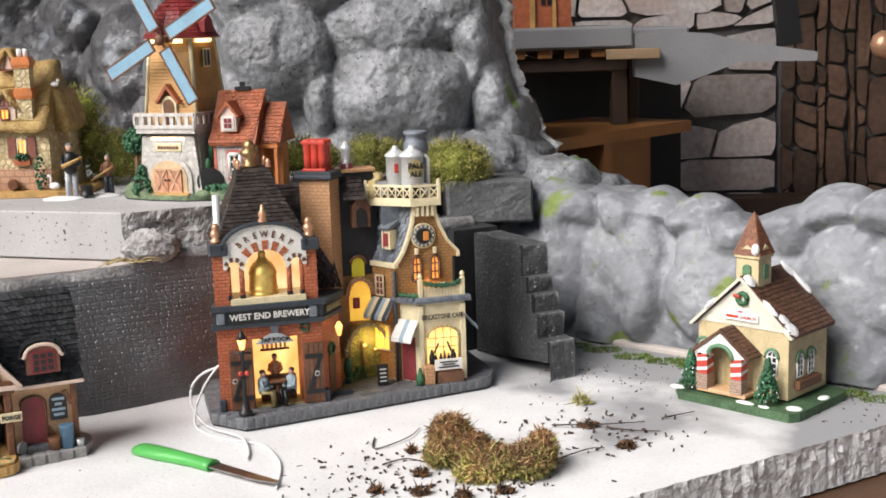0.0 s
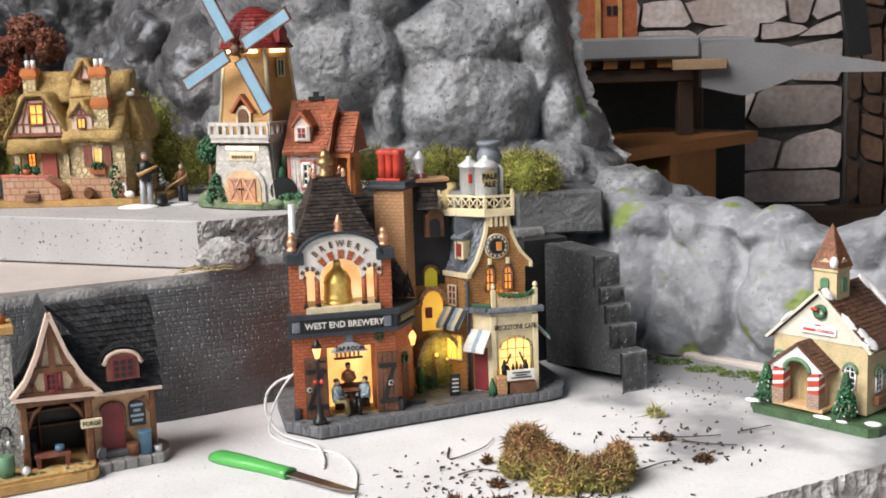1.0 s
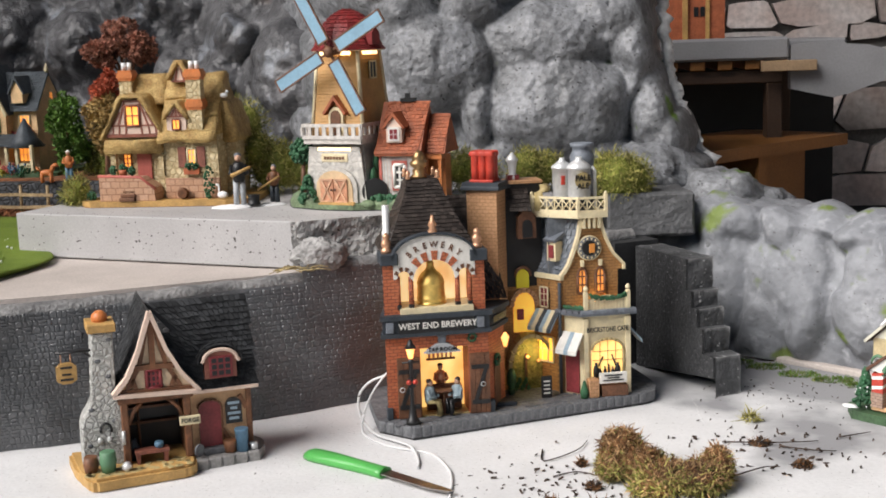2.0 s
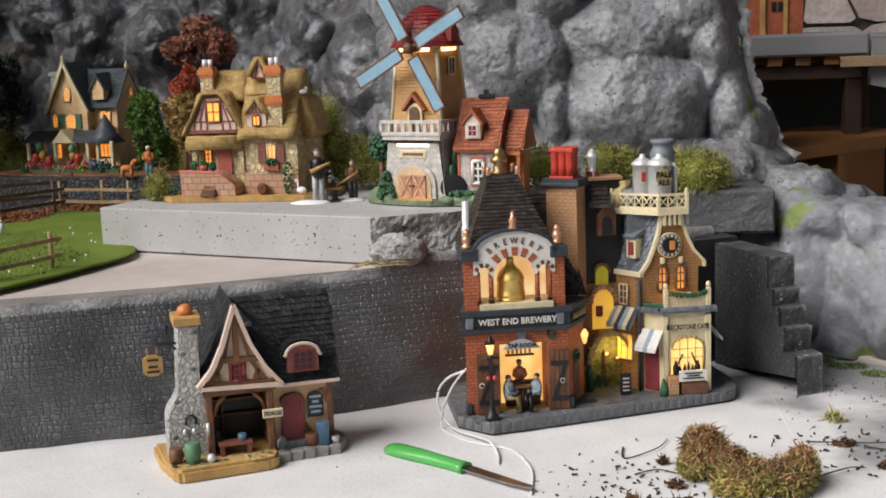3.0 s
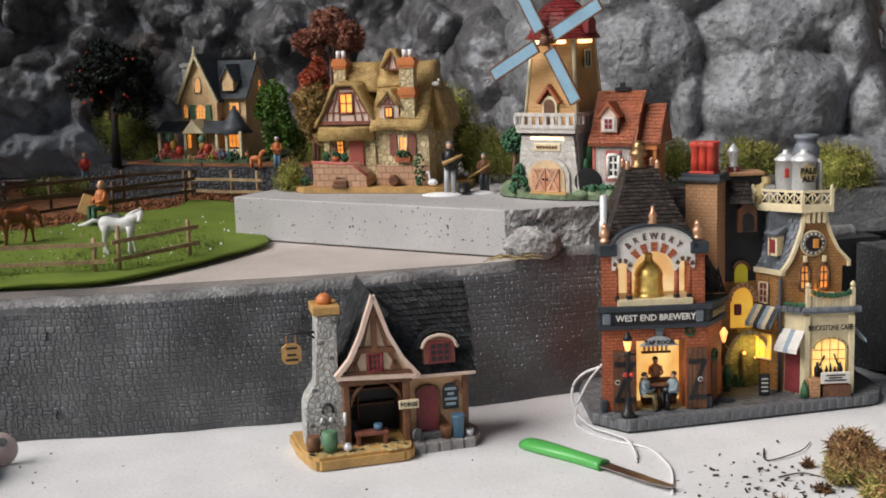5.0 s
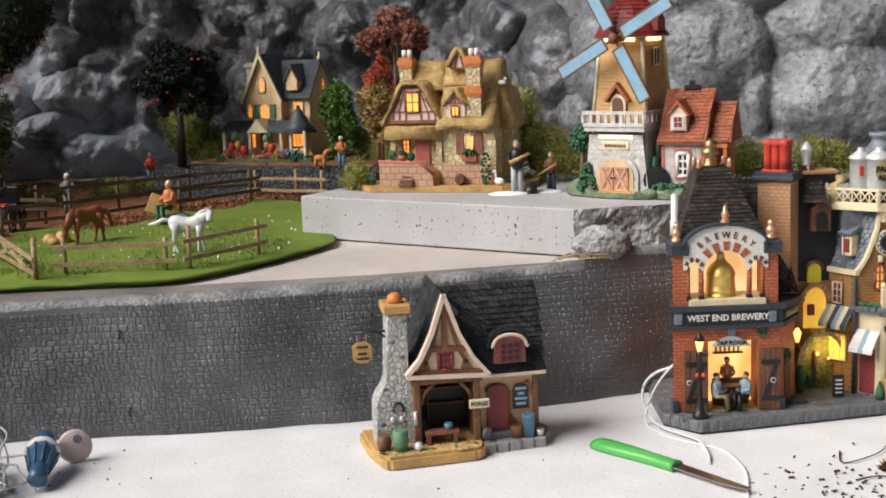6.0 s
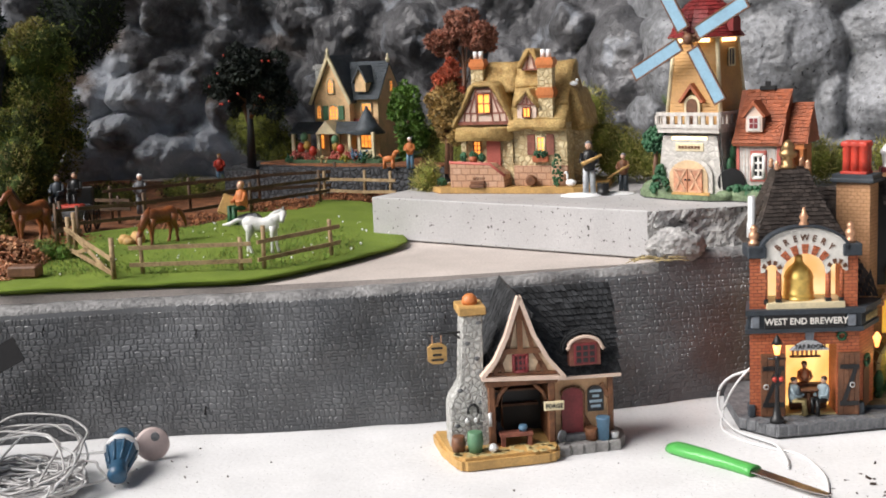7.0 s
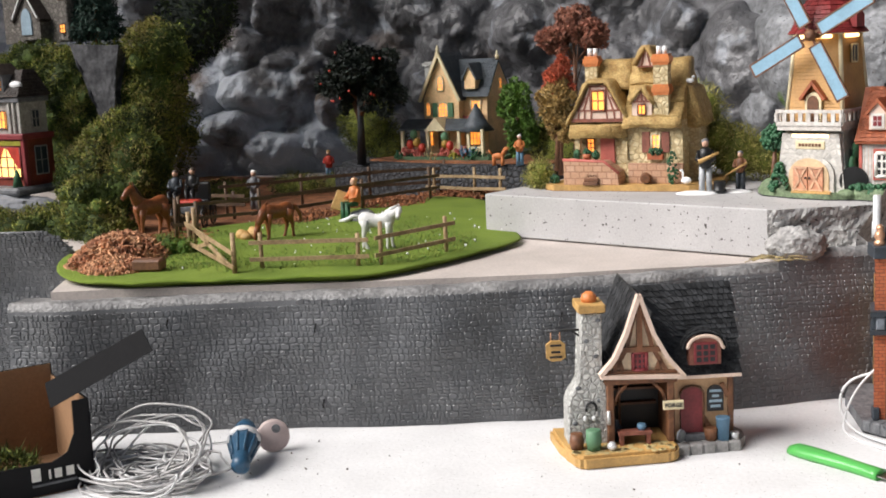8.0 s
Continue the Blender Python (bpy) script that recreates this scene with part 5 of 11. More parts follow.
# ---- more houses ----
def stone_mat(name, c1, c2, mortar, scale=110.0, depth=0.0012):
    """Rubble stones with sunk joints."""
    m = mat(name, c1, 0.7, col2=c2, scale=scale * 0.6)
    N, L = m.node_tree.nodes, m.node_tree.links
    bsdf = N["Principled BSDF"]
    src = bsdf.inputs["Base Color"].links[0].from_socket
    co, vo, vc = N.new("ShaderNodeTexCoord"), N.new("ShaderNodeTexVoronoi"), N.new("ShaderNodeTexVoronoi")
    vo.feature = "DISTANCE_TO_EDGE"
    for v in (vo, vc):
        v.inputs["Scale"].default_value = scale
        L.new(co.outputs["Object"], v.inputs["Vector"])
    rp, mx, hs, sp = N.new("ShaderNodeValToRGB"), N.new("ShaderNodeMixRGB"), N.new("ShaderNodeHueSaturation"), N.new("ShaderNodeSeparateColor")
    L.new(vc.outputs["Color"], sp.inputs[0])
    mr = N.new("ShaderNodeMapRange")
    mr.inputs["To Min"].default_value, mr.inputs["To Max"].default_value = 0.75, 1.2
    L.new(sp.outputs[0], mr.inputs["Value"])
    L.new(mr.outputs[0], hs.inputs["Value"])
    L.new(src, hs.inputs["Color"])
    rp.color_ramp.elements[0].position, rp.color_ramp.elements[1].position = 0.02, 0.2
    L.new(vo.outputs["Distance"], rp.inputs["Fac"])
    L.new(rp.outputs["Color"], mx.inputs[0])
    mx.inputs[1].default_value = (*mortar, 1)
    L.new(hs.outputs[0], mx.inputs[2])
    L.new(mx.outputs[0], bsdf.inputs["Base Color"])
    bp = N.new("ShaderNodeBump")
    bp.inputs["Strength"].default_value, bp.inputs["Distance"].default_value = 0.7, depth
    L.new(rp.outputs["Color"], bp.inputs["Height"])
    L.new(bp.outputs[0], bsdf.inputs["Normal"])
    return m


GREY_RUBBLE = stone_mat("grey_rubble", (0.42, 0.42, 0.4), (0.52, 0.52, 0.5), (0.34, 0.34, 0.32), 300)
MILL_STONE = stone_mat("pale_mill_stone", (0.5, 0.48, 0.44), (0.62, 0.59, 0.54), (0.46, 0.44, 0.41), 150, 0.0005)
CREAM_RUBBLE = stone_mat("cream_rubble", (0.58, 0.46, 0.25), (0.7, 0.6, 0.38), (0.45, 0.34, 0.18), 170)
PINK_STONE = brick_mat("pink_stone_wall", (0.52, 0.3, 0.18), (0.58, 0.36, 0.24), (0.38, 0.2, 0.12), 0.011, 0.0075)
TIMBER = mat("timber_paint", (0.17, 0.07, 0.03), 0.6, var=0.3, scale=90)
TIMBER_RED = mat("red_brown_timber", (0.26, 0.09, 0.06), 0.6, var=0.25, scale=90)
PEACH = mat("peach_plaster", (0.6, 0.37, 0.2), 0.6, var=0.12, scale=60)
PINKISH = mat("pale_pink_plaster", (0.72, 0.55, 0.45), 0.55, var=0.1, scale=60)
THATCH = mat("thatch", (0.4, 0.24, 0.075), 0.7, var=0.35, scale=110, bump=1.0, bscale=520, col2=(0.6, 0.42, 0.16), dist=0.002)
TERRA = mat("terracotta_tiles", (0.36, 0.1, 0.04), 0.6, var=0.2, scale=90, island=0.2)
PINK_TRIM = mat("rose_trim", (0.5, 0.13, 0.1), 0.55, var=0.15)
TAN = mat("tan_earth_paint", (0.5, 0.3, 0.1), 0.6, var=0.2, scale=50)
ORANGE = mat("orange_paint", (0.6, 0.2, 0.06), 0.5, var=0.15)
RED_ROOF = mat("crimson_shingles", (0.25, 0.03, 0.03), 0.5, var=0.2, scale=90, island=0.2)
CLAP = mat("ochre_clapboard", (0.52, 0.28, 0.08), 0.55, var=0.12, scale=60)
RED_STRIPE = mat("stripe_red", (0.5, 0.06, 0.04), 0.5, var=0.15)
SNOW = mat("snow_paint", (0.8, 0.8, 0.8), 0.6, var=0.06)
GREEN_TRIM = mat("green_trim", (0.1, 0.22, 0.12), 0.55, var=0.15)
SPIRE = mat("spire_shingles", (0.2, 0.075, 0.035), 0.6, var=0.25, scale=90, island=0.25)
CHURCH_ROOF = mat("brown_shingles", (0.1, 0.045, 0.025), 0.6, var=0.25, scale=90, island=0.25)
GREENBASE = mat("green_base_paint", (0.06, 0.12, 0.055), 0.65, var=0.3, scale=60, bump=0.8)
BLADE = mat("blue_sail", (0.22, 0.38, 0.5), 0.6, var=0.1, scale=60)
GLOW_SOFT = glow("soft_lit_window", (1.0, 0.42, 0.08), 1.3)
GLOW_WARM = glow("warm_strip_light", (1.0, 0.75, 0.4), 3.0)


def beam(bm, m, a, b, w=0.0022, y0=-0.001, y1=0.0006):
    """A flat timber from a to b (x, z) on a wall facing -y."""
    d = V(b[0] - a[0], 0, b[1] - a[1]).normalized()
    nx, nz = -d.z * w / 2, d.x * w / 2
    prism(bm, [(a[0] - nx, a[1] - nz), (b[0] - nx, b[1] - nz), (b[0] + nx, b[1] + nz), (a[0] + nx, a[1] + nz)], y0, y1, "y", m)
    return bm


GABLE_FILL = mat("cream_gable_fill", (0.7, 0.54, 0.36), 0.6, var=0.15, scale=70)


SLATE_B = mat("black_slate", (0.017, 0.018, 0.02), 0.6, var=0.3, scale=120, col2=(0.045, 0.047, 0.05), island=0.5, spec=0.3)
CHIM_STONE = stone_mat("pebble_chimney", (0.46, 0.46, 0.44), (0.56, 0.56, 0.53), (0.33, 0.33, 0.31), 200, 0.0016)


def build_smithy():
    M = pose(-0.368, -0.1, 0, 0, 0, 25)
    root = thing("blacksmith_house", "timbered blacksmith house with stone chimney and black slate roof", "model house", M)
    I = Matrix.Identity(4)
    # bases
    f1 = [(-0.042, 0.014), (-0.0375, -0.002), (-0.033, -0.024), (-0.028, -0.029), (0.05, -0.0225), (0.057, -0.018), (0.06, -0.008), (0.06, 0.05), (-0.045, 0.06)]
    bm = prism(B(), f1, -0.002, 0.0115, "z")
    bmesh.ops.bevel(bm, geom=bm.edges[:], offset=0.0028, segments=2, affect="EDGES")
    part("base", bm, TAN, root, "tan earth base")
    bm = B()
    rg = random.Random(4)
    for i in range(70):
        x, y = rg.uniform(-0.035, 0.052), rg.uniform(-0.022, 0.004)
        lathe(bm, [(0.003, 0), (0.0026, 0.0008)], x, y, 0.0112, 6)
    part("cobbles", bm, KHAKI, root, kind="stuff")
    f2 = [(0.058, -0.006), (0.1, -0.003), (0.117, 0.002), (0.124, 0.012), (0.126, 0.03), (0.115, 0.06), (0.05, 0.06)]
    pale = mat("pale_pavement", (0.3, 0.29, 0.28), 0.7, var=0.25, scale=80)
    pv = part("pavement", prism(B(), f2, -0.002, 0.0085, "z"), pale, root, "grey stone pavement")
    for i in range(5):
        x = 0.059 + i * 0.0117
        part("kerb_stone", bbox(x, x + 0.0112, -0.0075 + 0.0013 * i, 0.006, -0.0015, 0.009, 0.0012), pale, pv)
    part("step", bbox(0.068, 0.09, 0.005, 0.017, 0.0085, 0.0145), STONE_BASE, root)
    # main walls
    part("wing_wall", box(B(), 0.06, 0.113, 0.014, 0.055, 0.0085, 0.068), PEACH, root, "peach plastered wing")
    part("back_wall", box(B(), -0.004, 0.06, 0.045, 0.055, 0.01, 0.075), GREY_RUBBLE, root)
    # Black sheet across the open forge stands for its inner shade.
    part("forge_shade", box(B(), 0.0, 0.055, 0.042, 0.0445, 0.0115, 0.07), BLACK, root)
    part("forge_side", box(B(), 0.053, 0.0585, 0.0, 0.045, 0.0115, 0.066), TIMBER, root)
    part("forge_side", box(B(), -0.006, -0.0005, 0.006, 0.045, 0.0115, 0.066), GREY_RUBBLE, root)
    part("forge_hood", box(B(), -0.0005, 0.053, 0.004, 0.042, 0.066, 0.0695), TIMBER, root)
    # posts and braces
    for x in (-0.001, 0.052):
        part("post", bbox(x, x + 0.006, -0.001, 0.006, 0.0115, 0.0685, 0.0008), TIMBER, root)
    part("lintel", bbox(-0.003, 0.061, -0.0015, 0.005, 0.0655, 0.071), TIMBER, root)
    for sx, x in ((1, 0.005), (-1, 0.052)):
        part("brace", tube(B(), [V(x, 0.002, 0.047), V(x + sx * 0.004, 0.002, 0.057), V(x + sx * 0.013, 0.002, 0.0665)], 0.002, 5), TIMBER, root)
    # gable, concave bargeboards
    gl = [(-0.0065, 0.0745), (0.006, 0.0885), (0.0165, 0.11), (0.0285, 0.1445)]
    gr = [(0.0285, 0.1445), (0.0405, 0.11), (0.0525, 0.088), (0.067, 0.0705)]
    part("gable", prism(B(), gl + gr[1:], 0.002, 0.006, "y"), GABLE_FILL, root, "peach plastered timbered gable")
    bm = B()
    for x in (0.0215, 0.0355):
        beam(bm, I, (x - 0.004 if x < 0.0285 else x + 0.004, 0.098), (0.0285 + (x - 0.0285) * 0.25, 0.137), 0.0036, 0.0, 0.003)
    beam(bm, I, (0.0285, 0.098), (0.0285, 0.14), 0.005, -0.0008, 0.003)
    beam(bm, I, (0.009, 0.0965), (0.047, 0.0955), 0.0046, -0.001, 0.003)
    beam(bm, I, (0.0, 0.0765), (0.0612, 0.0745), 0.003, -0.0005, 0.003)
    for a, b in (((0.006, 0.0775), (0.0155, 0.095)), ((0.051, 0.0765), (0.0415, 0.094)), ((0.013, 0.0775), (0.0105, 0.087)), ((0.0435, 0.077), (0.047, 0.086))):
        beam(bm, I, a, b, 0.004, 0.0, 0.003)
    part("gable_timber", bm, TIMBER, root, "brown timber framing")
    framed_window(root, on(0.0285, 0.0005, 0.0775), 0.0115, 0.0155, BLACK, DOOR_RED, 3, 3, bar=0.0016)
    for line in (gl, gr):
        bm = B()
        for a, b in zip(line, line[1:]):
            beam(bm, I, a, b, 0.0036, -0.004, 0.004)
        part("bargeboard", bm, PINKISH, root, "pale curved bargeboard")
    part("gable_sill", beam(B(), I, (-0.0065, 0.0735), (0.067, 0.0705), 0.0034, -0.004, 0.004), PINKISH, root)
    # cross-gable roof slopes
    bm, bs = B(), B()
    for line, depth in ((gl, 0.1), (gr, 0.05)):
        for a, b in zip(line, line[1:]):
            lo, hi = (a, b) if line is gl else (b, a)
            q = [(lo[0], -0.003, lo[1]), (hi[0], -0.003, hi[1]), (hi[0], depth, hi[1]), (lo[0], depth, lo[1])]
            fq = [bm.verts.new(V(*p) + V(0, 0, 0.001)) for p in q]
            bm.faces.new(fq)
            if line is gl:
                slates(bs, q[3], q[0], q[1], q[2], 4, 15, 0.0012)
            else:
                slates(bs, q[0], q[3], q[2], q[1], 4, 9, 0.0013)
    # main roof: ridge over the wing
    lev = [(0.0105, 0.0665), (0.014, 0.079), (0.021, 0.096), (0.03, 0.118), (0.042, 0.144)]
    for (ya, za), (yb, zb) in zip(lev, lev[1:]):
        slates(bs, (0.056, ya, za), (0.122, ya, za), (0.119, yb, zb), (0.03, yb, zb), 5, 17, 0.0015)
        bm.faces.new([bm.verts.new(V(*p)) for p in ((0.05, ya, za), (0.121, ya, za), (0.118, yb, zb), (0.028, yb, zb))])
    prism(bm, [(0.0115, 0.0665), (0.042, 0.143), (0.062, 0.0665)], 0.05, 0.1185, "x")
    part("roof", bm, BLACK, root)
    part("slate_covering", bs, SLATE_B, root, "black slates in lapped courses", kind="stuff")
    part("eave", bbox(0.06, 0.1205, 0.0075, 0.0115, 0.0645, 0.0675, 0.0005), PINKISH, root)
    # dormer with curved head
    d = part("dormer", prism(B(), arch(0.0735, 0.1015, 0.0775, 0.093, 0.1015, 10), 0.006, 0.035, "y"), TIMBER_RED, root, "curved roof dormer")
    ring = arch(0.0725, 0.1025, 0.088, 0.094, 0.1035, 10)[2:]
    part("dormer_trim", tube(B(), [V(0.071, 0.006, 0.0925)] + [V(x, 0.006, z) for x, z in ring[::-1]] + [V(0.1045, 0.006, 0.0915)], 0.0017, 5), PINKISH, d)
    part("dormer_sash", bbox(0.0775, 0.098, 0.0045, 0.0065, 0.0785, 0.0975, 0.0005), DOOR_RED, d)
    bm = B()
    for i in range(3):
        for j in range(3):
            box(bm, 0.0795 + i * 0.006, 0.0838 + i * 0.006, 0.004, 0.005, 0.0805 + j * 0.0056, 0.0845 + j * 0.0056)
    part("dormer_panes", bm, BLACK, d)
    bm = B()
    hood = [(0.0875 + 0.019 * math.cos(math.pi * i / 10), 0.0915 + 0.0155 * math.sin(math.pi * i / 10)) for i in range(11)]
    for a, b in zip(hood, hood[1:]):
        slates(bm, (b[0], 0.006, b[1]), (a[0], 0.006, a[1]), (a[0], 0.034, a[1]), (b[0], 0.034, b[1]), 4, 1, 0.0012)
    part("dormer_slates", bm, SLATE_B, d, kind="stuff")
    # door, sign, furniture of the wing
    part("door", prism(B(), arch(0.0665, 0.0865, 0.0125, 0.05, 0.057), 0.0118, 0.0145, "y"), DOOR_RED, root, "dark red door")
    bm = B()
    for p, q in zip(arch(0.0662, 0.0868, 0.0125, 0.05, 0.057)[1:], arch(0.0662, 0.0868, 0.0125, 0.05, 0.057)[2:]):
        tube(bm, [V(p[0], 0.0118, p[1]), V(q[0], 0.0118, q[1])], 0.0012, 5)
    part("door_frame", bm, TIMBER, root)
    s = part("wall_sign", prism(B(), arch(0.0905, 0.105, 0.033, 0.051, 0.0565, 6), 0.0118, 0.0142, "y"), BLACK, root, "black wall sign with pale lines")
    bm = B()
    for i, w in enumerate((0.009, 0.0115, 0.006, 0.0105)):
        box(bm, 0.0977 - w / 2, 0.0977 + w / 2, 0.0112, 0.0119, 0.0365 + i * 0.0047, 0.0388 + i * 0.0047)
    part("sign_marks", bm, LIGHTBLUE, s)
    part("corner_post", bbox(0.109, 0.114, 0.0115, 0.018, 0.0085, 0.0655), TIMBER, root)
    for a, b in (((0.109, 0.0455), (0.1035, 0.058)), ((0.087, 0.028), (0.0925, 0.018))):
        part("wing_brace", beam(B(), I, a, b, 0.004, 0.0118, 0.0145), TIMBER, root)
    part("barrel", lathe(B(), [(0.005, 0), (0.0062, 0.011), (0.0058, 0.0115)], 0.0915, 0.0055, 0.0087, 12), TIMBER, root, "small brown tub")
    part("barrel", lathe(B(), [(0.0052, 0), (0.006, 0.019), (0.0064, 0.0195), (0.0064, 0.021), (0.0054, 0.021)], 0.102, 0.004, 0.0087, 14), BLUE, root, "blue water barrel")
    part("bucket", lathe(B(), [(0.003, 0), (0.004, 0.0065)], 0.1125, 0.004, 0.0087, 10), SILVER, root)
    part("wheel_stone", lathe(B(), [(0.0055, 0), (0.0055, 0.002)], m=pose(0.0625, -0.001, 0.0165, 90, 0, 40), n=14), STONE_BASE, root)
    # forge inside
    part("anvil_table", box(box(box(B(), 0.008, 0.037, -0.005, 0.006, 0.0205, 0.0235), 0.009, 0.0125, -0.004, 0.004, 0.0115, 0.0205), 0.0325, 0.036, -0.004, 0.004, 0.0115, 0.0205), TIMBER_RED, root, "red brown work bench")
    part("pot", lathe(B(), [(0.0032, 0), (0.0042, 0.003), (0.0036, 0.0055)], 0.029, 0.001, 0.0235, 10), BLUE, root)
    part("churn", lathe(B(), [(0.005, 0), (0.005, 0.012), (0.003, 0.014), (0.002, 0.019)], 0.009, 0.012, 0.0115, 10), BLUEGREY, root)
    bm = B()
    for z in (0.036, 0.05):
        box(bm, 0.004, 0.05, 0.036, 0.042, z, z + 0.002)
    tube(bm, [V(0.016, 0.034, 0.0115), V(0.016, 0.034, 0.06)], 0.0012, 5)
    part("shelf", bm, TIMBER, root)
    part("pot", ball(B(), -0.0005, -0.0155, 0.0155, 0.0045, 0.0045, 0.0042), SILVER, root, "grey pot")
    part("barrel", lathe(B(), [(0.0058, 0), (0.007, 0.009), (0.0066, 0.018), (0.0055, 0.0185)], -0.0155, -0.011, 0.0115, 14), GREEN_TRIM, root, "green barrel")
    part("barrel", lathe(B(), [(0.0052, 0), (0.0066, 0.007), (0.0054, 0.014)], -0.0295, -0.006, 0.0115, 14), TIMBER, root, "brown barrel")
    # chimney
    c = [(-0.035, 0.0), (-0.0345, 0.047), (-0.0315, 0.055), (-0.022, 0.067), (-0.0205, 0.129), (-0.0025, 0.129), (-0.0035, 0.075), (-0.002, 0.045), (-0.002, 0.0)]
    bm = prism(B(), c, 0.008, 0.036, "y")
    bmesh.ops.bevel(bm, geom=bm.edges[:], offset=0.0015, segments=1, affect="EDGES")
    ch = part("chimney", bm, CHIM_STONE, root, "grey rubble stone chimney")
    for x, z in ((-0.006, 0.122), (-0.0165, 0.104), (-0.0085, 0.09), (-0.0245, 0.062), (-0.006, 0.05), (-0.028, 0.03), (-0.03, 0.017)):
        part("dark_stone", ball(B(), x, 0.0082, z, 0.0028, 0.001, 0.002, 8), STONE_BASE, ch)
    part("chimney_cap", bbox(-0.0235, 0.0005, 0.005, 0.039, 0.129, 0.1365), TAN, ch)
    part("chimney_pot", lathe(B(), [(0.0065, 0), (0.0072, 0.003), (0.006, 0.0065), (0.003, 0.009)], -0.0115, 0.021, 0.1365, 12), ORANGE, ch)
    part("horseshoe", tube(B(), [V(-0.014 + 0.0045 * math.cos(a), 0.0068, 0.043 + 0.006 * math.sin(a)) for a in [math.radians(-20 + i * 22) for i in range(11)]], 0.0012, 5), BLACK, ch)
    for x in (-0.0195, -0.0115):
        part("hung_tool", ball(B(), x, 0.0065, 0.0345, 0.0022, 0.002, 0.003), SILVER, ch)
    part("hung_tool", tube(B(), [V(-0.0005, -0.003, 0.043), V(-0.0005, -0.003, 0.031)], 0.0016, 5), SILVER, root)
    # hanging sign
    part("sign_arm", tube(tube(B(), [V(-0.02, 0.021, 0.1115), V(-0.05, 0.021, 0.1115)], 0.0012, 5), [V(-0.021, 0.021, 0.106), V(-0.028, 0.021, 0.1115)], 0.001, 5), BLACK, root, "black sign bracket")
    s = part("hanging_sign", prism(B(), [(x + 0.005, z + 0.0135) for x, z in ((-0.0555, 0.074), (-0.051, 0.071), (-0.043, 0.071), (-0.0385, 0.074), (-0.0385, 0.086), (-0.043, 0.0895), (-0.051, 0.0895), (-0.0555, 0.086))], 0.0195, 0.0225, "y"), TAN, root, "tan hanging shop sign")
    bm = B()
    for z, w in ((0.098, 0.005), (0.092, 0.004), (0.0875, 0.0055)):
        box(bm, -0.042 - w, -0.042 + w, 0.0188, 0.0196, z, z + 0.0018)
    part("sign_marks", bm, BLACK, s)
    part("sign_chain", tube(tube(B(), [V(-0.046, 0.021, 0.1025), V(-0.046, 0.021, 0.1115)], 0.0006, 4), [V(-0.038, 0.021, 0.1025), V(-0.038, 0.021, 0.1115)], 0.0006, 4), COPPER, s)
    s = part("post_sign", bbox(0.0475, 0.0655, -0.0045, -0.002, 0.0415, 0.0495, 0.0004), CREAM, root, "cream forge sign")
    lettering("sign_lettering", "FORGE", 0.0052, BLACK, s, on(0.0565, -0.0046, 0.0438), 0.95)
    return root


GABLE_W = mat("gable_off_white", (0.62, 0.6, 0.5), 0.55, var=0.12, scale=50)
FOOT_BRICK = brick_mat("foot_brick", (0.34, 0.22, 0.16), (0.42, 0.3, 0.24), (0.2, 0.14, 0.1), 0.005, 0.0028)


CHURCH_CREAM = mat("aged_cream_paint", (0.56, 0.46, 0.27), 0.55, var=0.15, scale=60)


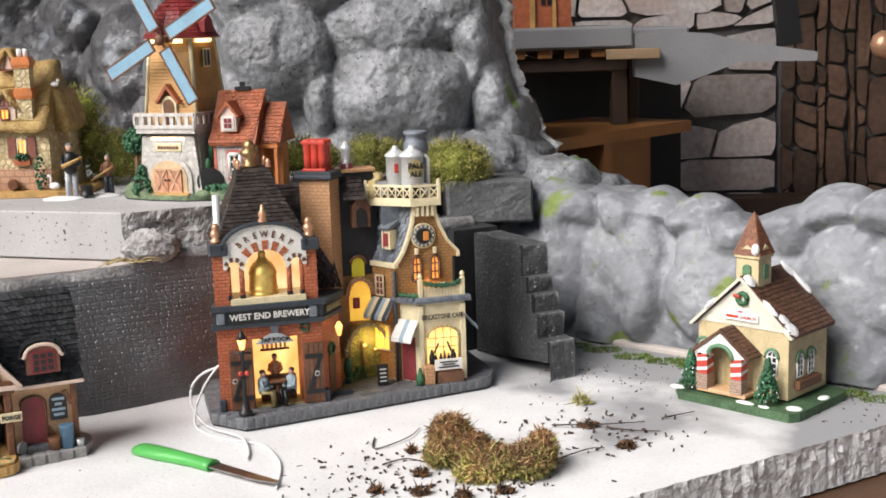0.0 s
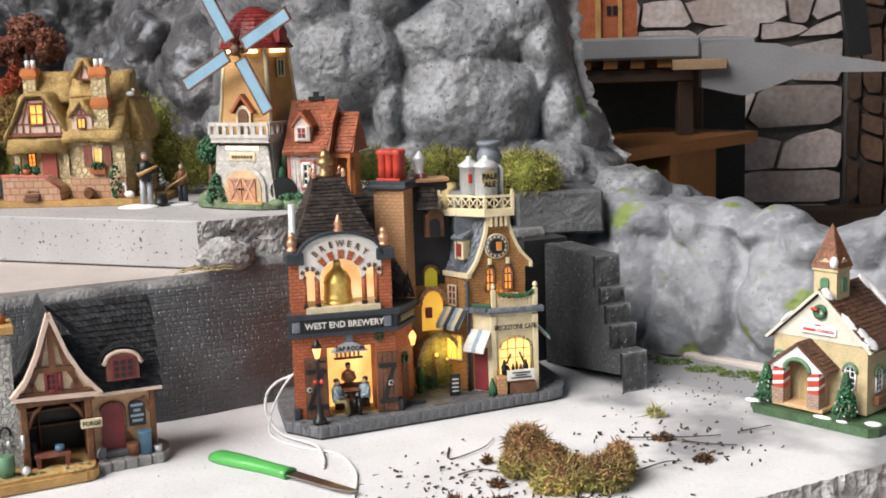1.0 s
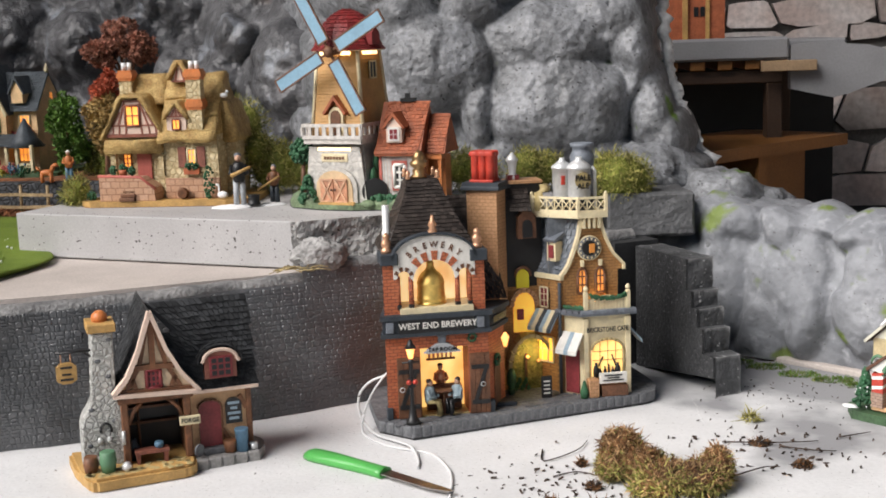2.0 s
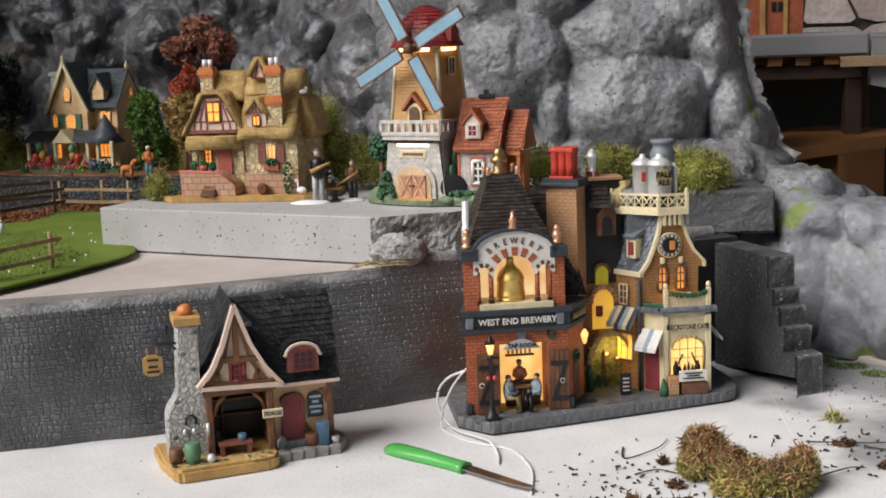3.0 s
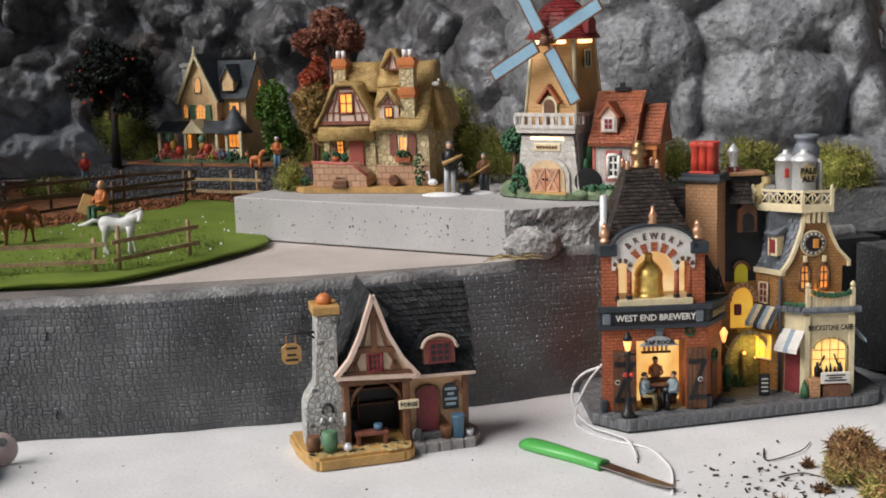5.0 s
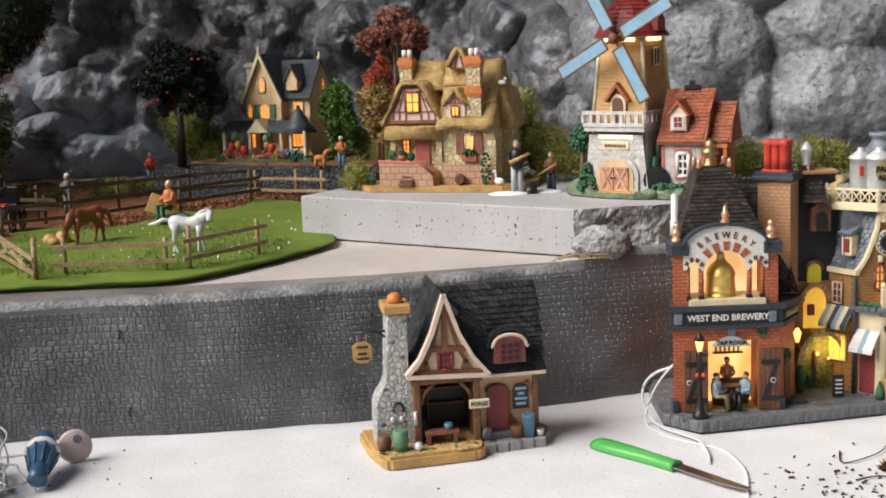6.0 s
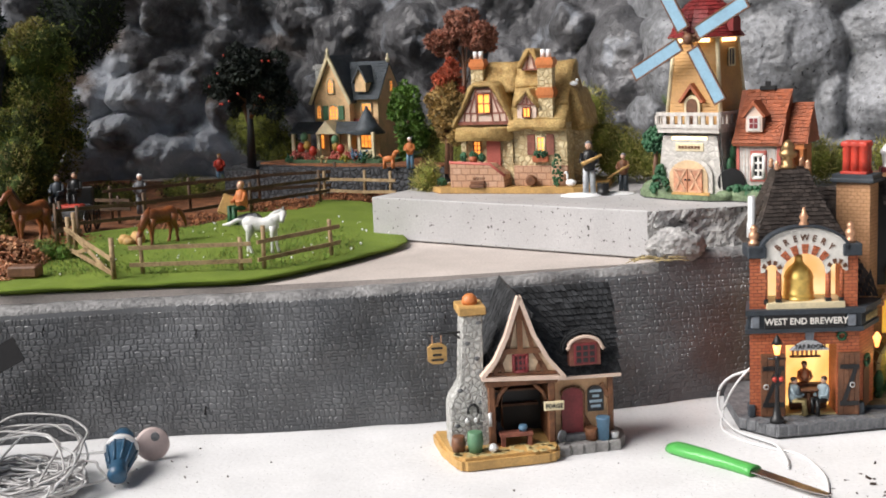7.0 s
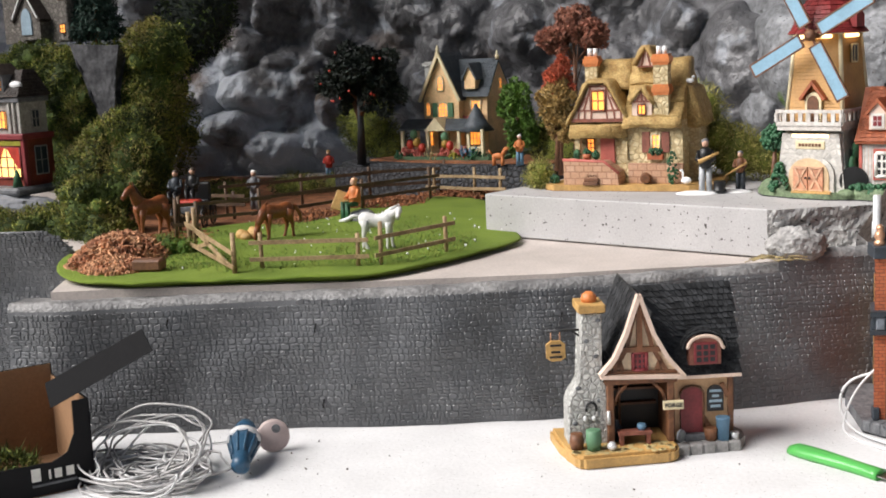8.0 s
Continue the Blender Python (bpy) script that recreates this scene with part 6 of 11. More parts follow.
def build_church():
    M = pose(0.335, 0.046, 0, 0, 0, -45)
    root = thing("church", "cream model church with brown snowy roof and red striped porch posts", "model church", M)
    # base
    part("base", prism(B(), [(-0.066, -0.01), (-0.05, -0.029), (0.068, -0.029), (0.074, -0.02), (0.074, 0.065), (0.066, 0.075), (-0.066, 0.075)], -0.001, 0.0085, "z"), GREENBASE, root, "green grassy base")
    for x, y, rx, ry in ((-0.058, -0.018, 0.009, 0.005), (0.02, -0.024, 0.01, 0.004), (0.064, -0.012, 0.008, 0.007), (0.068, 0.035, 0.005, 0.008), (0.04, -0.0245, 0.006, 0.003)):
        part("snow_patch", ball(B(), x, y, 0.0085, rx, ry, 0.0018, 12), SNOW, root)
    part("wall", prism(B(), [(-0.046, 0.0105), (0.0505, 0.0105), (0.0505, 0.0735), (0.002, 0.118), (-0.046, 0.0735)], -0.0, 0.07, "y"), CHURCH_CREAM, root, "cream clapboard walls")
    bm = B()
    for i in range(24):
        z = 0.0115 + i * 0.0026
        box(bm, -0.0463, 0.0508, -0.0004, 0.0703, z, z + 0.0019)
    part("clapboard", bm, CHURCH_CREAM, root, kind="stuff")
    part("gable_panel", prism(B(), [(-0.045, 0.0745), (0.0495, 0.0745), (0.002, 0.1175)], -0.0012, 0.001, "y"), GABLE_W, root, "off-white clapboard gable panel")
    # roof
    bm = B()
    for sx in (-1, 1):
        a = (0.002 + sx * 0.0525, -0.005, 0.0705), (0.002 + sx * 0.0525, 0.075, 0.0705), (0.002, 0.075, 0.1205), (0.002, -0.005, 0.1205)
        prism(bm, [(0.002 + sx * 0.0535, 0.0695), (0.002 + sx * 0.0545, 0.0725), (0.002, 0.1235), (0.002, 0.1195)], -0.0045, 0.0755, "y")
    part("roof", bm, CHURCH_ROOF, root, "brown shingle roof")
    bs = B()
    slates(bs, (0.0565, -0.0045, 0.0725), (0.0565, 0.0755, 0.0725), (0.002, 0.0755, 0.1235), (0.002, -0.0045, 0.1235), 16, 18, 0.0009)
    part("roof_shingles", bs, CHURCH_ROOF, root, kind="stuff")
    bm = B()
    I = Matrix.Identity(4)
    beam(bm, I, (-0.0525, 0.0705), (0.002, 0.1215), 0.0026, -0.0062, -0.002)
    beam(bm, I, (0.0565, 0.0705), (0.002, 0.1215), 0.0026, -0.0062, -0.002)
    part("roof_edge", bm, GABLE_W, root, "off-white gable trim")
    for x, y, z, rx, ry, rz in ((0.05, 0.004, 0.078, 0.006, 0.01, 0.004), (0.043, 0.004, 0.085, 0.005, 0.007, 0.004), (0.032, -0.002, 0.096, 0.007, 0.004, 0.005), (0.0095, 0.0, 0.119, 0.005, 0.007, 0.003), (0.02, 0.073, 0.109, 0.012, 0.004, 0.004), (0.008, 0.071, 0.119, 0.007, 0.005, 0.004), (-0.03, -0.004, 0.093, 0.006, 0.004, 0.003)):
        bm = ball(B(), 0, 0, 0, max(rx, rz) * 1.5, ry, 0.0024, 14, pose(x, y, z, 0, 43 if x > 0.002 else -43, 0))
        for v in bm.verts:
            v.co += V(noise.noise(v.co * 260), noise.noise(v.co * 260 + V(4, 0, 0)), 0) * 0.0016
        part("roof_snow", bm, SNOW, root, smooth=True)
    # bell tower
    part("belfry", box(B(), -0.009, 0.0145, 0.006, 0.029, 0.108, 0.141), CHURCH_CREAM, root, "cream belfry")
    part("belfry_cornice", bbox(-0.0108, 0.0163, 0.0042, 0.0308, 0.1385, 0.1425), CHURCH_CREAM, root)
    for m, nm in ((on(0.00275, 0.005, 0.141), 1), (on(0.0155, 0.0175, 0.141, 90), 2)):
        part("belfry_gable", prism(B(), [(-0.0135, 0), (0.0135, 0), (0, 0.0105)], 0.0, 0.004, "y", m), CHURCH_CREAM, root)
        part("louvre", prism(B(), arch(-0.0042, 0.0042, -0.022, -0.011, -0.008), -0.001, 0.002, "y", m), GREEN_TRIM, root, "green louvre")
    bm = B()
    cx, cy = 0.00275, 0.0175
    ring = [V(cx + sx * 0.0138, cy + sy * 0.0138, 0.142) for sx, sy in ((-1, -1), (1, -1), (1, 1), (-1, 1))]
    tip = V(cx, cy, 0.1825)
    for i in range(4):
        a, b = ring[i], ring[(i + 1) % 4]
        slates(bm, a, b, tip + (b - tip) * 0.06, tip + (a - tip) * 0.06, 11, 5, 0.0008)
        bm.faces.new([bm.verts.new(p) for p in (a, b, tip)])
    part("spire", bm, SPIRE, root, "red brown shingled spire")
    part("spire_snow", ball(B(), 0.0125, 0.004, 0.148, 0.0042, 0.004, 0.006), SNOW, root)
    # wreath, sign
    part("wreath", tube(B(), [V(0.003 + 0.005 * math.cos(a * math.pi / 8), -0.0025, 0.1015 + 0.005 * math.sin(a * math.pi / 8)) for a in range(17)], 0.0025, 6), GREEN, root, "green wreath with a red bow")
    part("wreath_bow", ball(ball(B(), -0.0035, -0.004, 0.104, 0.003, 0.002, 0.002), -0.0005, -0.004, 0.1035, 0.0025, 0.002, 0.0018), RED_POT, root)
    s = part("name_board", prism(B(), [(-0.016, 0.0805), (0.02, 0.0805), (0.02, 0.0875), (0.01, 0.0885), (0.002, 0.0925), (-0.006, 0.0885), (-0.016, 0.0875)], -0.0035, -0.0008, "y"), SNOW, root, "white name board with red marks")
    part("name_marks", box(box(B(), -0.0135, -0.0005, -0.0042, -0.0034, 0.0829, 0.0852), -0.0015, 0.0045, -0.0042, -0.0034, 0.0885, 0.0898), RED_POT, s)
    lettering("name_lettering", "CHURCH", 0.0042, RED_POT, s, on(0.0095, -0.0037, 0.0826), 0.98)
    # porch
    part("porch_floor", bbox(-0.0345, 0.0185, -0.022, 0.001, 0.0105, 0.0145), PEACH, root)
    part("porch_gable", prism(B(), [(-0.037, 0.049), (-0.0325, 0.0485)] + [(-0.0085 + 0.0125 * math.cos(math.pi * (1 - i / 8)), 0.046 + 0.012 * math.sin(math.pi * (1 - i / 8))) for i in range(9)] + [(0.016, 0.0485), (0.02, 0.049), (-0.0085, 0.071)], -0.0215, -0.0175, "y"), WHITE, root, "white porch gable")
    part("porch_arch", tube(B(), [V(-0.0085 + 0.0135 * math.cos(math.pi * i / 10), -0.0222, 0.046 + 0.0125 * math.sin(math.pi * i / 10)) for i in range(11)], 0.0022, 6), GREEN_TRIM, root, "green porch arch")
    bm = B()
    prism(bm, [(0.0215, 0.0475), (0.023, 0.05), (-0.0085, 0.0745), (-0.0085, 0.0715)], -0.0235, 0.0, "y")
    prism(bm, [(-0.0385, 0.0475), (-0.04, 0.05), (-0.0085, 0.0745), (-0.0085, 0.0715)], -0.0235, 0.0, "y")
    slates(bm, (0.0232, -0.0235, 0.0502), (0.0232, 0.0, 0.0502), (-0.0085, 0.0, 0.0747), (-0.0085, -0.0235, 0.0747), 9, 5, 0.0008)
    part("porch_roof", bm, CHURCH_ROOF, root)
    for x in (-0.0275, 0.0095):
        c = part("porch_post_foot", box(B(), x - 0.0062, x + 0.0062, -0.0237, -0.0113, 0.0145, 0.0285), FOOT_BRICK, root, "stone post foot")
        bm = B()
        prev = None
        for i in range(7):
            z = 0.0268 + i * 0.0031
            q = [V(x + sx * 0.0057, -0.0175 + sy * 0.0057, z + (sx + sy) * 0.0011) for sx, sy in ((-1, -1), (1, -1), (1, 1), (-1, 1))]
            q2 = [p + V(0, 0, 0.0031) for p in q]
            lo, hi = prev or [bm.verts.new(p) for p in q], [bm.verts.new(p) for p in q2]
            prev = hi
            for k in range(4):
                bm.faces.new((lo[k], lo[(k + 1) % 4], hi[(k + 1) % 4], hi[k])).material_index = 1 if i % 3 == 2 else 0
        part("striped_post", bm, [RED_STRIPE, SNOW], root, "red and white striped porch post")
    part("door", prism(B(), arch(-0.0165, -0.0005, 0.0145, 0.045, 0.055), -0.0018, 0.0, "y"), KHAKI, root, "tan church door")
    # windows
    for m in (on(0.034, -0.0006, 0.0335), on(-0.04, -0.0006, 0.0335), on(0.0512, 0.0195, 0.03, 90), on(0.0512, 0.0395, 0.03, 90)):
        w = framed_window(root, m, 0.0105, 0.022, BLACK, SNOW, 2, 4, arched=True)
        part("window_hood", tube(B(), [m @ V(0.0068 * math.cos(math.pi * i / 8), -0.001, 0.0155 + 0.0085 * math.sin(math.pi * i / 8)) for i in range(9)], 0.0016, 5), GREEN_TRIM, w)
    part("window_box", bbox(0.051, 0.057, 0.01, 0.052, 0.0185, 0.0275), BROWN, root)
    # firs
    rg = random.Random(3)
    for x, y, h in ((-0.0425, -0.0185, 0.036), (0.0395, -0.0175, 0.04)):
        bm = B()
        for i in range(340):
            k = rg.random() ** 0.8
            r = 0.011 * (1 - k) * rg.uniform(0.6, 1.05) + 0.001
            a = rg.uniform(0, 6.28)
            ball(bm, x + r * math.cos(a), y + r * math.sin(a), 0.0125 + h * k, 0.0019, n=4)
        part("fir_tree", bm, GREEN, root, "dark green model fir")
        bm = B()
        for i in range(22):
            k = rg.random()
            r, a = 0.0115 * (1 - k) + 0.0016, rg.uniform(0, 6.28)
            ball(bm, x + r * math.cos(a), y + r * math.sin(a), 0.0125 + h * k, 0.0008, n=4)
        part("fir_lights", bm, SNOW, root)
    return root


PALE_TAN = mat("pale_tan_boards", (0.62, 0.45, 0.27), 0.6, var=0.15, scale=70)
DOOR_BRACE = mat("worn_peach_paint", (0.6, 0.36, 0.23), 0.6, var=0.2, scale=120)
GALLERY = mat("weathered_white_paint", (0.52, 0.48, 0.44), 0.6, var=0.2, scale=120, bump=0.3, bscale=300, col2=(0.66, 0.63, 0.59))
DOOR_TAN = mat("rose_tan_door", (0.56, 0.27, 0.16), 0.6, var=0.2, scale=90)
GRASSY = mat("grey_green_base", (0.16, 0.22, 0.12), 0.7, var=0.35, scale=60, bump=0.8)


def build_mill():
    M = pose(-0.219, 0.267, 0.187, 0, 0, -20)
    root = thing("windmill", "ochre model windmill with crimson cap, blue sails and stone foot", "model windmill", M)
    base = [(-0.066, -0.03), (-0.052, -0.046), (-0.012, -0.056), (0.028, -0.056), (0.05, -0.046), (0.12, -0.05), (0.13, -0.03), (0.12, 0.05), (-0.05, 0.05)]
    part("base", prism(B(), base, -0.001, 0.0075, "z"), GRASSY, root, "mossy grey green base")
    part("base_rim", prism(B(), [(x * 1.005, y * 1.005) for x, y in base], -0.0012, 0.0018, "z"), BLACK, root)
    part("path", prism(B(), [(-0.014, -0.0565), (0.03, -0.0565), (0.022, -0.036), (-0.014, -0.036)], 0.007, 0.0086, "z"), TAN, root)
    for x, y, r, h in ((-0.048, -0.033, 0.014, 0.012), (-0.03, -0.042, 0.012, 0.008), (0.055, -0.038, 0.012, 0.007), (0.075, -0.04, 0.012, 0.007), (0.042, -0.045, 0.01, 0.005)):
        part("base_mound", ball(B(), x, y, 0.007, r, r * 0.8, h, 12), GRASSY, root)

    def frustum(bm, h0, h1, z0, z1, n=4):
        a = [bm.verts.new(V(sx * h0, sy * h0, z0)) for sx, sy in ((-1, -1), (1, -1), (1, 1), (-1, 1))]
        b = [bm.verts.new(V(sx * h1, sy * h1, z1)) for sx, sy in ((-1, -1), (1, -1), (1, 1), (-1, 1))]
        for i in range(4):
            bm.faces.new((a[i], a[(i + 1) % 4], b[(i + 1) % 4], b[i]))
        bm.faces.new(a)
        bm.faces.new(b)
        return bm
    part("stone_foot", frustum(B(), 0.039, 0.032, 0.005, 0.073), MILL_STONE, root, "grey rubble stone foot")
    part("plaster_front", prism(B(), [(-0.0385, 0.006), (0.038, 0.006), (0.0315, 0.068), (-0.0315, 0.068)], -0.0405, -0.036, "y"), MILL_STONE, root)
    part("door_arch", prism(B(), arch(-0.0275, 0.0275, 0.0075, 0.025, 0.0465, 12), -0.0435, -0.038, "y"), MILL_STONE, root)
    part("door_recess", prism(B(), arch(-0.0225, 0.0225, 0.0075, 0.024, 0.0425, 12), -0.0445, -0.043, "y"), PALE_TAN, root)
    for sx in (-1, 1):
        x0, x1 = (-0.0165, -0.0006) if sx < 0 else (0.0006, 0.0165)
        d = part("barn_door", box(B(), x0, x1, -0.0462, -0.0442, 0.0085, 0.0335), DOOR_TAN, root, "tan barn door leaf")
        bm = B()
        I = Matrix.Identity(4)
        beam(bm, I, (x0 + 0.002, 0.01), (x1 - 0.002, 0.032), 0.0022, -0.0472, -0.046)
        beam(bm, I, (x0 + 0.002, 0.032), (x1 - 0.002, 0.01), 0.0022, -0.0472, -0.046)
        for z in (0.0095, 0.0325):
            beam(bm, I, (x0, z), (x1, z), 0.0018, -0.0472, -0.046)
        part("door_brace", bm, DOOR_BRACE, d)
        part("door_handle", ball(B(), sx * 0.0022, -0.0475, 0.022, 0.0013), BLACK, d)
    part("name_board", bbox(-0.0165, 0.0165, -0.0415, -0.038, 0.0515, 0.0605), CREAM, root, "cream name board with dark marks")
    bm = B()
    for i in range(7):
        box(bm, -0.0125 + i * 0.0037, -0.01 + i * 0.0037, -0.0422, -0.0414, 0.0545, 0.0575)
    part("name_marks", bm, BROWN, root)
    part("strip_light", bbox(-0.021, 0.0205, -0.041, -0.0385, 0.0635, 0.0675), GLOW_WARM, root, "lit strip under the gallery")
    # gallery
    part("gallery_floor", box(B(), -0.0345, 0.0365, -0.0465, 0.0365, 0.0715, 0.0765), GALLERY, root, "white gallery")
    for sx, m, L in ((0, on(-0.035, -0.0465, 0.0765), 0.072), (1, on(0.037, -0.0465, 0.0765, 90), 0.083), (2, on(-0.035, 0.0365, 0.0765, -90), 0.083)):
        r = part("gallery_rail", box(box(B(), 0, L, -0.0012, 0.0012, 0, 0.004, m), 0, L, -0.0015, 0.0015, 0.013, 0.0165, m), GALLERY, root, "white gallery rail")
        n = 8
        for i in range(n + 1):
            x = L * i / n
            part("baluster", box(B(), x - 0.0022, x + 0.0022, -0.001, 0.001, 0.004, 0.013, m), GALLERY, r)
    # clapboard body
    h0, h1, z0, z1 = 0.0318, 0.0245, 0.0765, 0.1715
    part("body", frustum(B(), h0, h1, z0, z1), CLAP, root, "ochre clapboard body")
    bm = B()
    n = 26
    for i in range(n):
        k0, k1 = i / n, (i + 0.8) / n
        a, b = h0 + (h1 - h0) * k0, h0 + (h1 - h0) * k1
        za, zb = z0 + (z1 - z0) * k0, z0 + (z1 - z0) * k1
        lo = [bm.verts.new(V(sx * (a + 0.0008), sy * (a + 0.0008), za)) for sx, sy in ((-1, -1), (1, -1), (1, 1), (-1, 1))]
        hi = [bm.verts.new(V(sx * (b + 0.0002), sy * (b + 0.0002), zb)) for sx, sy in ((-1, -1), (1, -1), (1, 1), (-1, 1))]
        for q in range(4):
            bm.faces.new((lo[q], lo[(q + 1) % 4], hi[(q + 1) % 4], hi[q]))
        bm.faces.new(lo)
    part("clapboard", bm, CLAP, root, kind="stuff")
    for sx, sy in ((-1, -1), (1, -1), (1, 1)):
        part("corner_board", tube(B(), [V(sx * h0, sy * h0, z0), V(sx * h1, sy * h1, z1)], 0.0028, 4, r1=0.0024), CREAM, root)
    d = part("gallery_door", prism(B(), arch(-0.009, 0.009, 0.0765, 0.101, 0.1105), -0.0345, -0.026, "y"), CREAM, root)
    part("door_leaf", prism(B(), arch(-0.0062, 0.0062, 0.0765, 0.1, 0.107), -0.0355, -0.034, "y"), BROWN, d)
    part("door_roof", prism(B(), [(-0.0145, 0.104), (-0.0125, 0.102), (0, 0.118), (0.0125, 0.102), (0.0145, 0.104), (0, 0.123)], -0.0385, -0.022, "y"), TERRA, d)
    framed_window(root, pose(0.0292, 0.0, 0.14, 0, 0, 90), 0.014, 0.018, BLUEGREY, CREAM, 2, 1)
    part("side_window", bbox(-0.0345, -0.0275, -0.018, -0.01, 0.1, 0.118), WHITE, root)
    for x in (-0.015, 0.008):
        part("eave_lamp", bbox(x - 0.008, x + 0.009, -0.0285, -0.0255, 0.1655, 0.1702), GLOW_WARM, root, "lit warm strip under the cap")
    part("eave_lamp", bbox(0.0255, 0.0285, -0.016, 0.014, 0.1655, 0.1702), GLOW_WARM, root, "lit warm strip under the cap")
    # cap
    bm = B()
    lv = [(0.0405, 0.1705), (0.0368, 0.1755), (0.034, 0.182), (0.0308, 0.19), (0.026, 0.199), (0.0185, 0.207), (0.009, 0.2125), (0.002, 0.2145)]
    part("cap_soffit", lathe(B(), [(0.039, 0), (0.0405, 0.0012)], z=0.1695, n=12), CREAM, root)
    for (ra, za), (rb, zb) in zip(lv, lv[1:]):
        n = 12
        for i in range(n):
            a0, a1 = 2 * math.pi * i / n, 2 * math.pi * (i + 1) / n
            P = lambda r, a, z: V(r * math.cos(a), r * math.sin(a), z)
            slates(bm, P(ra, a0, za), P(ra, a1, za), P(rb, a1, zb), P(rb, a0, zb), 2, 3, 0.0011)
    lathe(bm, lv, n=12)
    part("cap", bm, RED_ROOF, root, "crimson shingled cap")
    part("cap_dormer", prism(B(), [(-0.006, 0), (0.006, 0), (0.006, 0.012), (0, 0.019), (-0.006, 0.012)], -0.042, -0.012, "y", on(0, 0, 0.176, 75)), RED_ROOF, root)
    # sails
    hub = V(0.004, -0.047, 0.1695)
    part("axle", tube(B(), [hub + V(0, 0.03, 0), hub + V(0, -0.004, 0)], 0.004, 10), BROWN, root)
    part("hub", lathe(B(), [(0.0055, 0), (0.006, 0.003), (0.002, 0.006)], m=Matrix.Translation(hub + V(0, -0.001, 0)) @ pose(0, 0, 0, 90), n=14), BROWN, root)
    for i in range(4):
        m = Matrix.Translation(hub) @ Matrix.Rotation(radians(-(29 + 90 * i)), 4, "Y")
        s = part("sail", box(B(), 0.012, 0.0735, -0.0035, -0.002, -0.0068, 0.0068, m), BLADE, root, "blue wooden sail")
        bm = B()
        rg = random.Random(i)
        for x0, x1, za, zb in ((0.0115, 0.074, 0.006, 0.0075), (0.0115, 0.074, -0.0075, -0.006), (0.073, 0.0747, -0.0075, 0.0075), (0.0108, 0.0125, -0.0075, 0.0075)):
            box(bm, x0, x1, -0.0039, -0.0016, za, zb, m)
        part("sail_edge", bm, BROWN, s, "dark brown scorched edge")
        part("sail_arm", box(B(), 0.0, 0.02, -0.0018, -0.0004, -0.0012, 0.0012, m), BROWN, s)
    # house beside the mill
    H = pose(0.0435, 0.0, 0.006, 0, 0, 8)
    x0, x1 = 0.0, 0.052
    part("house_wall", box(B(), x0 + 0.002, x1 - 0.006, -0.03, 0.03, 0.0, 0.058, H), PINKISH, root, "white panelled house wall")
    bm = B()
    for i in range(12):
        box(bm, x0 + 0.0035 + i * 0.0035, x0 + 0.0063 + i * 0.0035, -0.0306, -0.0295, 0.004, 0.054, H)
    part("house_boarding", bm, GALLERY, root, kind="stuff")
    bm = B()
    for a in ((x0 + 0.001, x0 + 0.004, 0, 0.058), (x1 - 0.009, x1 - 0.005, 0, 0.058), (x0, x1 - 0.006, 0, 0.004)):
        box(bm, a[0], a[1], -0.0315, -0.029, a[2], a[3], H)
    part("house_trim", bm, PINK_TRIM, root)
    w = framed_window(root, H @ on(0.024, -0.0312, 0.018), 0.012, 0.024, BLACK, WHITE, 2, 3, bar=0.002)
    bm = B()
    for a in ((0.0155, 0.0325, 0.0425, 0.0465), (0.0155, 0.0325, 0.0145, 0.0175), (0.0155, 0.018, 0.0165, 0.044), (0.03, 0.0325, 0.0165, 0.044)):
        box(bm, a[0], a[1], -0.032, -0.0302, a[2], a[3], H)
    part("window_trim", bm, PINK_TRIM, w)
    bm, bs = B(), B()
    q = [H @ V(-0.003, -0.036, 0.054), H @ V(0.046, -0.036, 0.054), H @ V(0.052, 0.0, 0.108), H @ V(0.004, 0.0, 0.108)]
    slates(bs, *q, 15, 11, 0.001)
    prism(bm, [(-0.036, 0.0535), (-0.0355, 0.0515), (0.036, 0.0515), (0.0, 0.1075)], -0.002, 0.0495, "x", H)
    q = [H @ V(0.047, -0.022, 0.054), H @ V(0.07, -0.022, 0.054), H @ V(0.073, 0.004, 0.094), H @ V(0.052, 0.004, 0.094)]
    slates(bs, *q, 11, 6, 0.001)
    prism(bm, [(-0.022, 0.053), (0.03, 0.053), (0.004, 0.0935)], 0.046, 0.072, "x", H)
    part("house_roof", bm, TERRA, root, "terracotta tiled roof")
    part("house_tiles", bs, TERRA, root, kind="stuff")
    d = part("dormer", prism(B(), [(-0.0085, 0), (0.0085, 0), (0.0085, 0.02), (0, 0.029), (-0.0085, 0.02)], -0.01, 0.02, "y", H @ on(0.02, -0.0235, 0.066)), PINKISH, root, "small roof dormer")
    part("dormer_roof", prism(B(), [(-0.0125, 0.0165), (-0.011, 0.0145), (0, 0.0275), (0.011, 0.0145), (0.0125, 0.0165), (0, 0.032)], -0.0125, 0.02, "y", H @ on(0.02, -0.0235, 0.066)), TERRA, d)
    part("dormer_sash", box(B(), -0.0065, 0.0065, -0.0112, -0.0098, 0.0015, 0.0165, H @ on(0.02, -0.0235, 0.066)), WHITE, d)
    bm = B()
    for i in range(2):
        for j in range(2):
            box(bm, -0.0042 + i * 0.0046, -0.0005 + i * 0.0046, -0.0118, -0.011, 0.0038 + j * 0.0055, 0.0085 + j * 0.0055, H @ on(0.02, -0.0235, 0.066))
    part("dormer_panes", bm, DOOR_RED, d)
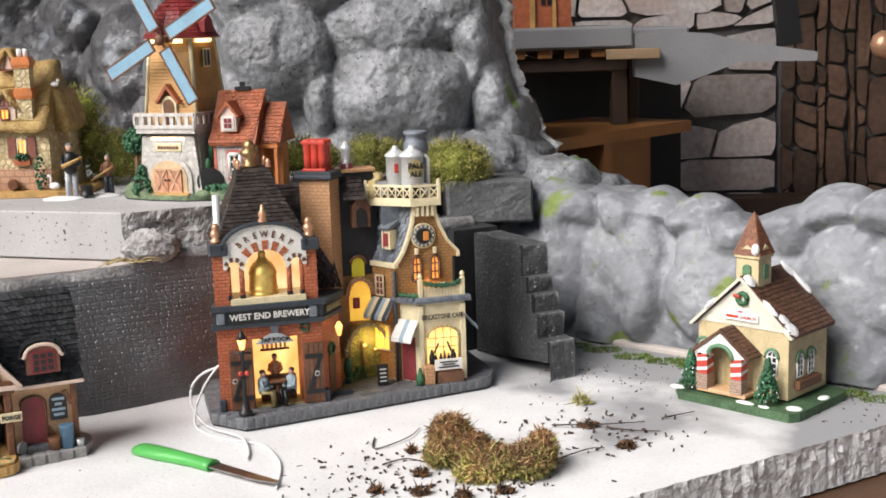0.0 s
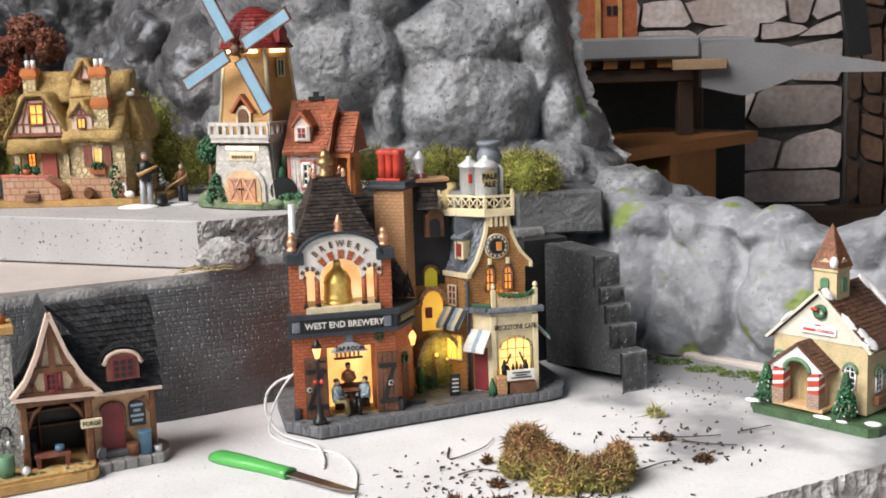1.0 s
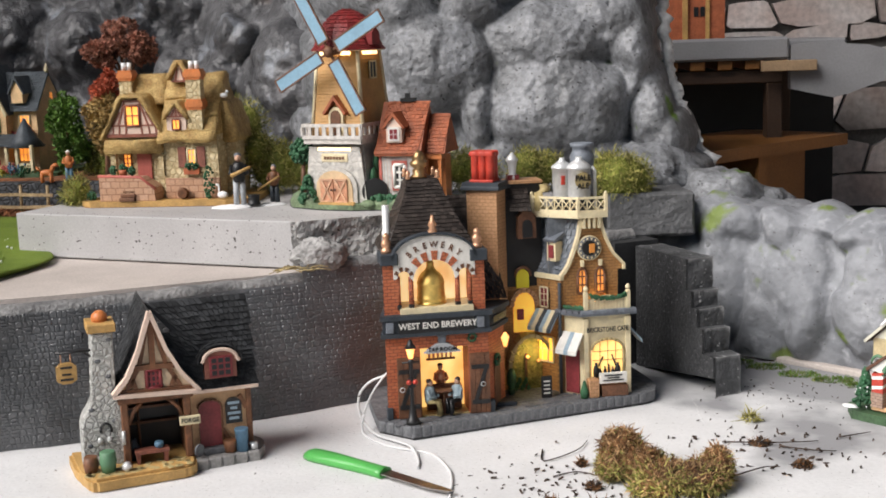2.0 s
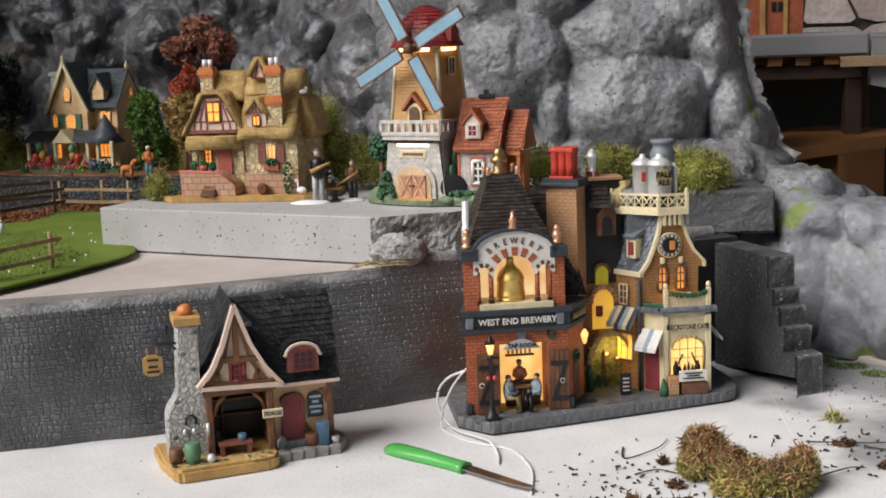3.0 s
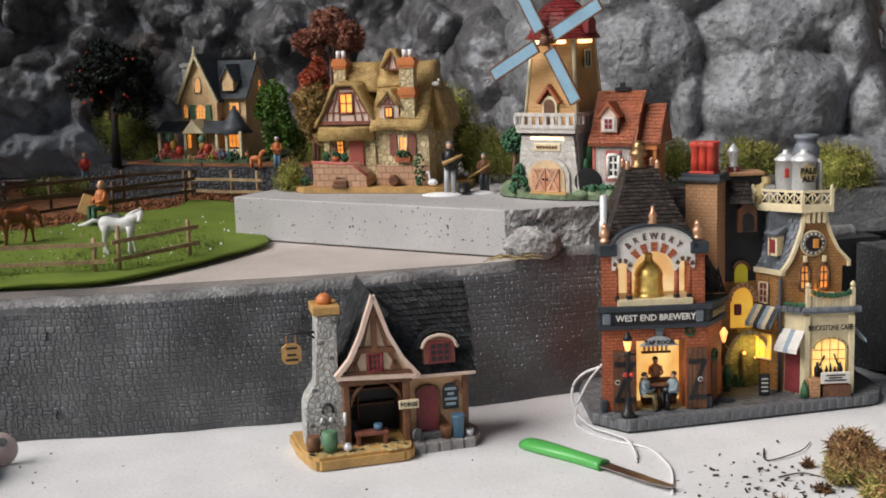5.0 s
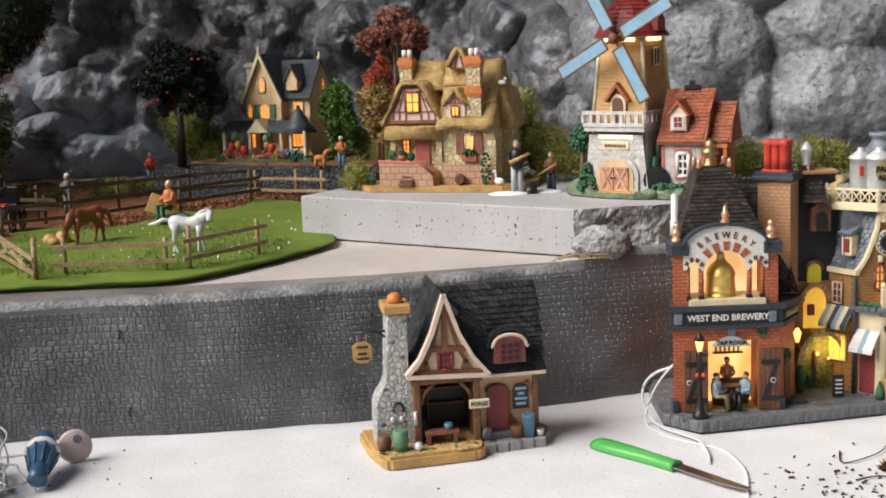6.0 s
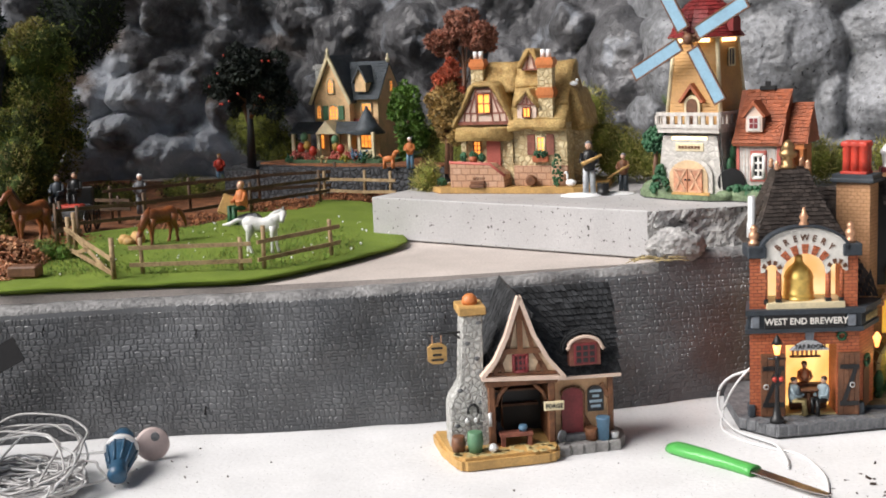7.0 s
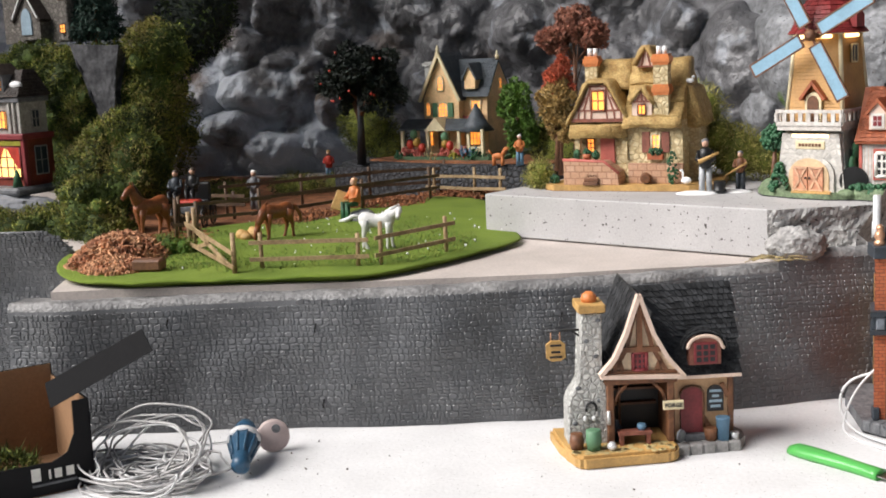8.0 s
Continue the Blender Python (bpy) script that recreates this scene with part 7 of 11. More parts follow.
    part("ridge_vent", box(box(B(), 0.018, 0.034, -0.004, 0.004, 0.1075, 0.1115, H), 0.023, 0.028, -0.002, 0.002, 0.1115, 0.1165, H), BLACK, root)
    part("porch", box(box(box(box(B(), 0.046, 0.068, -0.02, -0.004, 0.047, 0.053, H), 0.048, 0.0515, -0.019, -0.0155, 0.0, 0.047, H), 0.0635, 0.067, -0.019, -0.0155, 0.0, 0.047, H), 0.046, 0.066, 0.0, 0.02, 0.0, 0.05, H), ORANGE, root, "orange red timber porch")
    part("mill_wheel", lathe(B(), [(0.014, -0.003), (0.0145, 0.0), (0.014, 0.003)], m=pose(0.0445, -0.034, 0.02, 90, 0, 20), n=16), BLACK, root, "black mill wheel")
    part("ivy", ball(ball(ball(B(), 0.041, -0.02, 0.05, 0.004, 0.006, 0.012), 0.0405, -0.028, 0.035, 0.004, 0.006, 0.01), 0.041, -0.015, 0.03, 0.004, 0.006, 0.012), GREEN, root)
    bm = B()
    for i in range(60):
        ball(bm, 0.06 + rg.uniform(-0.014, 0.02), -0.04 + rg.uniform(-0.006, 0.006), 0.012 + rg.uniform(-0.004, 0.004), 0.003, n=4)
    part("shrub", bm, GREEN, root)
    # little tree and bush
    part("tree_trunk", tube(B(), [V(-0.044, -0.035, 0.008), V(-0.0445, -0.035, 0.03), V(-0.043, -0.035, 0.052)], 0.0035, 7, r1=0.002), BROWN, root)
    bm = B()
    for i in range(340):
        a, b = rg.uniform(0, 6.28), rg.uniform(-1, 1)
        r = 0.0145 * rg.uniform(0.5, 1)
        s = math.sqrt(1 - b * b)
        ball(bm, -0.045 + r * s * math.cos(a), -0.034 + r * 0.8 * s * math.sin(a), 0.062 + r * b, 0.0024, n=4)
    part("tree_crown", bm, GREEN, root, "dark green tree crown")
    bm = B()
    for i in range(110):
        k = rg.random()
        a, r = rg.uniform(0, 6.28), 0.012 * (1 - k * 0.8)
        ball(bm, -0.033 + r * math.cos(a), -0.045 + r * 0.7 * math.sin(a), 0.008 + 0.028 * k, 0.0024, n=4)
    part("bush", bm, GREEN, root)
    return root


def build_cottage():
    M = pose(-0.468, 0.30, 0.187, 0, 0, -3)
    root = thing("thatched_cottage", "stone cottage with golden thatched roof and lit windows", "model house", M)
    I = Matrix.Identity(4)
    part("base", prism(B(), [(-0.075, -0.012), (-0.06, -0.024), (0.1, -0.021), (0.122, -0.01), (0.128, 0.02), (0.12, 0.1), (-0.06, 0.1)], 0.0, 0.0075, "z"), TAN, root, "tan sandy base")
    part("base_rim", prism(B(), [(-0.0755, -0.0125), (-0.0605, -0.0245), (0.1005, -0.0215), (0.1225, -0.0105), (0.1285, 0.02), (0.12, 0.1), (-0.06, 0.1)], -0.0012, 0.001, "z"), BROWN, root)
    # walls
    part("left_wall", box(B(), -0.037, 0.024, 0.008, 0.09, 0.006, 0.082), CREAM_RUBBLE, root, "cream rubble stone walls")
    part("main_wall", box(B(), 0.024, 0.088, 0.0, 0.09, 0.006, 0.08), CREAM_RUBBLE, root)
    part("side_wing", box(B(), 0.088, 0.1, 0.03, 0.08, 0.006, 0.076), CREAM_RUBBLE, root)
    part("plinth_wall", bbox(0.024, 0.089, -0.0025, 0.002, 0.006, 0.031, 0.0008), PINK_STONE, root)
    # terrace
    part("terrace_wall", prism(B(), [(-0.049, 0.005), (0.018, 0.005), (0.016, 0.022), (0.0, 0.034), (-0.049, 0.036)], -0.02, 0.0085, "y"), PINK_STONE, root, "pink stone terrace wall")
    part("terrace_cap", tube(B(), [V(-0.05, -0.019, 0.0365), V(0.0, -0.019, 0.0345), V(0.018, -0.019, 0.021)], 0.002, 5), PINK_TRIM, root)
    for i in range(3):
        part("step", bbox(-0.024 + i * 0.001, -0.006, -0.026 + i * 0.003, -0.018, 0.0075 + i * 0.0042, 0.0115 + i * 0.0042, 0.0005), BROWN, root)
    # half-timbered gable
    gl = [(-0.045, 0.079), (-0.031, 0.102), (-0.021, 0.122), (-0.003, 0.122), (0.01, 0.1), (0.024, 0.079)]
    part("gable", prism(B(), gl, 0.0, 0.006, "y"), PINKISH, root, "pale half-timbered gable")
    bm = B()
    beam(bm, I, (-0.044, 0.081), (0.023, 0.081), 0.004, -0.001, 0.002)
    beam(bm, I, (-0.0365, 0.0925), (0.0165, 0.0925), 0.0018, -0.001, 0.002)
    beam(bm, I, (-0.022, 0.1205), (-0.002, 0.1205), 0.002, -0.001, 0.002)
    for x in (-0.036, -0.0285, -0.0205, -0.0005, 0.0085, 0.0165):
        beam(bm, I, (x, 0.082), (x + (0.001 if x < -0.012 else -0.001), 0.0925), 0.0016, -0.001, 0.002)
    for a, b in (((-0.029, 0.0925), (-0.0205, 0.118)), ((0.007, 0.0925), (-0.0015, 0.118)), ((-0.036, 0.0925), (-0.0265, 0.108)), ((0.0135, 0.0925), (0.0045, 0.108)), ((-0.0205, 0.0925), (-0.0205, 0.12)), ((-0.0015, 0.0925), (-0.0015, 0.12))):
        beam(bm, I, a, b, 0.0018, -0.001, 0.002)
    part("gable_timber", bm, TIMBER_RED, root)
    framed_window(root, on(-0.011, -0.0008, 0.092), 0.0165, 0.0235, GLOW_SOFT, TIMBER_RED, 2, 2, bar=0.0013)

    def thatch(pts, y0, y1, th, nm="thatch", m=I, lab=""):
        bm = B()
        prism(bm, pts, y0, y1, "y", m)
        bmesh.ops.subdivide_edges(bm, edges=bm.edges[:], cuts=4, use_grid_fill=True)
        for v in bm.verts:
            v.co += V(noise.noise(v.co * 90), noise.noise(v.co * 90 + V(5, 0, 0)), noise.noise(v.co * 90 + V(0, 7, 0))) * 0.0016
        return part(nm, bm, THATCH, root, lab, smooth=True)
    # gable thatch hood
    thatch([(-0.051, 0.0775), (-0.049, 0.0755), (-0.034, 0.101), (-0.0245, 0.121), (-0.021, 0.1235), (-0.003, 0.1235), (0.001, 0.12), (0.012, 0.1), (0.026, 0.0775), (0.0285, 0.0795), (0.0155, 0.1025), (0.0048, 0.1245), (-0.002, 0.129), (-0.022, 0.129), (-0.0285, 0.1245), (-0.037, 0.104)], -0.0045, 0.07, 0.006, lab="golden brown thatch")
    # main thatch
    bm = B()
    prism(bm, [(-0.01, 0.0765), (-0.0085, 0.0725), (0.09, 0.0725), (0.095, 0.0765), (0.066, 0.125), (0.055, 0.147), (0.045, 0.15), (0.035, 0.147), (0.012, 0.105)], 0.021, 0.088, "x")
    prism(bm, [(0.02, 0.114), (0.066, 0.114), (0.055, 0.147), (0.045, 0.15), (0.035, 0.147)], -0.03, 0.0205, "x")
    bmesh.ops.subdivide_edges(bm, edges=bm.edges[:], cuts=6, use_grid_fill=True)
    for v in bm.verts:
        v.co += V(noise.noise(v.co * 70), noise.noise(v.co * 70 + V(5, 0, 0)), noise.noise(v.co * 70 + V(0, 7, 0))) * 0.0028
    part("thatch", bm, THATCH, root, smooth=True)
    for ya, za in ((0.014, 0.112), (0.026, 0.131), (0.004, 0.094)):
        bm = B()
        prism(bm, [(ya - 0.006, za - 0.012), (ya + 0.012, za + 0.012), (ya + 0.012, za + 0.016), (ya - 0.008, za - 0.009)], 0.022, 0.0885, "x")
        bmesh.ops.subdivide_edges(bm, edges=bm.edges[:], cuts=5, use_grid_fill=True)
        for v in bm.verts:
            v.co += V(0, noise.noise(v.co * 120), noise.noise(v.co * 120 + V(5, 0, 0))) * 0.0018
        part("thatch_course", bm, THATCH, root, smooth=True)
    thatch([(0.08, 0.0745), (0.084, 0.0705), (0.103, 0.0695), (0.1065, 0.074), (0.099, 0.1), (0.093, 0.116), (0.086, 0.12)], 0.022, 0.082, 0.004)
    thatch([(-0.045, 0.0605), (0.021, 0.0605), (0.024, 0.0635), (0.022, 0.0765), (-0.044, 0.0765), (-0.047, 0.0635)], -0.006, 0.009, 0.003, nm="porch_thatch")
    for i, (x, z) in enumerate(((0.0405, 0.148),)):
        d = part("ridge_dormer", prism(B(), [(-0.0115, 0.0), (0.0115, 0.0), (0, 0.02)], 0.022, 0.05, "y", on(x, 0.0, z - 0.008)), PINKISH, root)
        part("dormer_timber", beam(beam(beam(B(), I, (x - 0.0105, z - 0.007), (x + 0.0105, z - 0.007), 0.002, 0.0205, 0.0225), I, (x - 0.0055, z - 0.007), (x - 0.002, z + 0.008), 0.0016, 0.0205, 0.0225), I, (x + 0.0055, z - 0.007), (x + 0.002, z + 0.008), 0.0016, 0.0205, 0.0225), TIMBER_RED, d)
        thatch([(-0.0155, -0.002), (-0.012, -0.003), (0, 0.0155), (0.012, -0.003), (0.0155, -0.002), (0.0045, 0.02), (-0.0045, 0.02)], 0.018, 0.052, 0.003, "dormer_thatch", on(x, 0, z - 0.003))
    d = part("dormer", prism(B(), [(-0.0115, 0), (0.0115, 0), (0.0115, 0.022), (0, 0.036), (-0.0115, 0.022)], -0.004, 0.03, "y", on(0.042, 0.001, 0.0795)), PINKISH, root, "half-timbered dormer")
    bm = B()
    md = on(0.042, -0.003, 0.0795)
    for a, b in (((-0.011, 0.0225), (0.011, 0.0225)), ((0, 0.0225), (0, 0.034)), ((-0.006, 0.0225), (-0.002, 0.03)), ((0.006, 0.0225), (0.002, 0.03)), ((-0.011, 0.002), (0.011, 0.002))):
        beam(bm, md, a, b, 0.0018, -0.0016, 0.001)
    part("dormer_timber", bm, TIMBER_RED, d)
    framed_window(d, on(0.042, -0.0038, 0.087), 0.009, 0.0115, GLOW_SOFT, TIMBER_RED, 2, 1)
    thatch([(-0.0165, 0.0205), (-0.0135, 0.0185), (0, 0.0355), (0.0135, 0.0185), (0.0165, 0.0205), (0.003, 0.0405), (-0.003, 0.0405)], -0.0075, 0.03, 0.003, "dormer_thatch", on(0.042, 0.001, 0.0795))
    # chimneys
    for x, y, w, za, zb, pots in ((-0.0265, 0.03, 0.0075, 0.105, 0.15, 2), (0.0645, 0.004, 0.0085, 0.086, 0.15, 2)):
        c = part("chimney", box(B(), x - w, x + w, y - 0.007, y + 0.007, za, zb), CREAM_RUBBLE, root, "stone chimney with orange brick courses")
        zs = [zb - 0.004] + ([za + 0.026] if x > 0 else [])
        for z in zs:
            part("brick_course", box(box(B(), x - w - 0.002, x + w + 0.002, y - 0.009, y + 0.009, z, z + 0.006), x - w - 0.0005, x + w + 0.0005, y - 0.008, y + 0.008, z - 0.003, z + 0.009), ORANGE, c)
        for k in range(pots):
            part("chimney_pot", lathe(B(), [(0.0028, 0), (0.0028, 0.009)], x - 0.0035 + 0.007 * k, y, zb + 0.005, 8), SNOW, c)
    # windows, door, plants
    w = framed_window(root, on(0.057, -0.0008, 0.0445), 0.0095, 0.02, GLOW_SOFT, CREAM, 2, 3, bar=0.0012)
    for sx in (-1, 1):
        part("shutter", box(B(), 0.057 + sx * 0.0115 - 0.0045, 0.057 + sx * 0.0115 + 0.0045, -0.002, 0.0005, 0.0435, 0.067), TIMBER_RED, root)
    part("window_box", box(B(), 0.048, 0.066, -0.006, 0.0, 0.0355, 0.0425), TERRA, root)
    part("window_carving", tube(B(), [V(0.045 + 0.024 * i / 16, -0.001, 0.074 + 0.0025 * math.cos(i * 1.57)) for i in range(17)], 0.0011, 5), TIMBER_RED, root)
    part("door", prism(B(), arch(-0.0115, 0.0055, 0.03, 0.058, 0.0615), 0.0055, 0.0085, "y"), PINK_TRIM, root, "rose red door")
    framed_window(root, on(-0.0235, 0.0068, 0.043), 0.009, 0.0165, GLOW_SOFT, TIMBER_RED, 2, 3)
    for x in (-0.037, 0.0205):
        part("porch_post", box(B(), x - 0.003, x + 0.003, -0.003, 0.003, 0.034, 0.0605), CREAM_RUBBLE, root)
    rg = random.Random(6)
    for nm, x, y, z, rx, rz, mt in (("plant", 0.078, -0.0085, 0.026, 0.0065, 0.019, GREEN), ("plant", -0.0345, -0.012, 0.042, 0.004, 0.005, GREEN), ("plant", -0.022, -0.013, 0.0425, 0.0055, 0.006, GREEN), ("plant", -0.012, -0.012, 0.0415, 0.004, 0.0045, GREEN), ("plant", 0.057, -0.004, 0.0445, 0.009, 0.0035, GREEN), ("plant", -0.066, -0.006, 0.012, 0.006, 0.005, GREEN)):
        bm = B()
        for i in range(60):
            a, b = rg.uniform(0, 6.28), rg.uniform(-1, 1)
            s = math.sqrt(1 - b * b) * rg.uniform(0.5, 1)
            ball(bm, x + rx * s * math.cos(a), y + rx * 0.7 * s * math.sin(a), z + rz * b, 0.0016, n=4)
        part(nm, bm, mt, root)
    part("flower_pot", lathe(B(), [(0.004, 0), (0.0055, 0.007)], -0.022, -0.013, 0.036, 10), TERRA, root)
    part("barrel", lathe(B(), [(0.005, -0.006), (0.0068, 0), (0.005, 0.006)], m=pose(0.047, -0.01, 0.0145, 90, 0, 10), n=14), TIMBER, root, "brown barrel lying on its side")
    part("goose", ball(ball(ball(B(), 0.0955, -0.014, 0.0125, 0.0065, 0.0035, 0.0042), 0.0915, -0.014, 0.0195, 0.0015, 0.0015, 0.005), 0.09, -0.014, 0.024, 0.0025, 0.0016, 0.0016), SNOW, root, "small white goose")
    part("roof_dove", ball(ball(B(), 0.0925, 0.02, 0.1235, 0.005, 0.0025, 0.0028, m=None), 0.0965, 0.02, 0.1275, 0.002), SNOW, root, "small white dove")
    return root


FARM_TAN = mat("tan_farm_paint", (0.8, 0.54, 0.29), 0.55, var=0.15, scale=60)


FARM_ROOF = mat("grey_blue_roof_paint", (0.07, 0.085, 0.1), 0.55, var=0.25, scale=100)


def build_farmhouse():
    M = pose(-0.807, 0.70, 0.182, 0, 0, -8) @ Matrix.Diagonal((0.84, 0.84, 0.84, 1))
    root = thing("farmhouse", "tan gabled farmhouse with dark roof, porch and lit windows", "model house", M)
    I = Matrix.Identity(4)
    part("base", prism(B(), [(-0.115, -0.06), (-0.08, -0.075), (0.09, -0.07), (0.115, -0.05), (0.11, 0.08), (-0.1, 0.08)], 0.004, 0.014, "z"), GREENBASE, root, "green and brown base")
    part("wall", box(B(), -0.065, 0.06, -0.01, 0.07, 0.012, 0.125), FARM_TAN, root, "tan painted walls")
    part("front_bay", prism(B(), [(-0.062, 0.012), (0.012, 0.012), (0.012, 0.117), (-0.025, 0.193), (-0.062, 0.117)], -0.03, 0.05, "y"), FARM_TAN, root, "tan front gable")
    bm, bs = B(), B()
    for sx in (-1, 1):
        q = [(-0.025 + sx * 0.041, -0.036, 0.1135), (-0.025 + sx * 0.041, 0.05, 0.1135), (-0.025, 0.05, 0.199), (-0.025, -0.036, 0.199)]
        if sx < 0:
            q = [q[1], q[0], q[3], q[2]]
        slates(bs, *q, 14, 10, 0.0011)
        prism(bm, [(-0.025 + sx * 0.041, 0.112), (-0.025 + sx * 0.0425, 0.1145), (-0.025, 0.2), (-0.025, 0.1955)], -0.036, 0.05, "y")
    prism(bm, [(-0.02, 0.118), (0.08, 0.118), (0.03, 0.185)], -0.068, 0.066, "x")
    slates(bs, (0.0, -0.02, 0.118), (0.067, -0.02, 0.118), (0.067, 0.03, 0.186), (-0.02, 0.03, 0.186), 14, 12, 0.0011)
    part("roof", bm, FARM_ROOF, root, "dark blue-grey roof")
    part("slate_covering", bs, FARM_ROOF, root, kind="stuff")
    bm = B()
    for a, b in (((-0.0675, 0.112), (-0.025, 0.1985)), ((0.0175, 0.112), (-0.025, 0.1985))):
        beam(bm, I, a, b, 0.005, -0.039, -0.034)
    part("bargeboard", bm, CREAM, root)
    part("side_gable", prism(B(), [(-0.016, 0.118), (0.074, 0.118), (0.029, 0.178)], 0.0615, 0.067, "x"), FARM_TAN, root)
    bm = B()
    part("finial", lathe(B(), [(0.003, 0), (0.0045, 0.006), (0.002, 0.01), (0.003, 0.014), (0.001, 0.02)], -0.025, -0.036, 0.194, 8), CREAM, root)
    part("finial", lathe(B(), [(0.003, 0), (0.0045, 0.006), (0.002, 0.01), (0.001, 0.016)], 0.064, 0.028, 0.184, 8), CREAM, root)
    part("chimney", box(box(B(), -0.075, -0.055, 0.0, 0.02, 0.1, 0.184), -0.078, -0.052, -0.003, 0.023, 0.176, 0.182), GREY_RUBBLE, root, "grey chimney")
    d = part("dormer", prism(B(), [(-0.011, 0), (0.011, 0), (0.011, 0.022), (0, 0.042), (-0.011, 0.022)], -0.02, 0.02, "y", on(0.031, 0.0, 0.133)), FARM_TAN, root)
    part("dormer_roof", prism(B(), [(-0.0165, 0.017), (-0.0145, 0.0155), (0, 0.041), (0.0145, 0.0155), (0.0165, 0.017), (0, 0.047)], -0.024, 0.024, "y", on(0.031, 0.0, 0.133)), FARM_ROOF, d)
    for x, z, w, h in ((-0.025, 0.131, 0.013, 0.027), (-0.021, 0.083, 0.02, 0.027), (-0.052, 0.085, 0.01, 0.026)):
        framed_window(root, on(x, -0.0312, z), w, h, GLOW_SOFT, CREAM, 3 if w > 0.012 else 2, 4, arched=True, bar=0.0016)
    framed_window(root, on(0.037, -0.0112, 0.09), 0.02, 0.022, GLOW_SOFT, CREAM, 3, 3, bar=0.0016)
    for x in (-0.0375, -0.0045):
        part("shutter", box(B(), x - 0.005, x + 0.005, -0.033, -0.03, 0.083, 0.109), GREEN_TRIM, root)
    framed_window(root, on(0.0675, 0.029, 0.13, 90), 0.012, 0.022, GLOW_SOFT, CREAM, 2, 3, arched=True, bar=0.0016)
    # porch
    part("porch_roof", prism(B(), [(-0.062, 0.064), (-0.03, 0.08), (-0.03, 0.076), (-0.062, 0.06)], -0.1, 0.055, "x"), FARM_ROOF, root)
    part("porch_gable", prism(B(), [(-0.042, 0.06), (0.002, 0.06), (-0.02, 0.0845)], -0.066, -0.03, "y"), CREAM, root)
    part("turret_roof", lathe(B(), [(0.034, 0), (0.02, 0.016), (0.011, 0.032), (0.001, 0.05)], 0.05, -0.035, 0.058, 8), FARM_ROOF, root, "conical porch roof")
    for x in (-0.095, -0.062, -0.04, 0.0, 0.025, 0.045, 0.073):
        part("porch_post", bbox(x - 0.003, x + 0.003, -0.06, -0.054, 0.012, 0.062), CREAM, root)
    part("door", box(B(), -0.033, -0.01, -0.032, -0.0295, 0.014, 0.058), TIMBER, root, "brown front door")
    framed_window(root, on(0.033, -0.0112, 0.03), 0.022, 0.024, GLOW_SOFT, CREAM, 3, 2)
    framed_window(root, on(-0.05, -0.0312, 0.03), 0.012, 0.026, GLOW_SOFT, CREAM, 2, 3)
    for x0, x1 in ((-0.095, -0.04), (0.025, 0.075)):
        bm = box(B(), x0, x1, -0.0585, -0.0555, 0.028, 0.031)
        n = 9
        for i in range(n):
            x = x0 + (x1 - x0) * (i + 0.5) / n
            box(bm, x - 0.0012, x + 0.0012, -0.058, -0.056, 0.013, 0.029)
        part("porch_rail", bm, CREAM, root)
    part("bunting", tube(B(), [V(0.008 + 0.045 * i / 12, -0.014, 0.085 - 0.005 * abs(math.sin(math.pi * i / 6))) for i in range(13)], 0.003, 5), PINK_TRIM, root, "red and white bunting")
    rg = random.Random(9)
    for i, (x, z, mt) in enumerate(((-0.07, 0.036, RED_POT), (-0.056, 0.04, YELLOW), (-0.062, 0.055, GREEN_TRIM), (0.003, 0.05, GREEN_TRIM), (0.004, 0.038, YELLOW), (0.014, 0.034, RED_POT), (-0.045, 0.03, RED_POT))):
        part("balloon", ball(B(), x, -0.072, z, 0.0075, 0.0075, 0.009), mt, root)
    for i, (x, z, mt) in enumerate(((-0.08, 0.024, PINK_TRIM), (-0.058, 0.02, PINK_TRIM), (0.0, 0.02, PINK_TRIM), (0.035, 0.022, PINK_TRIM), (0.045, 0.022, BLUE), (-0.025, 0.014, KHAKI), (0.022, 0.015, OLIVE), (-0.095, 0.016, GREEN), (0.06, 0.016, GREEN))):
        bm = B()
        for k in range(40):
            ball(bm, x + rg.gauss(0, 0.007), -0.068 + rg.gauss(0, 0.004), z + rg.gauss(0, 0.004), 0.0025, n=4)
        part("flower_bed", bm, mt, root, kind="stuff")
    return root


build_smithy()
build_church()
build_mill()
build_cottage()
build_farmhouse()
# ---- foam slab, steps and blocks ----
def edge_wear(m, col, lo=0.515, hi=0.56):
    """Paint rubbed off along sharp edges."""
    N, L = m.node_tree.nodes, m.node_tree.links
    bsdf = N["Principled BSDF"]
    src = bsdf.inputs["Base Color"].links[0].from_socket
    geo, rp, mx = N.new("ShaderNodeNewGeometry"), N.new("ShaderNodeValToRGB"), N.new("ShaderNodeMixRGB")
    rp.color_ramp.elements[0].position, rp.color_ramp.elements[1].position = lo, hi
    L.new(geo.outputs["Pointiness"], rp.inputs["Fac"])
    L.new(rp.outputs["Color"], mx.inputs[0])
    L.new(src, mx.inputs[1])
    mx.inputs[2].default_value = (*col, 1)
    L.new(mx.outputs[0], bsdf.inputs["Base Color"])
    return m


speckle(SLAB, 230, (0.06, 0.055, 0.05), 0.7)
BROKEN = mat("broken_foam", (0.46, 0.45, 0.44), 0.9, var=0.3, scale=30, bump=1.0, bscale=200, col2=(0.54, 0.53, 0.51), dist=0.003)
speckle(BROKEN, 260, (0.04, 0.035, 0.03), 0.66)


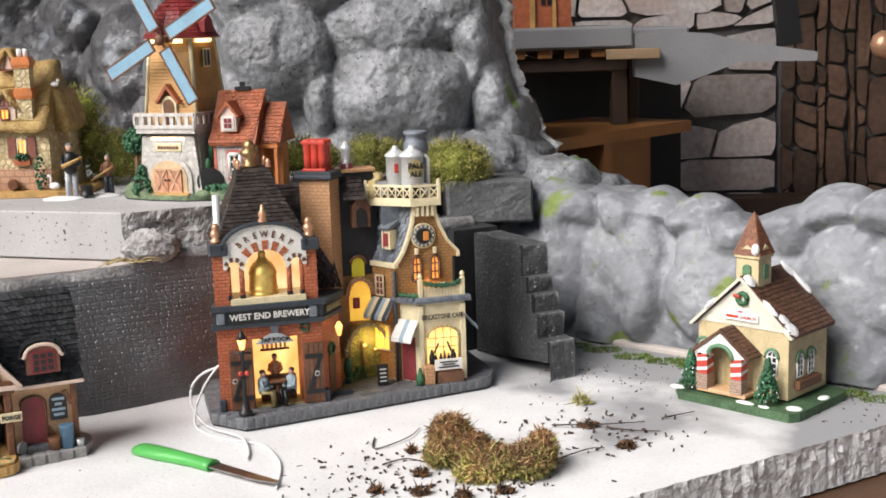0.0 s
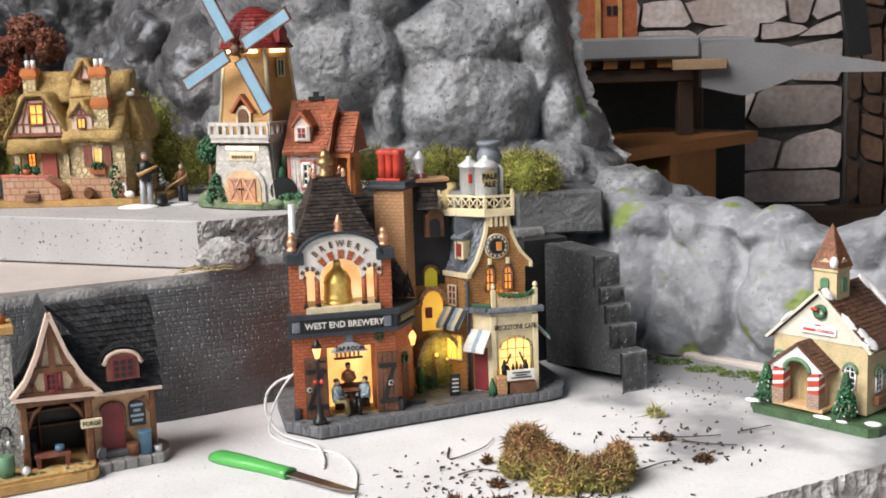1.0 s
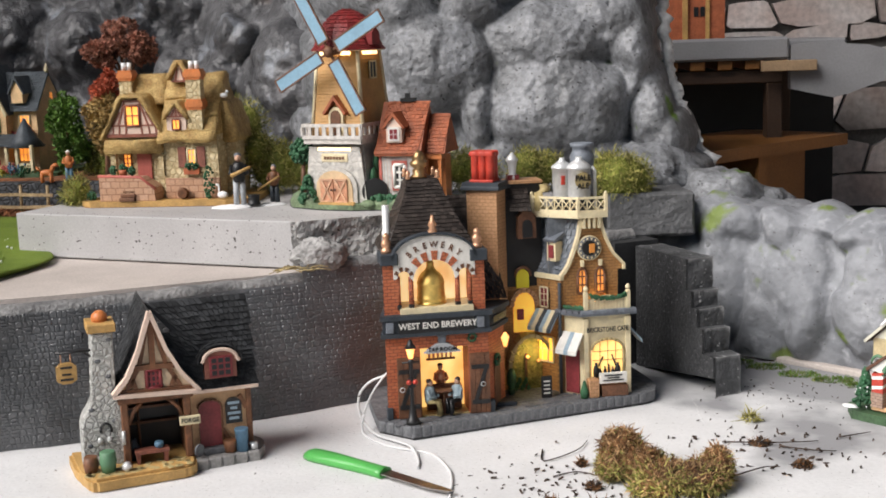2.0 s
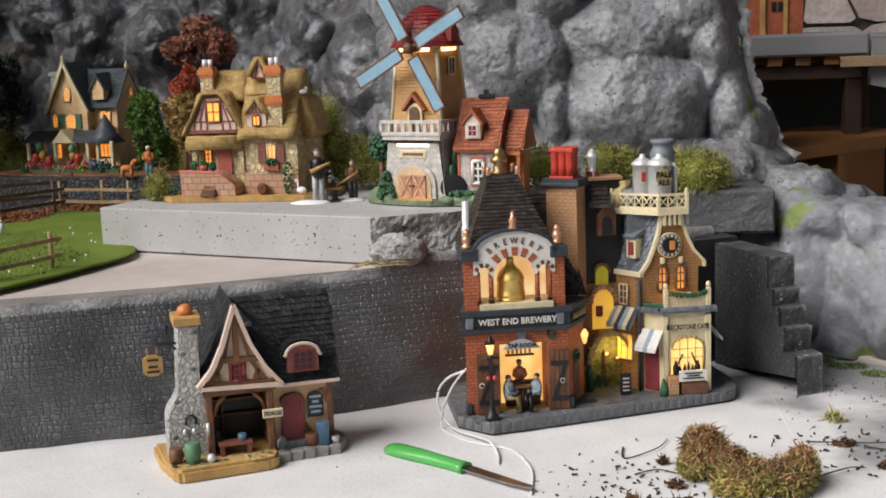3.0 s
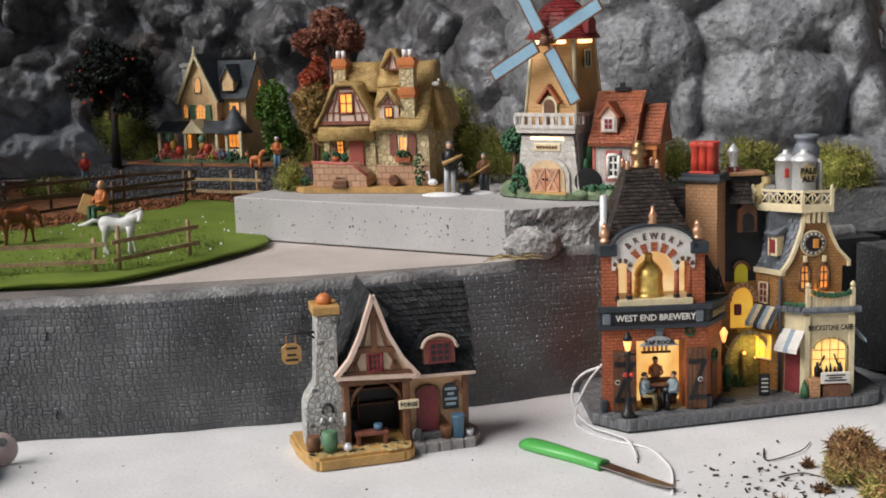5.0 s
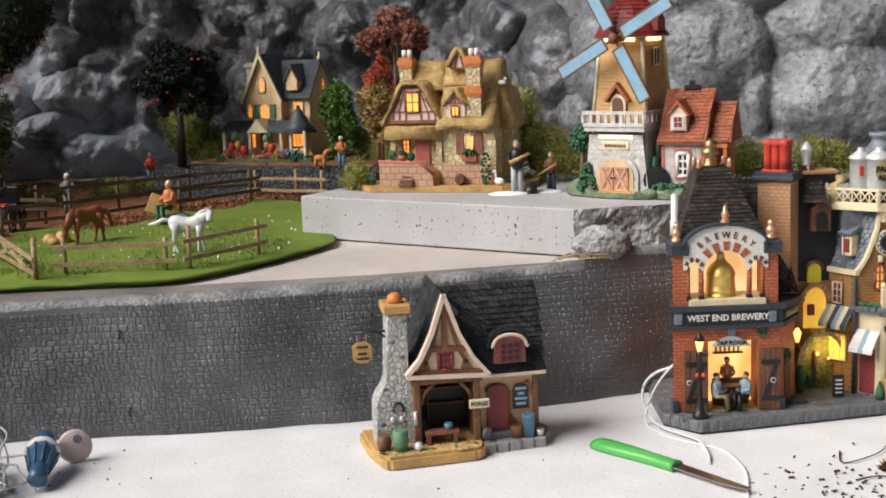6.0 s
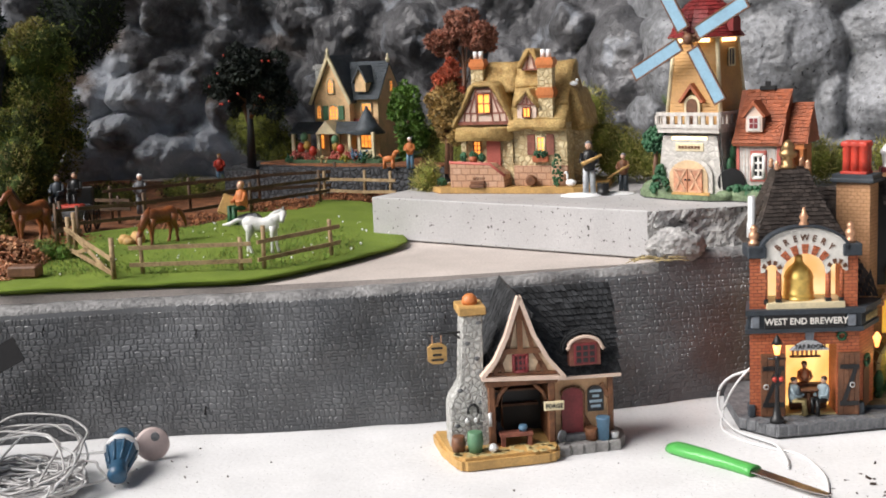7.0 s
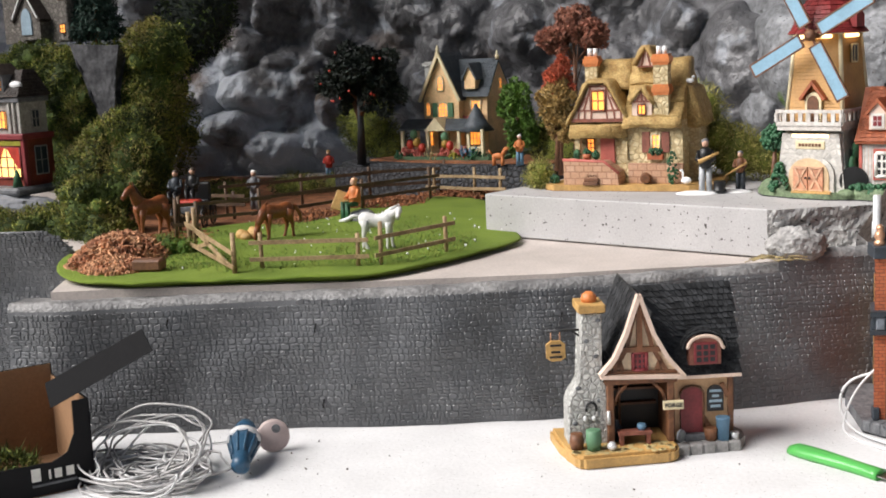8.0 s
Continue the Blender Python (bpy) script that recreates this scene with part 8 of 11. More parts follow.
def build_slab():
    root = thing("foam_slab", "thick grey speckled foam slab with one broken corner", "slab")
    pts = [(-0.606, 0.25), (-0.262, 0.137), (-0.2, 0.19), (0.04, 0.3), (0.04, 0.6), (-0.45, 0.62), (-0.555, 0.4)]
    bm = prism(B(), pts, 0.1385, 0.1875, "z")
    bmesh.ops.bevel(bm, geom=[e for e in bm.edges], offset=0.0012, segments=1, affect="EDGES")
    part("slab", bm, SLAB, root)
    # broken end: rough layered face
    bm = B()
    n, rows = 46, 12
    grid = []
    for i in range(n + 1):
        k = i / n
        x, y = -0.264 + 0.11 * k, 0.134 + 0.052 * k
        col = []
        for j in range(rows + 1):
            z = 0.1386 + 0.0489 * j / rows
            d = 0.009 * noise.fractal(V(x * 45, z * 60, 2), 0.6, 2.2, 4) + 0.004 * noise.noise(V(x * 200, z * 200, 7)) - 0.012 * math.sin(math.pi * j / rows) * (0.4 + 0.6 * math.sin(k * 3.1))
            col.append(bm.verts.new(V(x, y - d * 0.5 - 0.002, z)))
        col.append(bm.verts.new(V(x, y + 0.06, 0.1874)))
        grid.append(col)
    for a, b in zip(grid, grid[1:]):
        for j in range(rows + 1):
            bm.faces.new((a[j], b[j], b[j + 1], a[j + 1])).material_index = 1 if j == rows else 0
    part("broken_face", bm, [BROKEN, SLAB], root, "rough broken foam face")
    return root


build_slab()
boulder("foam_lump", -0.236, 0.132, 0.1535, 0.027, 0.017, 0.0165, "light grey crumbly foam lump on the terrace", mat("lump_foam", (0.4, 0.39, 0.38), 0.9, var=0.3, scale=40, bump=1.0, bscale=190, dist=0.004), seed=4, n=60, rough=0.09)
rg_ = random.Random(31)
bm = B()
for k_ in range(26):
    c_ = V(-0.252 + rg_.uniform(-0.022, 0.024), 0.108 + rg_.uniform(-0.006, 0.01), 0.142 + rg_.uniform(0, 0.003))
    a_ = rg_.uniform(-0.6, 1.2)
    d_ = V(math.cos(a_), math.sin(a_), rg_.uniform(-0.15, 0.25)) * rg_.uniform(0.004, 0.011)
    tube(bm, [c_ - d_, c_ + V(0, 0, 0.001), c_ + d_], 0.0005, 4)
solo("dry_straw", bm, mat("dry_straw", (0.42, 0.33, 0.16), 0.8, var=0.3, scale=60), "dry straw bits strewn beside the foam lump", "straw", kind="stuff")
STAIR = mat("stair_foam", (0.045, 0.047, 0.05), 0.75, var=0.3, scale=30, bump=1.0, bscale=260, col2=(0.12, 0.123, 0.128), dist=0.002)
# Dark spray, with the brewery's shadow put into the same colour.
STAIR_SIDE = mat("stair_side_paint_shade", (0.022, 0.023, 0.025), 0.7, var=0.3, scale=16, bump=1.0, bscale=260, col2=(0.065, 0.067, 0.07), dist=0.002)
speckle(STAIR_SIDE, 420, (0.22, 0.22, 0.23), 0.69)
patchy(STAIR, (0.4, 0.4, 0.4), 210.0, 0.64, 0.72)
edge_wear(STAIR, (0.36, 0.36, 0.36), 0.53, 0.62)
BLOCK = mat("block_foam", (0.085, 0.087, 0.09), 0.75, var=0.3, scale=16, bump=0.9, bscale=220, col2=(0.17, 0.173, 0.178), dist=0.002)
speckle(BLOCK, 260, (0.05, 0.05, 0.05), 0.68)


def build_stairs():
    root = thing("foam_steps", "dark grey painted foam flight of steps", "steps", pose(0.162, 0.135, 0, 0, 0, 27.3))
    prof = [(0.0, 0.041), (0.02, 0.066), (0.03, 0.085), (0.04, 0.102), (0.05, 0.134)]
    w = 0.03
    outline = [(0.0, -0.001)]
    for i, (y, z) in enumerate(prof):
        outline += [(y, prof[i - 1][1] if i else 0.02), (y, z)]
    outline += [(0.15, 0.134), (0.15, -0.001)]
    # one cut block: side sheets, treads and risers, all with a rough frosted skin
    bm = B()
    cols = 9
    rings = []
    for i in range(cols + 1):
        x = w * i / cols
        ring = []
        for (ya, za), (yb, zb) in zip(outline, outline[1:] + outline[:1]):
            n = max(1, int(math.hypot(yb - ya, zb - za) / 0.004))
            ring += [bm.verts.new(V(x, ya + (yb - ya) * k / n, za + (zb - za) * k / n)) for k in range(n)]
        rings.append(ring)
    for r0, r1 in zip(rings, rings[1:]):
        for k in range(len(r0)):
            bm.faces.new((r0[k], r0[(k + 1) % len(r0)], r1[(k + 1) % len(r0)], r1[k]))
    bm.faces.new(rings[-1])
    for v in bm.verts:
        q = v.co * 90
        v.co += V(noise.noise(q), noise.noise(q + V(3, 1, 0)), noise.noise(q + V(0, 4, 9)) * 0.6 * (v.co.z > 0.004)) * 0.0013
    part("flight", bm, STAIR, root)
    part("side_sheet", prism(B(), outline[1:], -0.003, -0.0004, "x"), STAIR_SIDE, root, "dark sprayed side with pale specks, deepened by painted-in shade")
    return root


build_stairs()
DARKFOAM = mat("dark_foam_panel", (0.035, 0.036, 0.038), 0.75, var=0.3, scale=14, bump=0.5, bscale=260)
solo("dark_foam_block", box(B(), 0, 0.055, 0.0, 0.06, -0.001, 0.138), DARKFOAM, "dark grey foam block behind the steps", "block", m=pose(0.068, 0.262, 0, 0, 0, 27.3))
bm = bbox(0, 0.1, 0, 0.1, 0.136, 0.186, 0.003)
bmesh.ops.subdivide_edges(bm, edges=bm.edges[:], cuts=5, use_grid_fill=True)
for v in bm.verts:
    v.co += V(noise.noise(v.co * 60), noise.noise(v.co * 60 + V(3, 1, 0)), noise.noise(v.co * 60 + V(0, 4, 9))) * 0.002
solo("foam_block", bm, BLOCK, "grey speckled foam block above the steps", "block", m=pose(0.062, 0.31, 0, 0, 0, 8))

# ---- room beyond: stone clad wall, shelf ----
WOOD = mat("orange_pine", (0.32, 0.135, 0.035), 0.55, var=0.2, scale=8)
DWOOD = mat("brown_beam", (0.06, 0.032, 0.018), 0.6, var=0.25, scale=9)
GREYFOAM = mat("plain_grey_foam", (0.3, 0.3, 0.31), 0.8, var=0.08, scale=12)
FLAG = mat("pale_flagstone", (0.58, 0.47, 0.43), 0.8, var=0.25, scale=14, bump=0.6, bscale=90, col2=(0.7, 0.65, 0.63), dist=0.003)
# The side wall's shade is put into this darker brown stone colour.
FLAG_SHADED = mat("shaded_brown_flagstone", (0.11, 0.06, 0.038), 0.8, var=0.3, scale=14, bump=0.6, bscale=90, col2=(0.17, 0.1, 0.065), dist=0.003)
MORTAR = mat("dark_mortar", (0.1, 0.095, 0.09), 0.9, var=0.25, scale=20)
for m_ in (FLAG, FLAG_SHADED):
    N_, L_ = m_.node_tree.nodes, m_.node_tree.links
    oi, hs, mr = N_.new("ShaderNodeObjectInfo"), N_.new("ShaderNodeHueSaturation"), N_.new("ShaderNodeMapRange")
    src = N_["Principled BSDF"].inputs["Base Color"].links[0].from_socket
    mr.inputs["To Min"].default_value, mr.inputs["To Max"].default_value = 0.5, 1.25
    L_.new(oi.outputs["Random"], mr.inputs["Value"])
    L_.new(mr.outputs[0], hs.inputs["Value"])
    L_.new(src, hs.inputs["Color"])
    L_.new(hs.outputs[0], N_["Principled BSDF"].inputs["Base Color"])


def stone_wall(name, x0, x1, z0, z1, y, material, label, seed, tall=False, size=0.1):
    wall = solo(name, box(B(), x0, x1, y + 0.012, y + 0.1, z0, z1), MORTAR, label, kind="structure")
    rng = random.Random(seed)
    # courses run up the wall (tall) or along it; joints slant and waver
    u0, u1, v0, v1 = (z0, z1, x0, x1) if tall else (x0, x1, z0, z1)
    rows = [v0]
    while rows[-1] < v1 - size * 0.5:
        rows.append(min(v1, rows[-1] + size * rng.uniform(0.4, 1.0)))
    rows[-1] = v1
    wav = [[rng.uniform(-1, 1) * size * 0.13 * (0 < k < len(rows) - 1) for _ in range(12)] for k in range(len(rows))]
    edge = lambda k, u: rows[k] + wav[k][int((u - u0) / (u1 - u0) * 11) % 12]
    for k in range(len(rows) - 1):
        u, lean = u0, 0.0
        while u < u1 - 0.004:
            w = size * rng.choice((0.5, 0.8, 1.1, 1.5)) * rng.uniform(0.85, 1.15) * (1.7 if tall else 1)
            un = u1 if u + w > u1 - size * 0.4 else u + w
            ln = 0.0 if un == u1 else rng.uniform(-0.16, 0.16) * size
            g = 0.0035
            q = [(u + g - lean, edge(k, u) + g), (un - g - ln, edge(k, un - 0.001) + g), (un - g + ln, edge(k + 1, un - 0.001) - g), (u + g + lean, edge(k + 1, u) - g)]
            pts = []
            for i in range(4):
                p, a, b = V(*q[i], 0), V(*q[i - 1], 0), V(*q[(i + 1) % 4], 0)
                pts += [p.lerp(a, rng.uniform(0.04, 0.26)), p.lerp(b, rng.uniform(0.04, 0.26))]
            pts = [(p.y, p.x) if tall else (p.x, p.y) for p in pts]
            part("stone", prism(B(), pts, y - rng.uniform(0.0, 0.008), y + 0.013, "y"), material, wall)
            u, lean = un, ln
    return wall


stone_wall("wall_stone", 0.2, 0.712, -0.05, 0.75, 1.35, FLAG, "pale flagstone clad wall", 3, size=0.11)
stone_wall("wall_stone_side", 0.714, 1.5, -0.05, 0.75, 1.33, FLAG_SHADED, "brown flagstone clad wall, shade put into its stone colour", 8, tall=True, size=0.045)
solo("wall_north", box(B(), -4, 4, 1.5, 1.6, -0.8, 1.9), PLASTER, "plain rear wall of the room", kind="structure")
solo("back_ledge", box(B(), 0.725, 1.6, 0.75, 1.33, -0.7505, -0.04), mat("ledge_board", (0.2, 0.17, 0.15), 0.7, var=0.2, scale=9), "grey brown board behind the rock wall", "board")
solo("skirting_beam", bbox(0.25, 1.5, 1.26, 1.325, -0.04, 0.018, 0.004), DWOOD, "dark brown beam at the wall foot", kind="structure")


def build_shelf():
    root = thing("shelf_unit", "brown wooden shelf unit with grey foam trays", "shelf")
    part("top_beam", bbox(0.13, 0.356, 0.9, 0.94, 0.281, 0.303, 0.002), DWOOD, root)
    for i in range(5):
        part("slat", bbox(0.17 + i * 0.042, 0.193 + i * 0.042, 0.89, 1.25, 0.303, 0.317, 0.0015), WOOD, root)
    part("post", bbox(0.331, 0.355, 0.9, 0.94, 0.19, 0.281, 0.002), DWOOD, root)
    part("post", bbox(0.4, 0.42, 1.2, 1.24, 0.0, 0.3, 0.002), DWOOD, root)
    m = on(0.306, 0.777, 0, 47)
    part("shelf_board", box(B(), -0.2, 0.235, 0, 0.2, 0.178, 0.196, m), WOOD, root, "orange brown shelf board")
    # Added black sheet in place of the shade inside the shelf.
    part("shelf_shade", box(B(), 0.12, 0.5, 1.22, 1.24, -0.04, 0.3), BLACK, root)
    part("upright", box(B(), -0.006, 0.016, 0.002, 0.18, -0.04, 0.178, m), WOOD, root)
    part("upright_panel", box(B(), 0.016, 0.16, 0.03, 0.045, -0.04, 0.178, m), WOOD, root)
    return root


build_shelf()
solo("foam_tray", bbox(0.13, 0.362, 0.88, 1.15, 0.3172, 0.352, 0.004), GREYFOAM, "pale grey foam tray on the shelf", "tray")
solo("light_plank", bbox(0.318, 0.4, 0.862, 0.878, 0.3, 0.316, 0.001), mat("light_pine", (0.5, 0.34, 0.2), 0.6, var=0.15, scale=20), "light pine plank end", "plank")
bm = prism(B(), [(0.364, 0.338), (0.4, 0.342), (0.48, 0.336), (0.53, 0.322), (0.65, 0.302), (0.65, 0.288), (0.53, 0.29), (0.45, 0.262), (0.428, 0.257), (0.364, 0.272)], 0.882, 0.905, "y")
solo("foam_wing", bm, GREYFOAM, "grey foam wing shaped panel hung on the shelf", "panel")
solo("foam_board", bbox(0.36, 0.46, 0.94, 1.2, 0.325, 0.347, 0.003), GREYFOAM, "grey foam offcut on the shelf", "panel")
solo("black_strut", box(B(), -0.018, 0.018, -0.01, 0.01, -0.25, 0.3, None), BLACK, "black slanting metal strut", "strut", m=pose(0.585, 0.93, 0.56, 0, -8))


def build_far_house():
    root = thing("orange_house", "small orange brick model house on the foam tray", "model house", pose(0.18, 0.93, 0.352))
    part("wall", box(B(), 0.0, 0.09, 0, 0.06, 0, 0.075), TERRA, root)
    part("buttress", box(box(B(), 0.024, 0.032, -0.006, 0, 0, 0.07), 0.06, 0.066, -0.004, 0, 0, 0.07), TAN, root)
    for x in (0.042, 0.052):
        part("window", box(B(), x, x + 0.007, -0.002, 0.001, 0.035, 0.05), BLACK, root)
    part("roof", prism(B(), [(-0.004, 0.075), (0.094, 0.075), (0.045, 0.12)], -0.005, 0.065, "y"), RED_ROOF, root)
    return root


build_far_house()
bm = lathe(B(), [(0.003, 0), (0.016, 0.01), (0.02, 0.024), (0.015, 0.038), (0.003, 0.046)], n=14)
solo("hanging_ornament", bm, COPPER, "copper glass ornament hanging beside the strut", "ornament", m=pose(0.765, 0.92, 0.285))
solo("ornament_cord", tube(B(), [V(0.765, 0.92, 0.33), V(0.765, 0.92, 1.9)], 0.0008, 5), BLACK, "thin dark cord of the ornament", "cord")

# ---- moss, bushes, trees ----
MOSS_G = mat("moss_green", (0.17, 0.19, 0.03), 0.85, var=0.35, scale=40, island=0.5)
MOSS_Y = mat("moss_yellow", (0.42, 0.38, 0.11), 0.85, var=0.35, scale=40, island=0.5)
MOSS_B = mat("moss_brown", (0.2, 0.095, 0.035), 0.9, var=0.4, scale=40, island=0.5)
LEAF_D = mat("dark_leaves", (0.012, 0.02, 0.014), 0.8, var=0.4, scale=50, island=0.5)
LEAF_G = mat("green_leaves", (0.1, 0.2, 0.025), 0.75, var=0.35, scale=50, island=0.5)
LEAF_R = mat("red_leaves", (0.6, 0.14, 0.07), 0.8, var=0.3, scale=50, island=0.4)
LEAF_M = mat("maroon_leaves", (0.36, 0.15, 0.1), 0.8, var=0.3, scale=50, island=0.4)
LEAF_O = mat("olive_leaves", (0.42, 0.28, 0.1), 0.8, var=0.3, scale=50, island=0.4)
EARTH = mat("bark_chips", (0.26, 0.1, 0.04), 0.9, var=0.4, scale=60, island=0.5)


def tufts(name, blobs, n, mats, label, category="moss", seed=0, ln=0.009, wd=0.0011, pick=None, kind="", up=0.25, out=0.7):
    """Curly moss: many thin blades on and in the given balls (x, y, z, rx, ry, rz)."""
    rng = np.random.default_rng(seed)
    vol = np.array([b[3] * b[5] for b in blobs])
    idx = rng.choice(len(blobs), n, p=vol / vol.sum())
    bl = np.array(blobs, dtype=float)[idx]
    d = rng.normal(size=(n, 3))
    d /= np.linalg.norm(d, axis=1)[:, None]
    c = bl[:, :3] + d * bl[:, 3:] * rng.uniform(0.72, 1.02, (n, 1))
    t = d * out + rng.normal(size=(n, 3)) * 0.75 + np.array([0, 0, up])
    t /= np.linalg.norm(t, axis=1)[:, None]
    s = np.cross(t, rng.normal(size=(n, 3)))
    s /= np.linalg.norm(s, axis=1)[:, None]
    L = ln * rng.uniform(0.5, 1.3, (n, 1))
    W = wd * rng.uniform(0.6, 1.4, (n, 1))
    bend = rng.normal(size=(n, 3)) * 0.35
    mid, tip = c + t * L * 0.5, c + (t + bend) * L
    vs = np.stack([c - s * W * 0.5, c + s * W * 0.5, mid + s * W * 0.6, mid - s * W * 0.6, tip], 1).reshape(-1, 3)
    fs, mi = [], []
    for i in range(n):
        o = i * 5
        fs += [(o, o + 1, o + 2, o + 3), (o + 3, o + 2, o + 4)]
        k = pick(c[i], rng) if pick else int(rng.integers(len(mats)))
        mi += [k, k]
    me = bpy.data.meshes.new(name)
    me.from_pydata(vs.tolist(), [], fs)
    for m in mats:
        me.materials.append(m)
    me.polygons.foreach_set("material_index", mi)
    ob = new(name, me)
    return tagged(ob, label, category, kind=kind)


def cores(name, blobs, material, parent, k=0.86):
    bm = B()
    for b in blobs:
        ball(bm, b[0], b[1], b[2], b[3] * k, b[4] * k, b[5] * k, 12)
    for v in bm.verts:
        v.co += V(noise.noise(v.co * 80), noise.noise(v.co * 80 + V(3, 0, 0)), noise.noise(v.co * 80 + V(0, 3, 0))) * 0.004
    return part(name, bm, material, parent, smooth=True, kind="stuff")


def bush(blobs, n, label, seed, mats=None, **kw):
    t = tufts("moss_bush", blobs, int(n * 1.8), mats or [MOSS_G, MOSS_Y, MOSS_Y], label, "bush", seed, 0.0075, 0.0007, **kw)
    cores("core", blobs, (mats or [MOSS_G])[0], t, 0.76)
    return t


bush([(-0.103, 0.35, 0.215, 0.02, 0.02, 0.026), (-0.078, 0.35, 0.21, 0.02, 0.02, 0.022), (-0.128, 0.36, 0.213, 0.02, 0.02, 0.02)], 1500, "olive green moss bush behind the brewery", 1)
bush([(-0.03, 0.34, 0.215, 0.022, 0.02, 0.026), (-0.008, 0.35, 0.212, 0.022, 0.02, 0.022)], 1400, "olive green moss bush behind the roof lantern", 2)
bush([(0.075, 0.33, 0.203, 0.03, 0.025, 0.031), (0.055, 0.34, 0.205, 0.026, 0.02, 0.026), (0.095, 0.335, 0.2, 0.02, 0.02, 0.028)], 2600, "large olive green moss bush above the foam block", 3)
bush([(-0.335, 0.375, 0.222, 0.035, 0.02, 0.034), (-0.3, 0.38, 0.215, 0.025, 0.02, 0.026), (-0.352, 0.37, 0.24, 0.018, 0.016, 0.026)], 2200, "olive green moss bush between mill and cottage", 4)
bush([(-0.552, 0.3, 0.205, 0.014, 0.014, 0.018), (-0.563, 0.31, 0.2, 0.013, 0.013, 0.014)], 700, "small yellow green moss bush beside the cottage", 5)
bush([(-0.4, 0.44, 0.27, 0.05, 0.03, 0.035)], 800, "moss bush behind the cottage roof", 6)
bush([(-0.98, 0.72, 0.24, 0.05, 0.03, 0.05), (-0.95, 0.73, 0.2, 0.04, 0.03, 0.04)], 4500, "olive green moss bush beside the farmhouse", 7, mats=[MOSS_G, MOSS_G, LEAF_D])
bush([(-1.06, 0.62, 0.15, 0.05, 0.03, 0.022), (-1.0, 0.66, 0.15, 0.04, 0.03, 0.02), (-1.13, 0.52, 0.15, 0.05, 0.04, 0.025)], 2600, "low green undergrowth at the rock foot", 9, mats=[MOSS_G, MOSS_Y, LEAF_D])
bush([(-0.62, 0.66, 0.2, 0.06, 0.04, 0.05), (-0.66, 0.7, 0.21, 0.04, 0.03, 0.05)], 4500, "dark green undergrowth behind the trees", 8, mats=[MOSS_G, LEAF_D, MOSS_G])


def tree(label, x, y, z, blobs, leaf, n, seed, trunk=0.006, ln=0.008, wd=0.005):
    """A tapered trunk with limbs and a crown of many small leaves."""
    rng = random.Random(seed)
    root = thing("tree", label, "tree", pose(x, y, z))
    cx, cz = blobs[0][0], blobs[0][2]
    part("trunk", tube(B(), [V(0, 0, 0), V(0.002, 0, cz * 0.4), V(cx * 0.6, 0, cz)], trunk, 8, r1=trunk * 0.4), BROWN if leaf is not LEAF_D else BLACK, root)
    for b in blobs:
        for k in range(3):
            a = V(cx * 0.3, 0, cz * rng.uniform(0.45, 0.8))
            e = V(b[0] + rng.uniform(-1, 1) * b[3] * 0.7, b[1] + rng.uniform(-1, 1) * b[4] * 0.7, b[2] + rng.uniform(-0.4, 0.8) * b[5])
            part("limb", tube(B(), [a, a.lerp(e, 0.5) + V(0, 0, 0.004), e], trunk * 0.4, 5, r1=trunk * 0.12), BROWN, root)
    # leaves in uneven sprays
    sprays = []
    for b in blobs:
        for k in range(14):
            th, ph = rng.uniform(0, 6.28), math.acos(rng.uniform(-1, 1))
            r = rng.uniform(0.45, 1.0)
            q = rng.uniform(0.22, 0.42)
            sprays.append((b[0] + b[3] * r * math.sin(ph) * math.cos(th), b[1] + b[4] * r * math.sin(ph) * math.sin(th), b[2] + b[5] * r * math.cos(ph), b[3] * q, b[4] * q, b[5] * q))
    c = tufts("crown", sprays, n, [leaf], "", "", seed, ln, wd)
    c.parent = root
    return root


T = tree("dark apple tree with small red fruit", -0.945, 0.62, 0.185, [(0.004, 0, 0.138, 0.05, 0.045, 0.05), (-0.032, 0, 0.12, 0.034, 0.034, 0.038), (0.04, 0, 0.12, 0.03, 0.034, 0.038)], LEAF_D, 9000, 1, 0.008, 0.006, 0.0032)
_r = random.Random(4)
bm = B()
for i in range(11):
    th, ph = _r.uniform(3.4, 6.0), math.acos(_r.uniform(-0.8, 0.9))
    ball(bm, 0.004 + 0.062 * math.sin(ph) * math.cos(th), 0.05 * math.sin(ph) * math.sin(th), 0.132 + 0.052 * math.cos(ph), 0.0021, n=6)
part("apple", bm, RED_POT, T, "small red apples", kind="stuff")
tree("bright green model tree beside the farmhouse", -0.692, 0.63, 0.18, [(0, 0, 0.085, 0.026, 0.024, 0.042), (0.005, 0, 0.05, 0.022, 0.02, 0.03)], LEAF_G, 6000, 2, 0.004, 0.0044, 0.0028)
tree("scarlet red autumn model tree", -0.612, 0.58, 0.172, [(0.0, 0, 0.125, 0.024, 0.022, 0.022), (0.004, 0, 0.148, 0.014, 0.014, 0.018)], LEAF_R, 5000, 3, 0.004, 0.0042, 0.0024)
tree("maroon autumn model tree behind the cottage", -0.6, 0.62, 0.185, [(0.0, 0, 0.19, 0.04, 0.03, 0.028), (0.026, 0, 0.182, 0.024, 0.024, 0.022), (-0.028, 0, 0.18, 0.022, 0.022, 0.02)], LEAF_M, 8000, 4, 0.0045, 0.0046, 0.0026)
tree("olive brown autumn tree", -0.612, 0.562, 0.18, [(0.0, 0, 0.095, 0.034, 0.026, 0.03), (0.01, 0, 0.065, 0.028, 0.024, 0.024)], LEAF_O, 7000, 5, 0.0045, 0.0046, 0.0026)

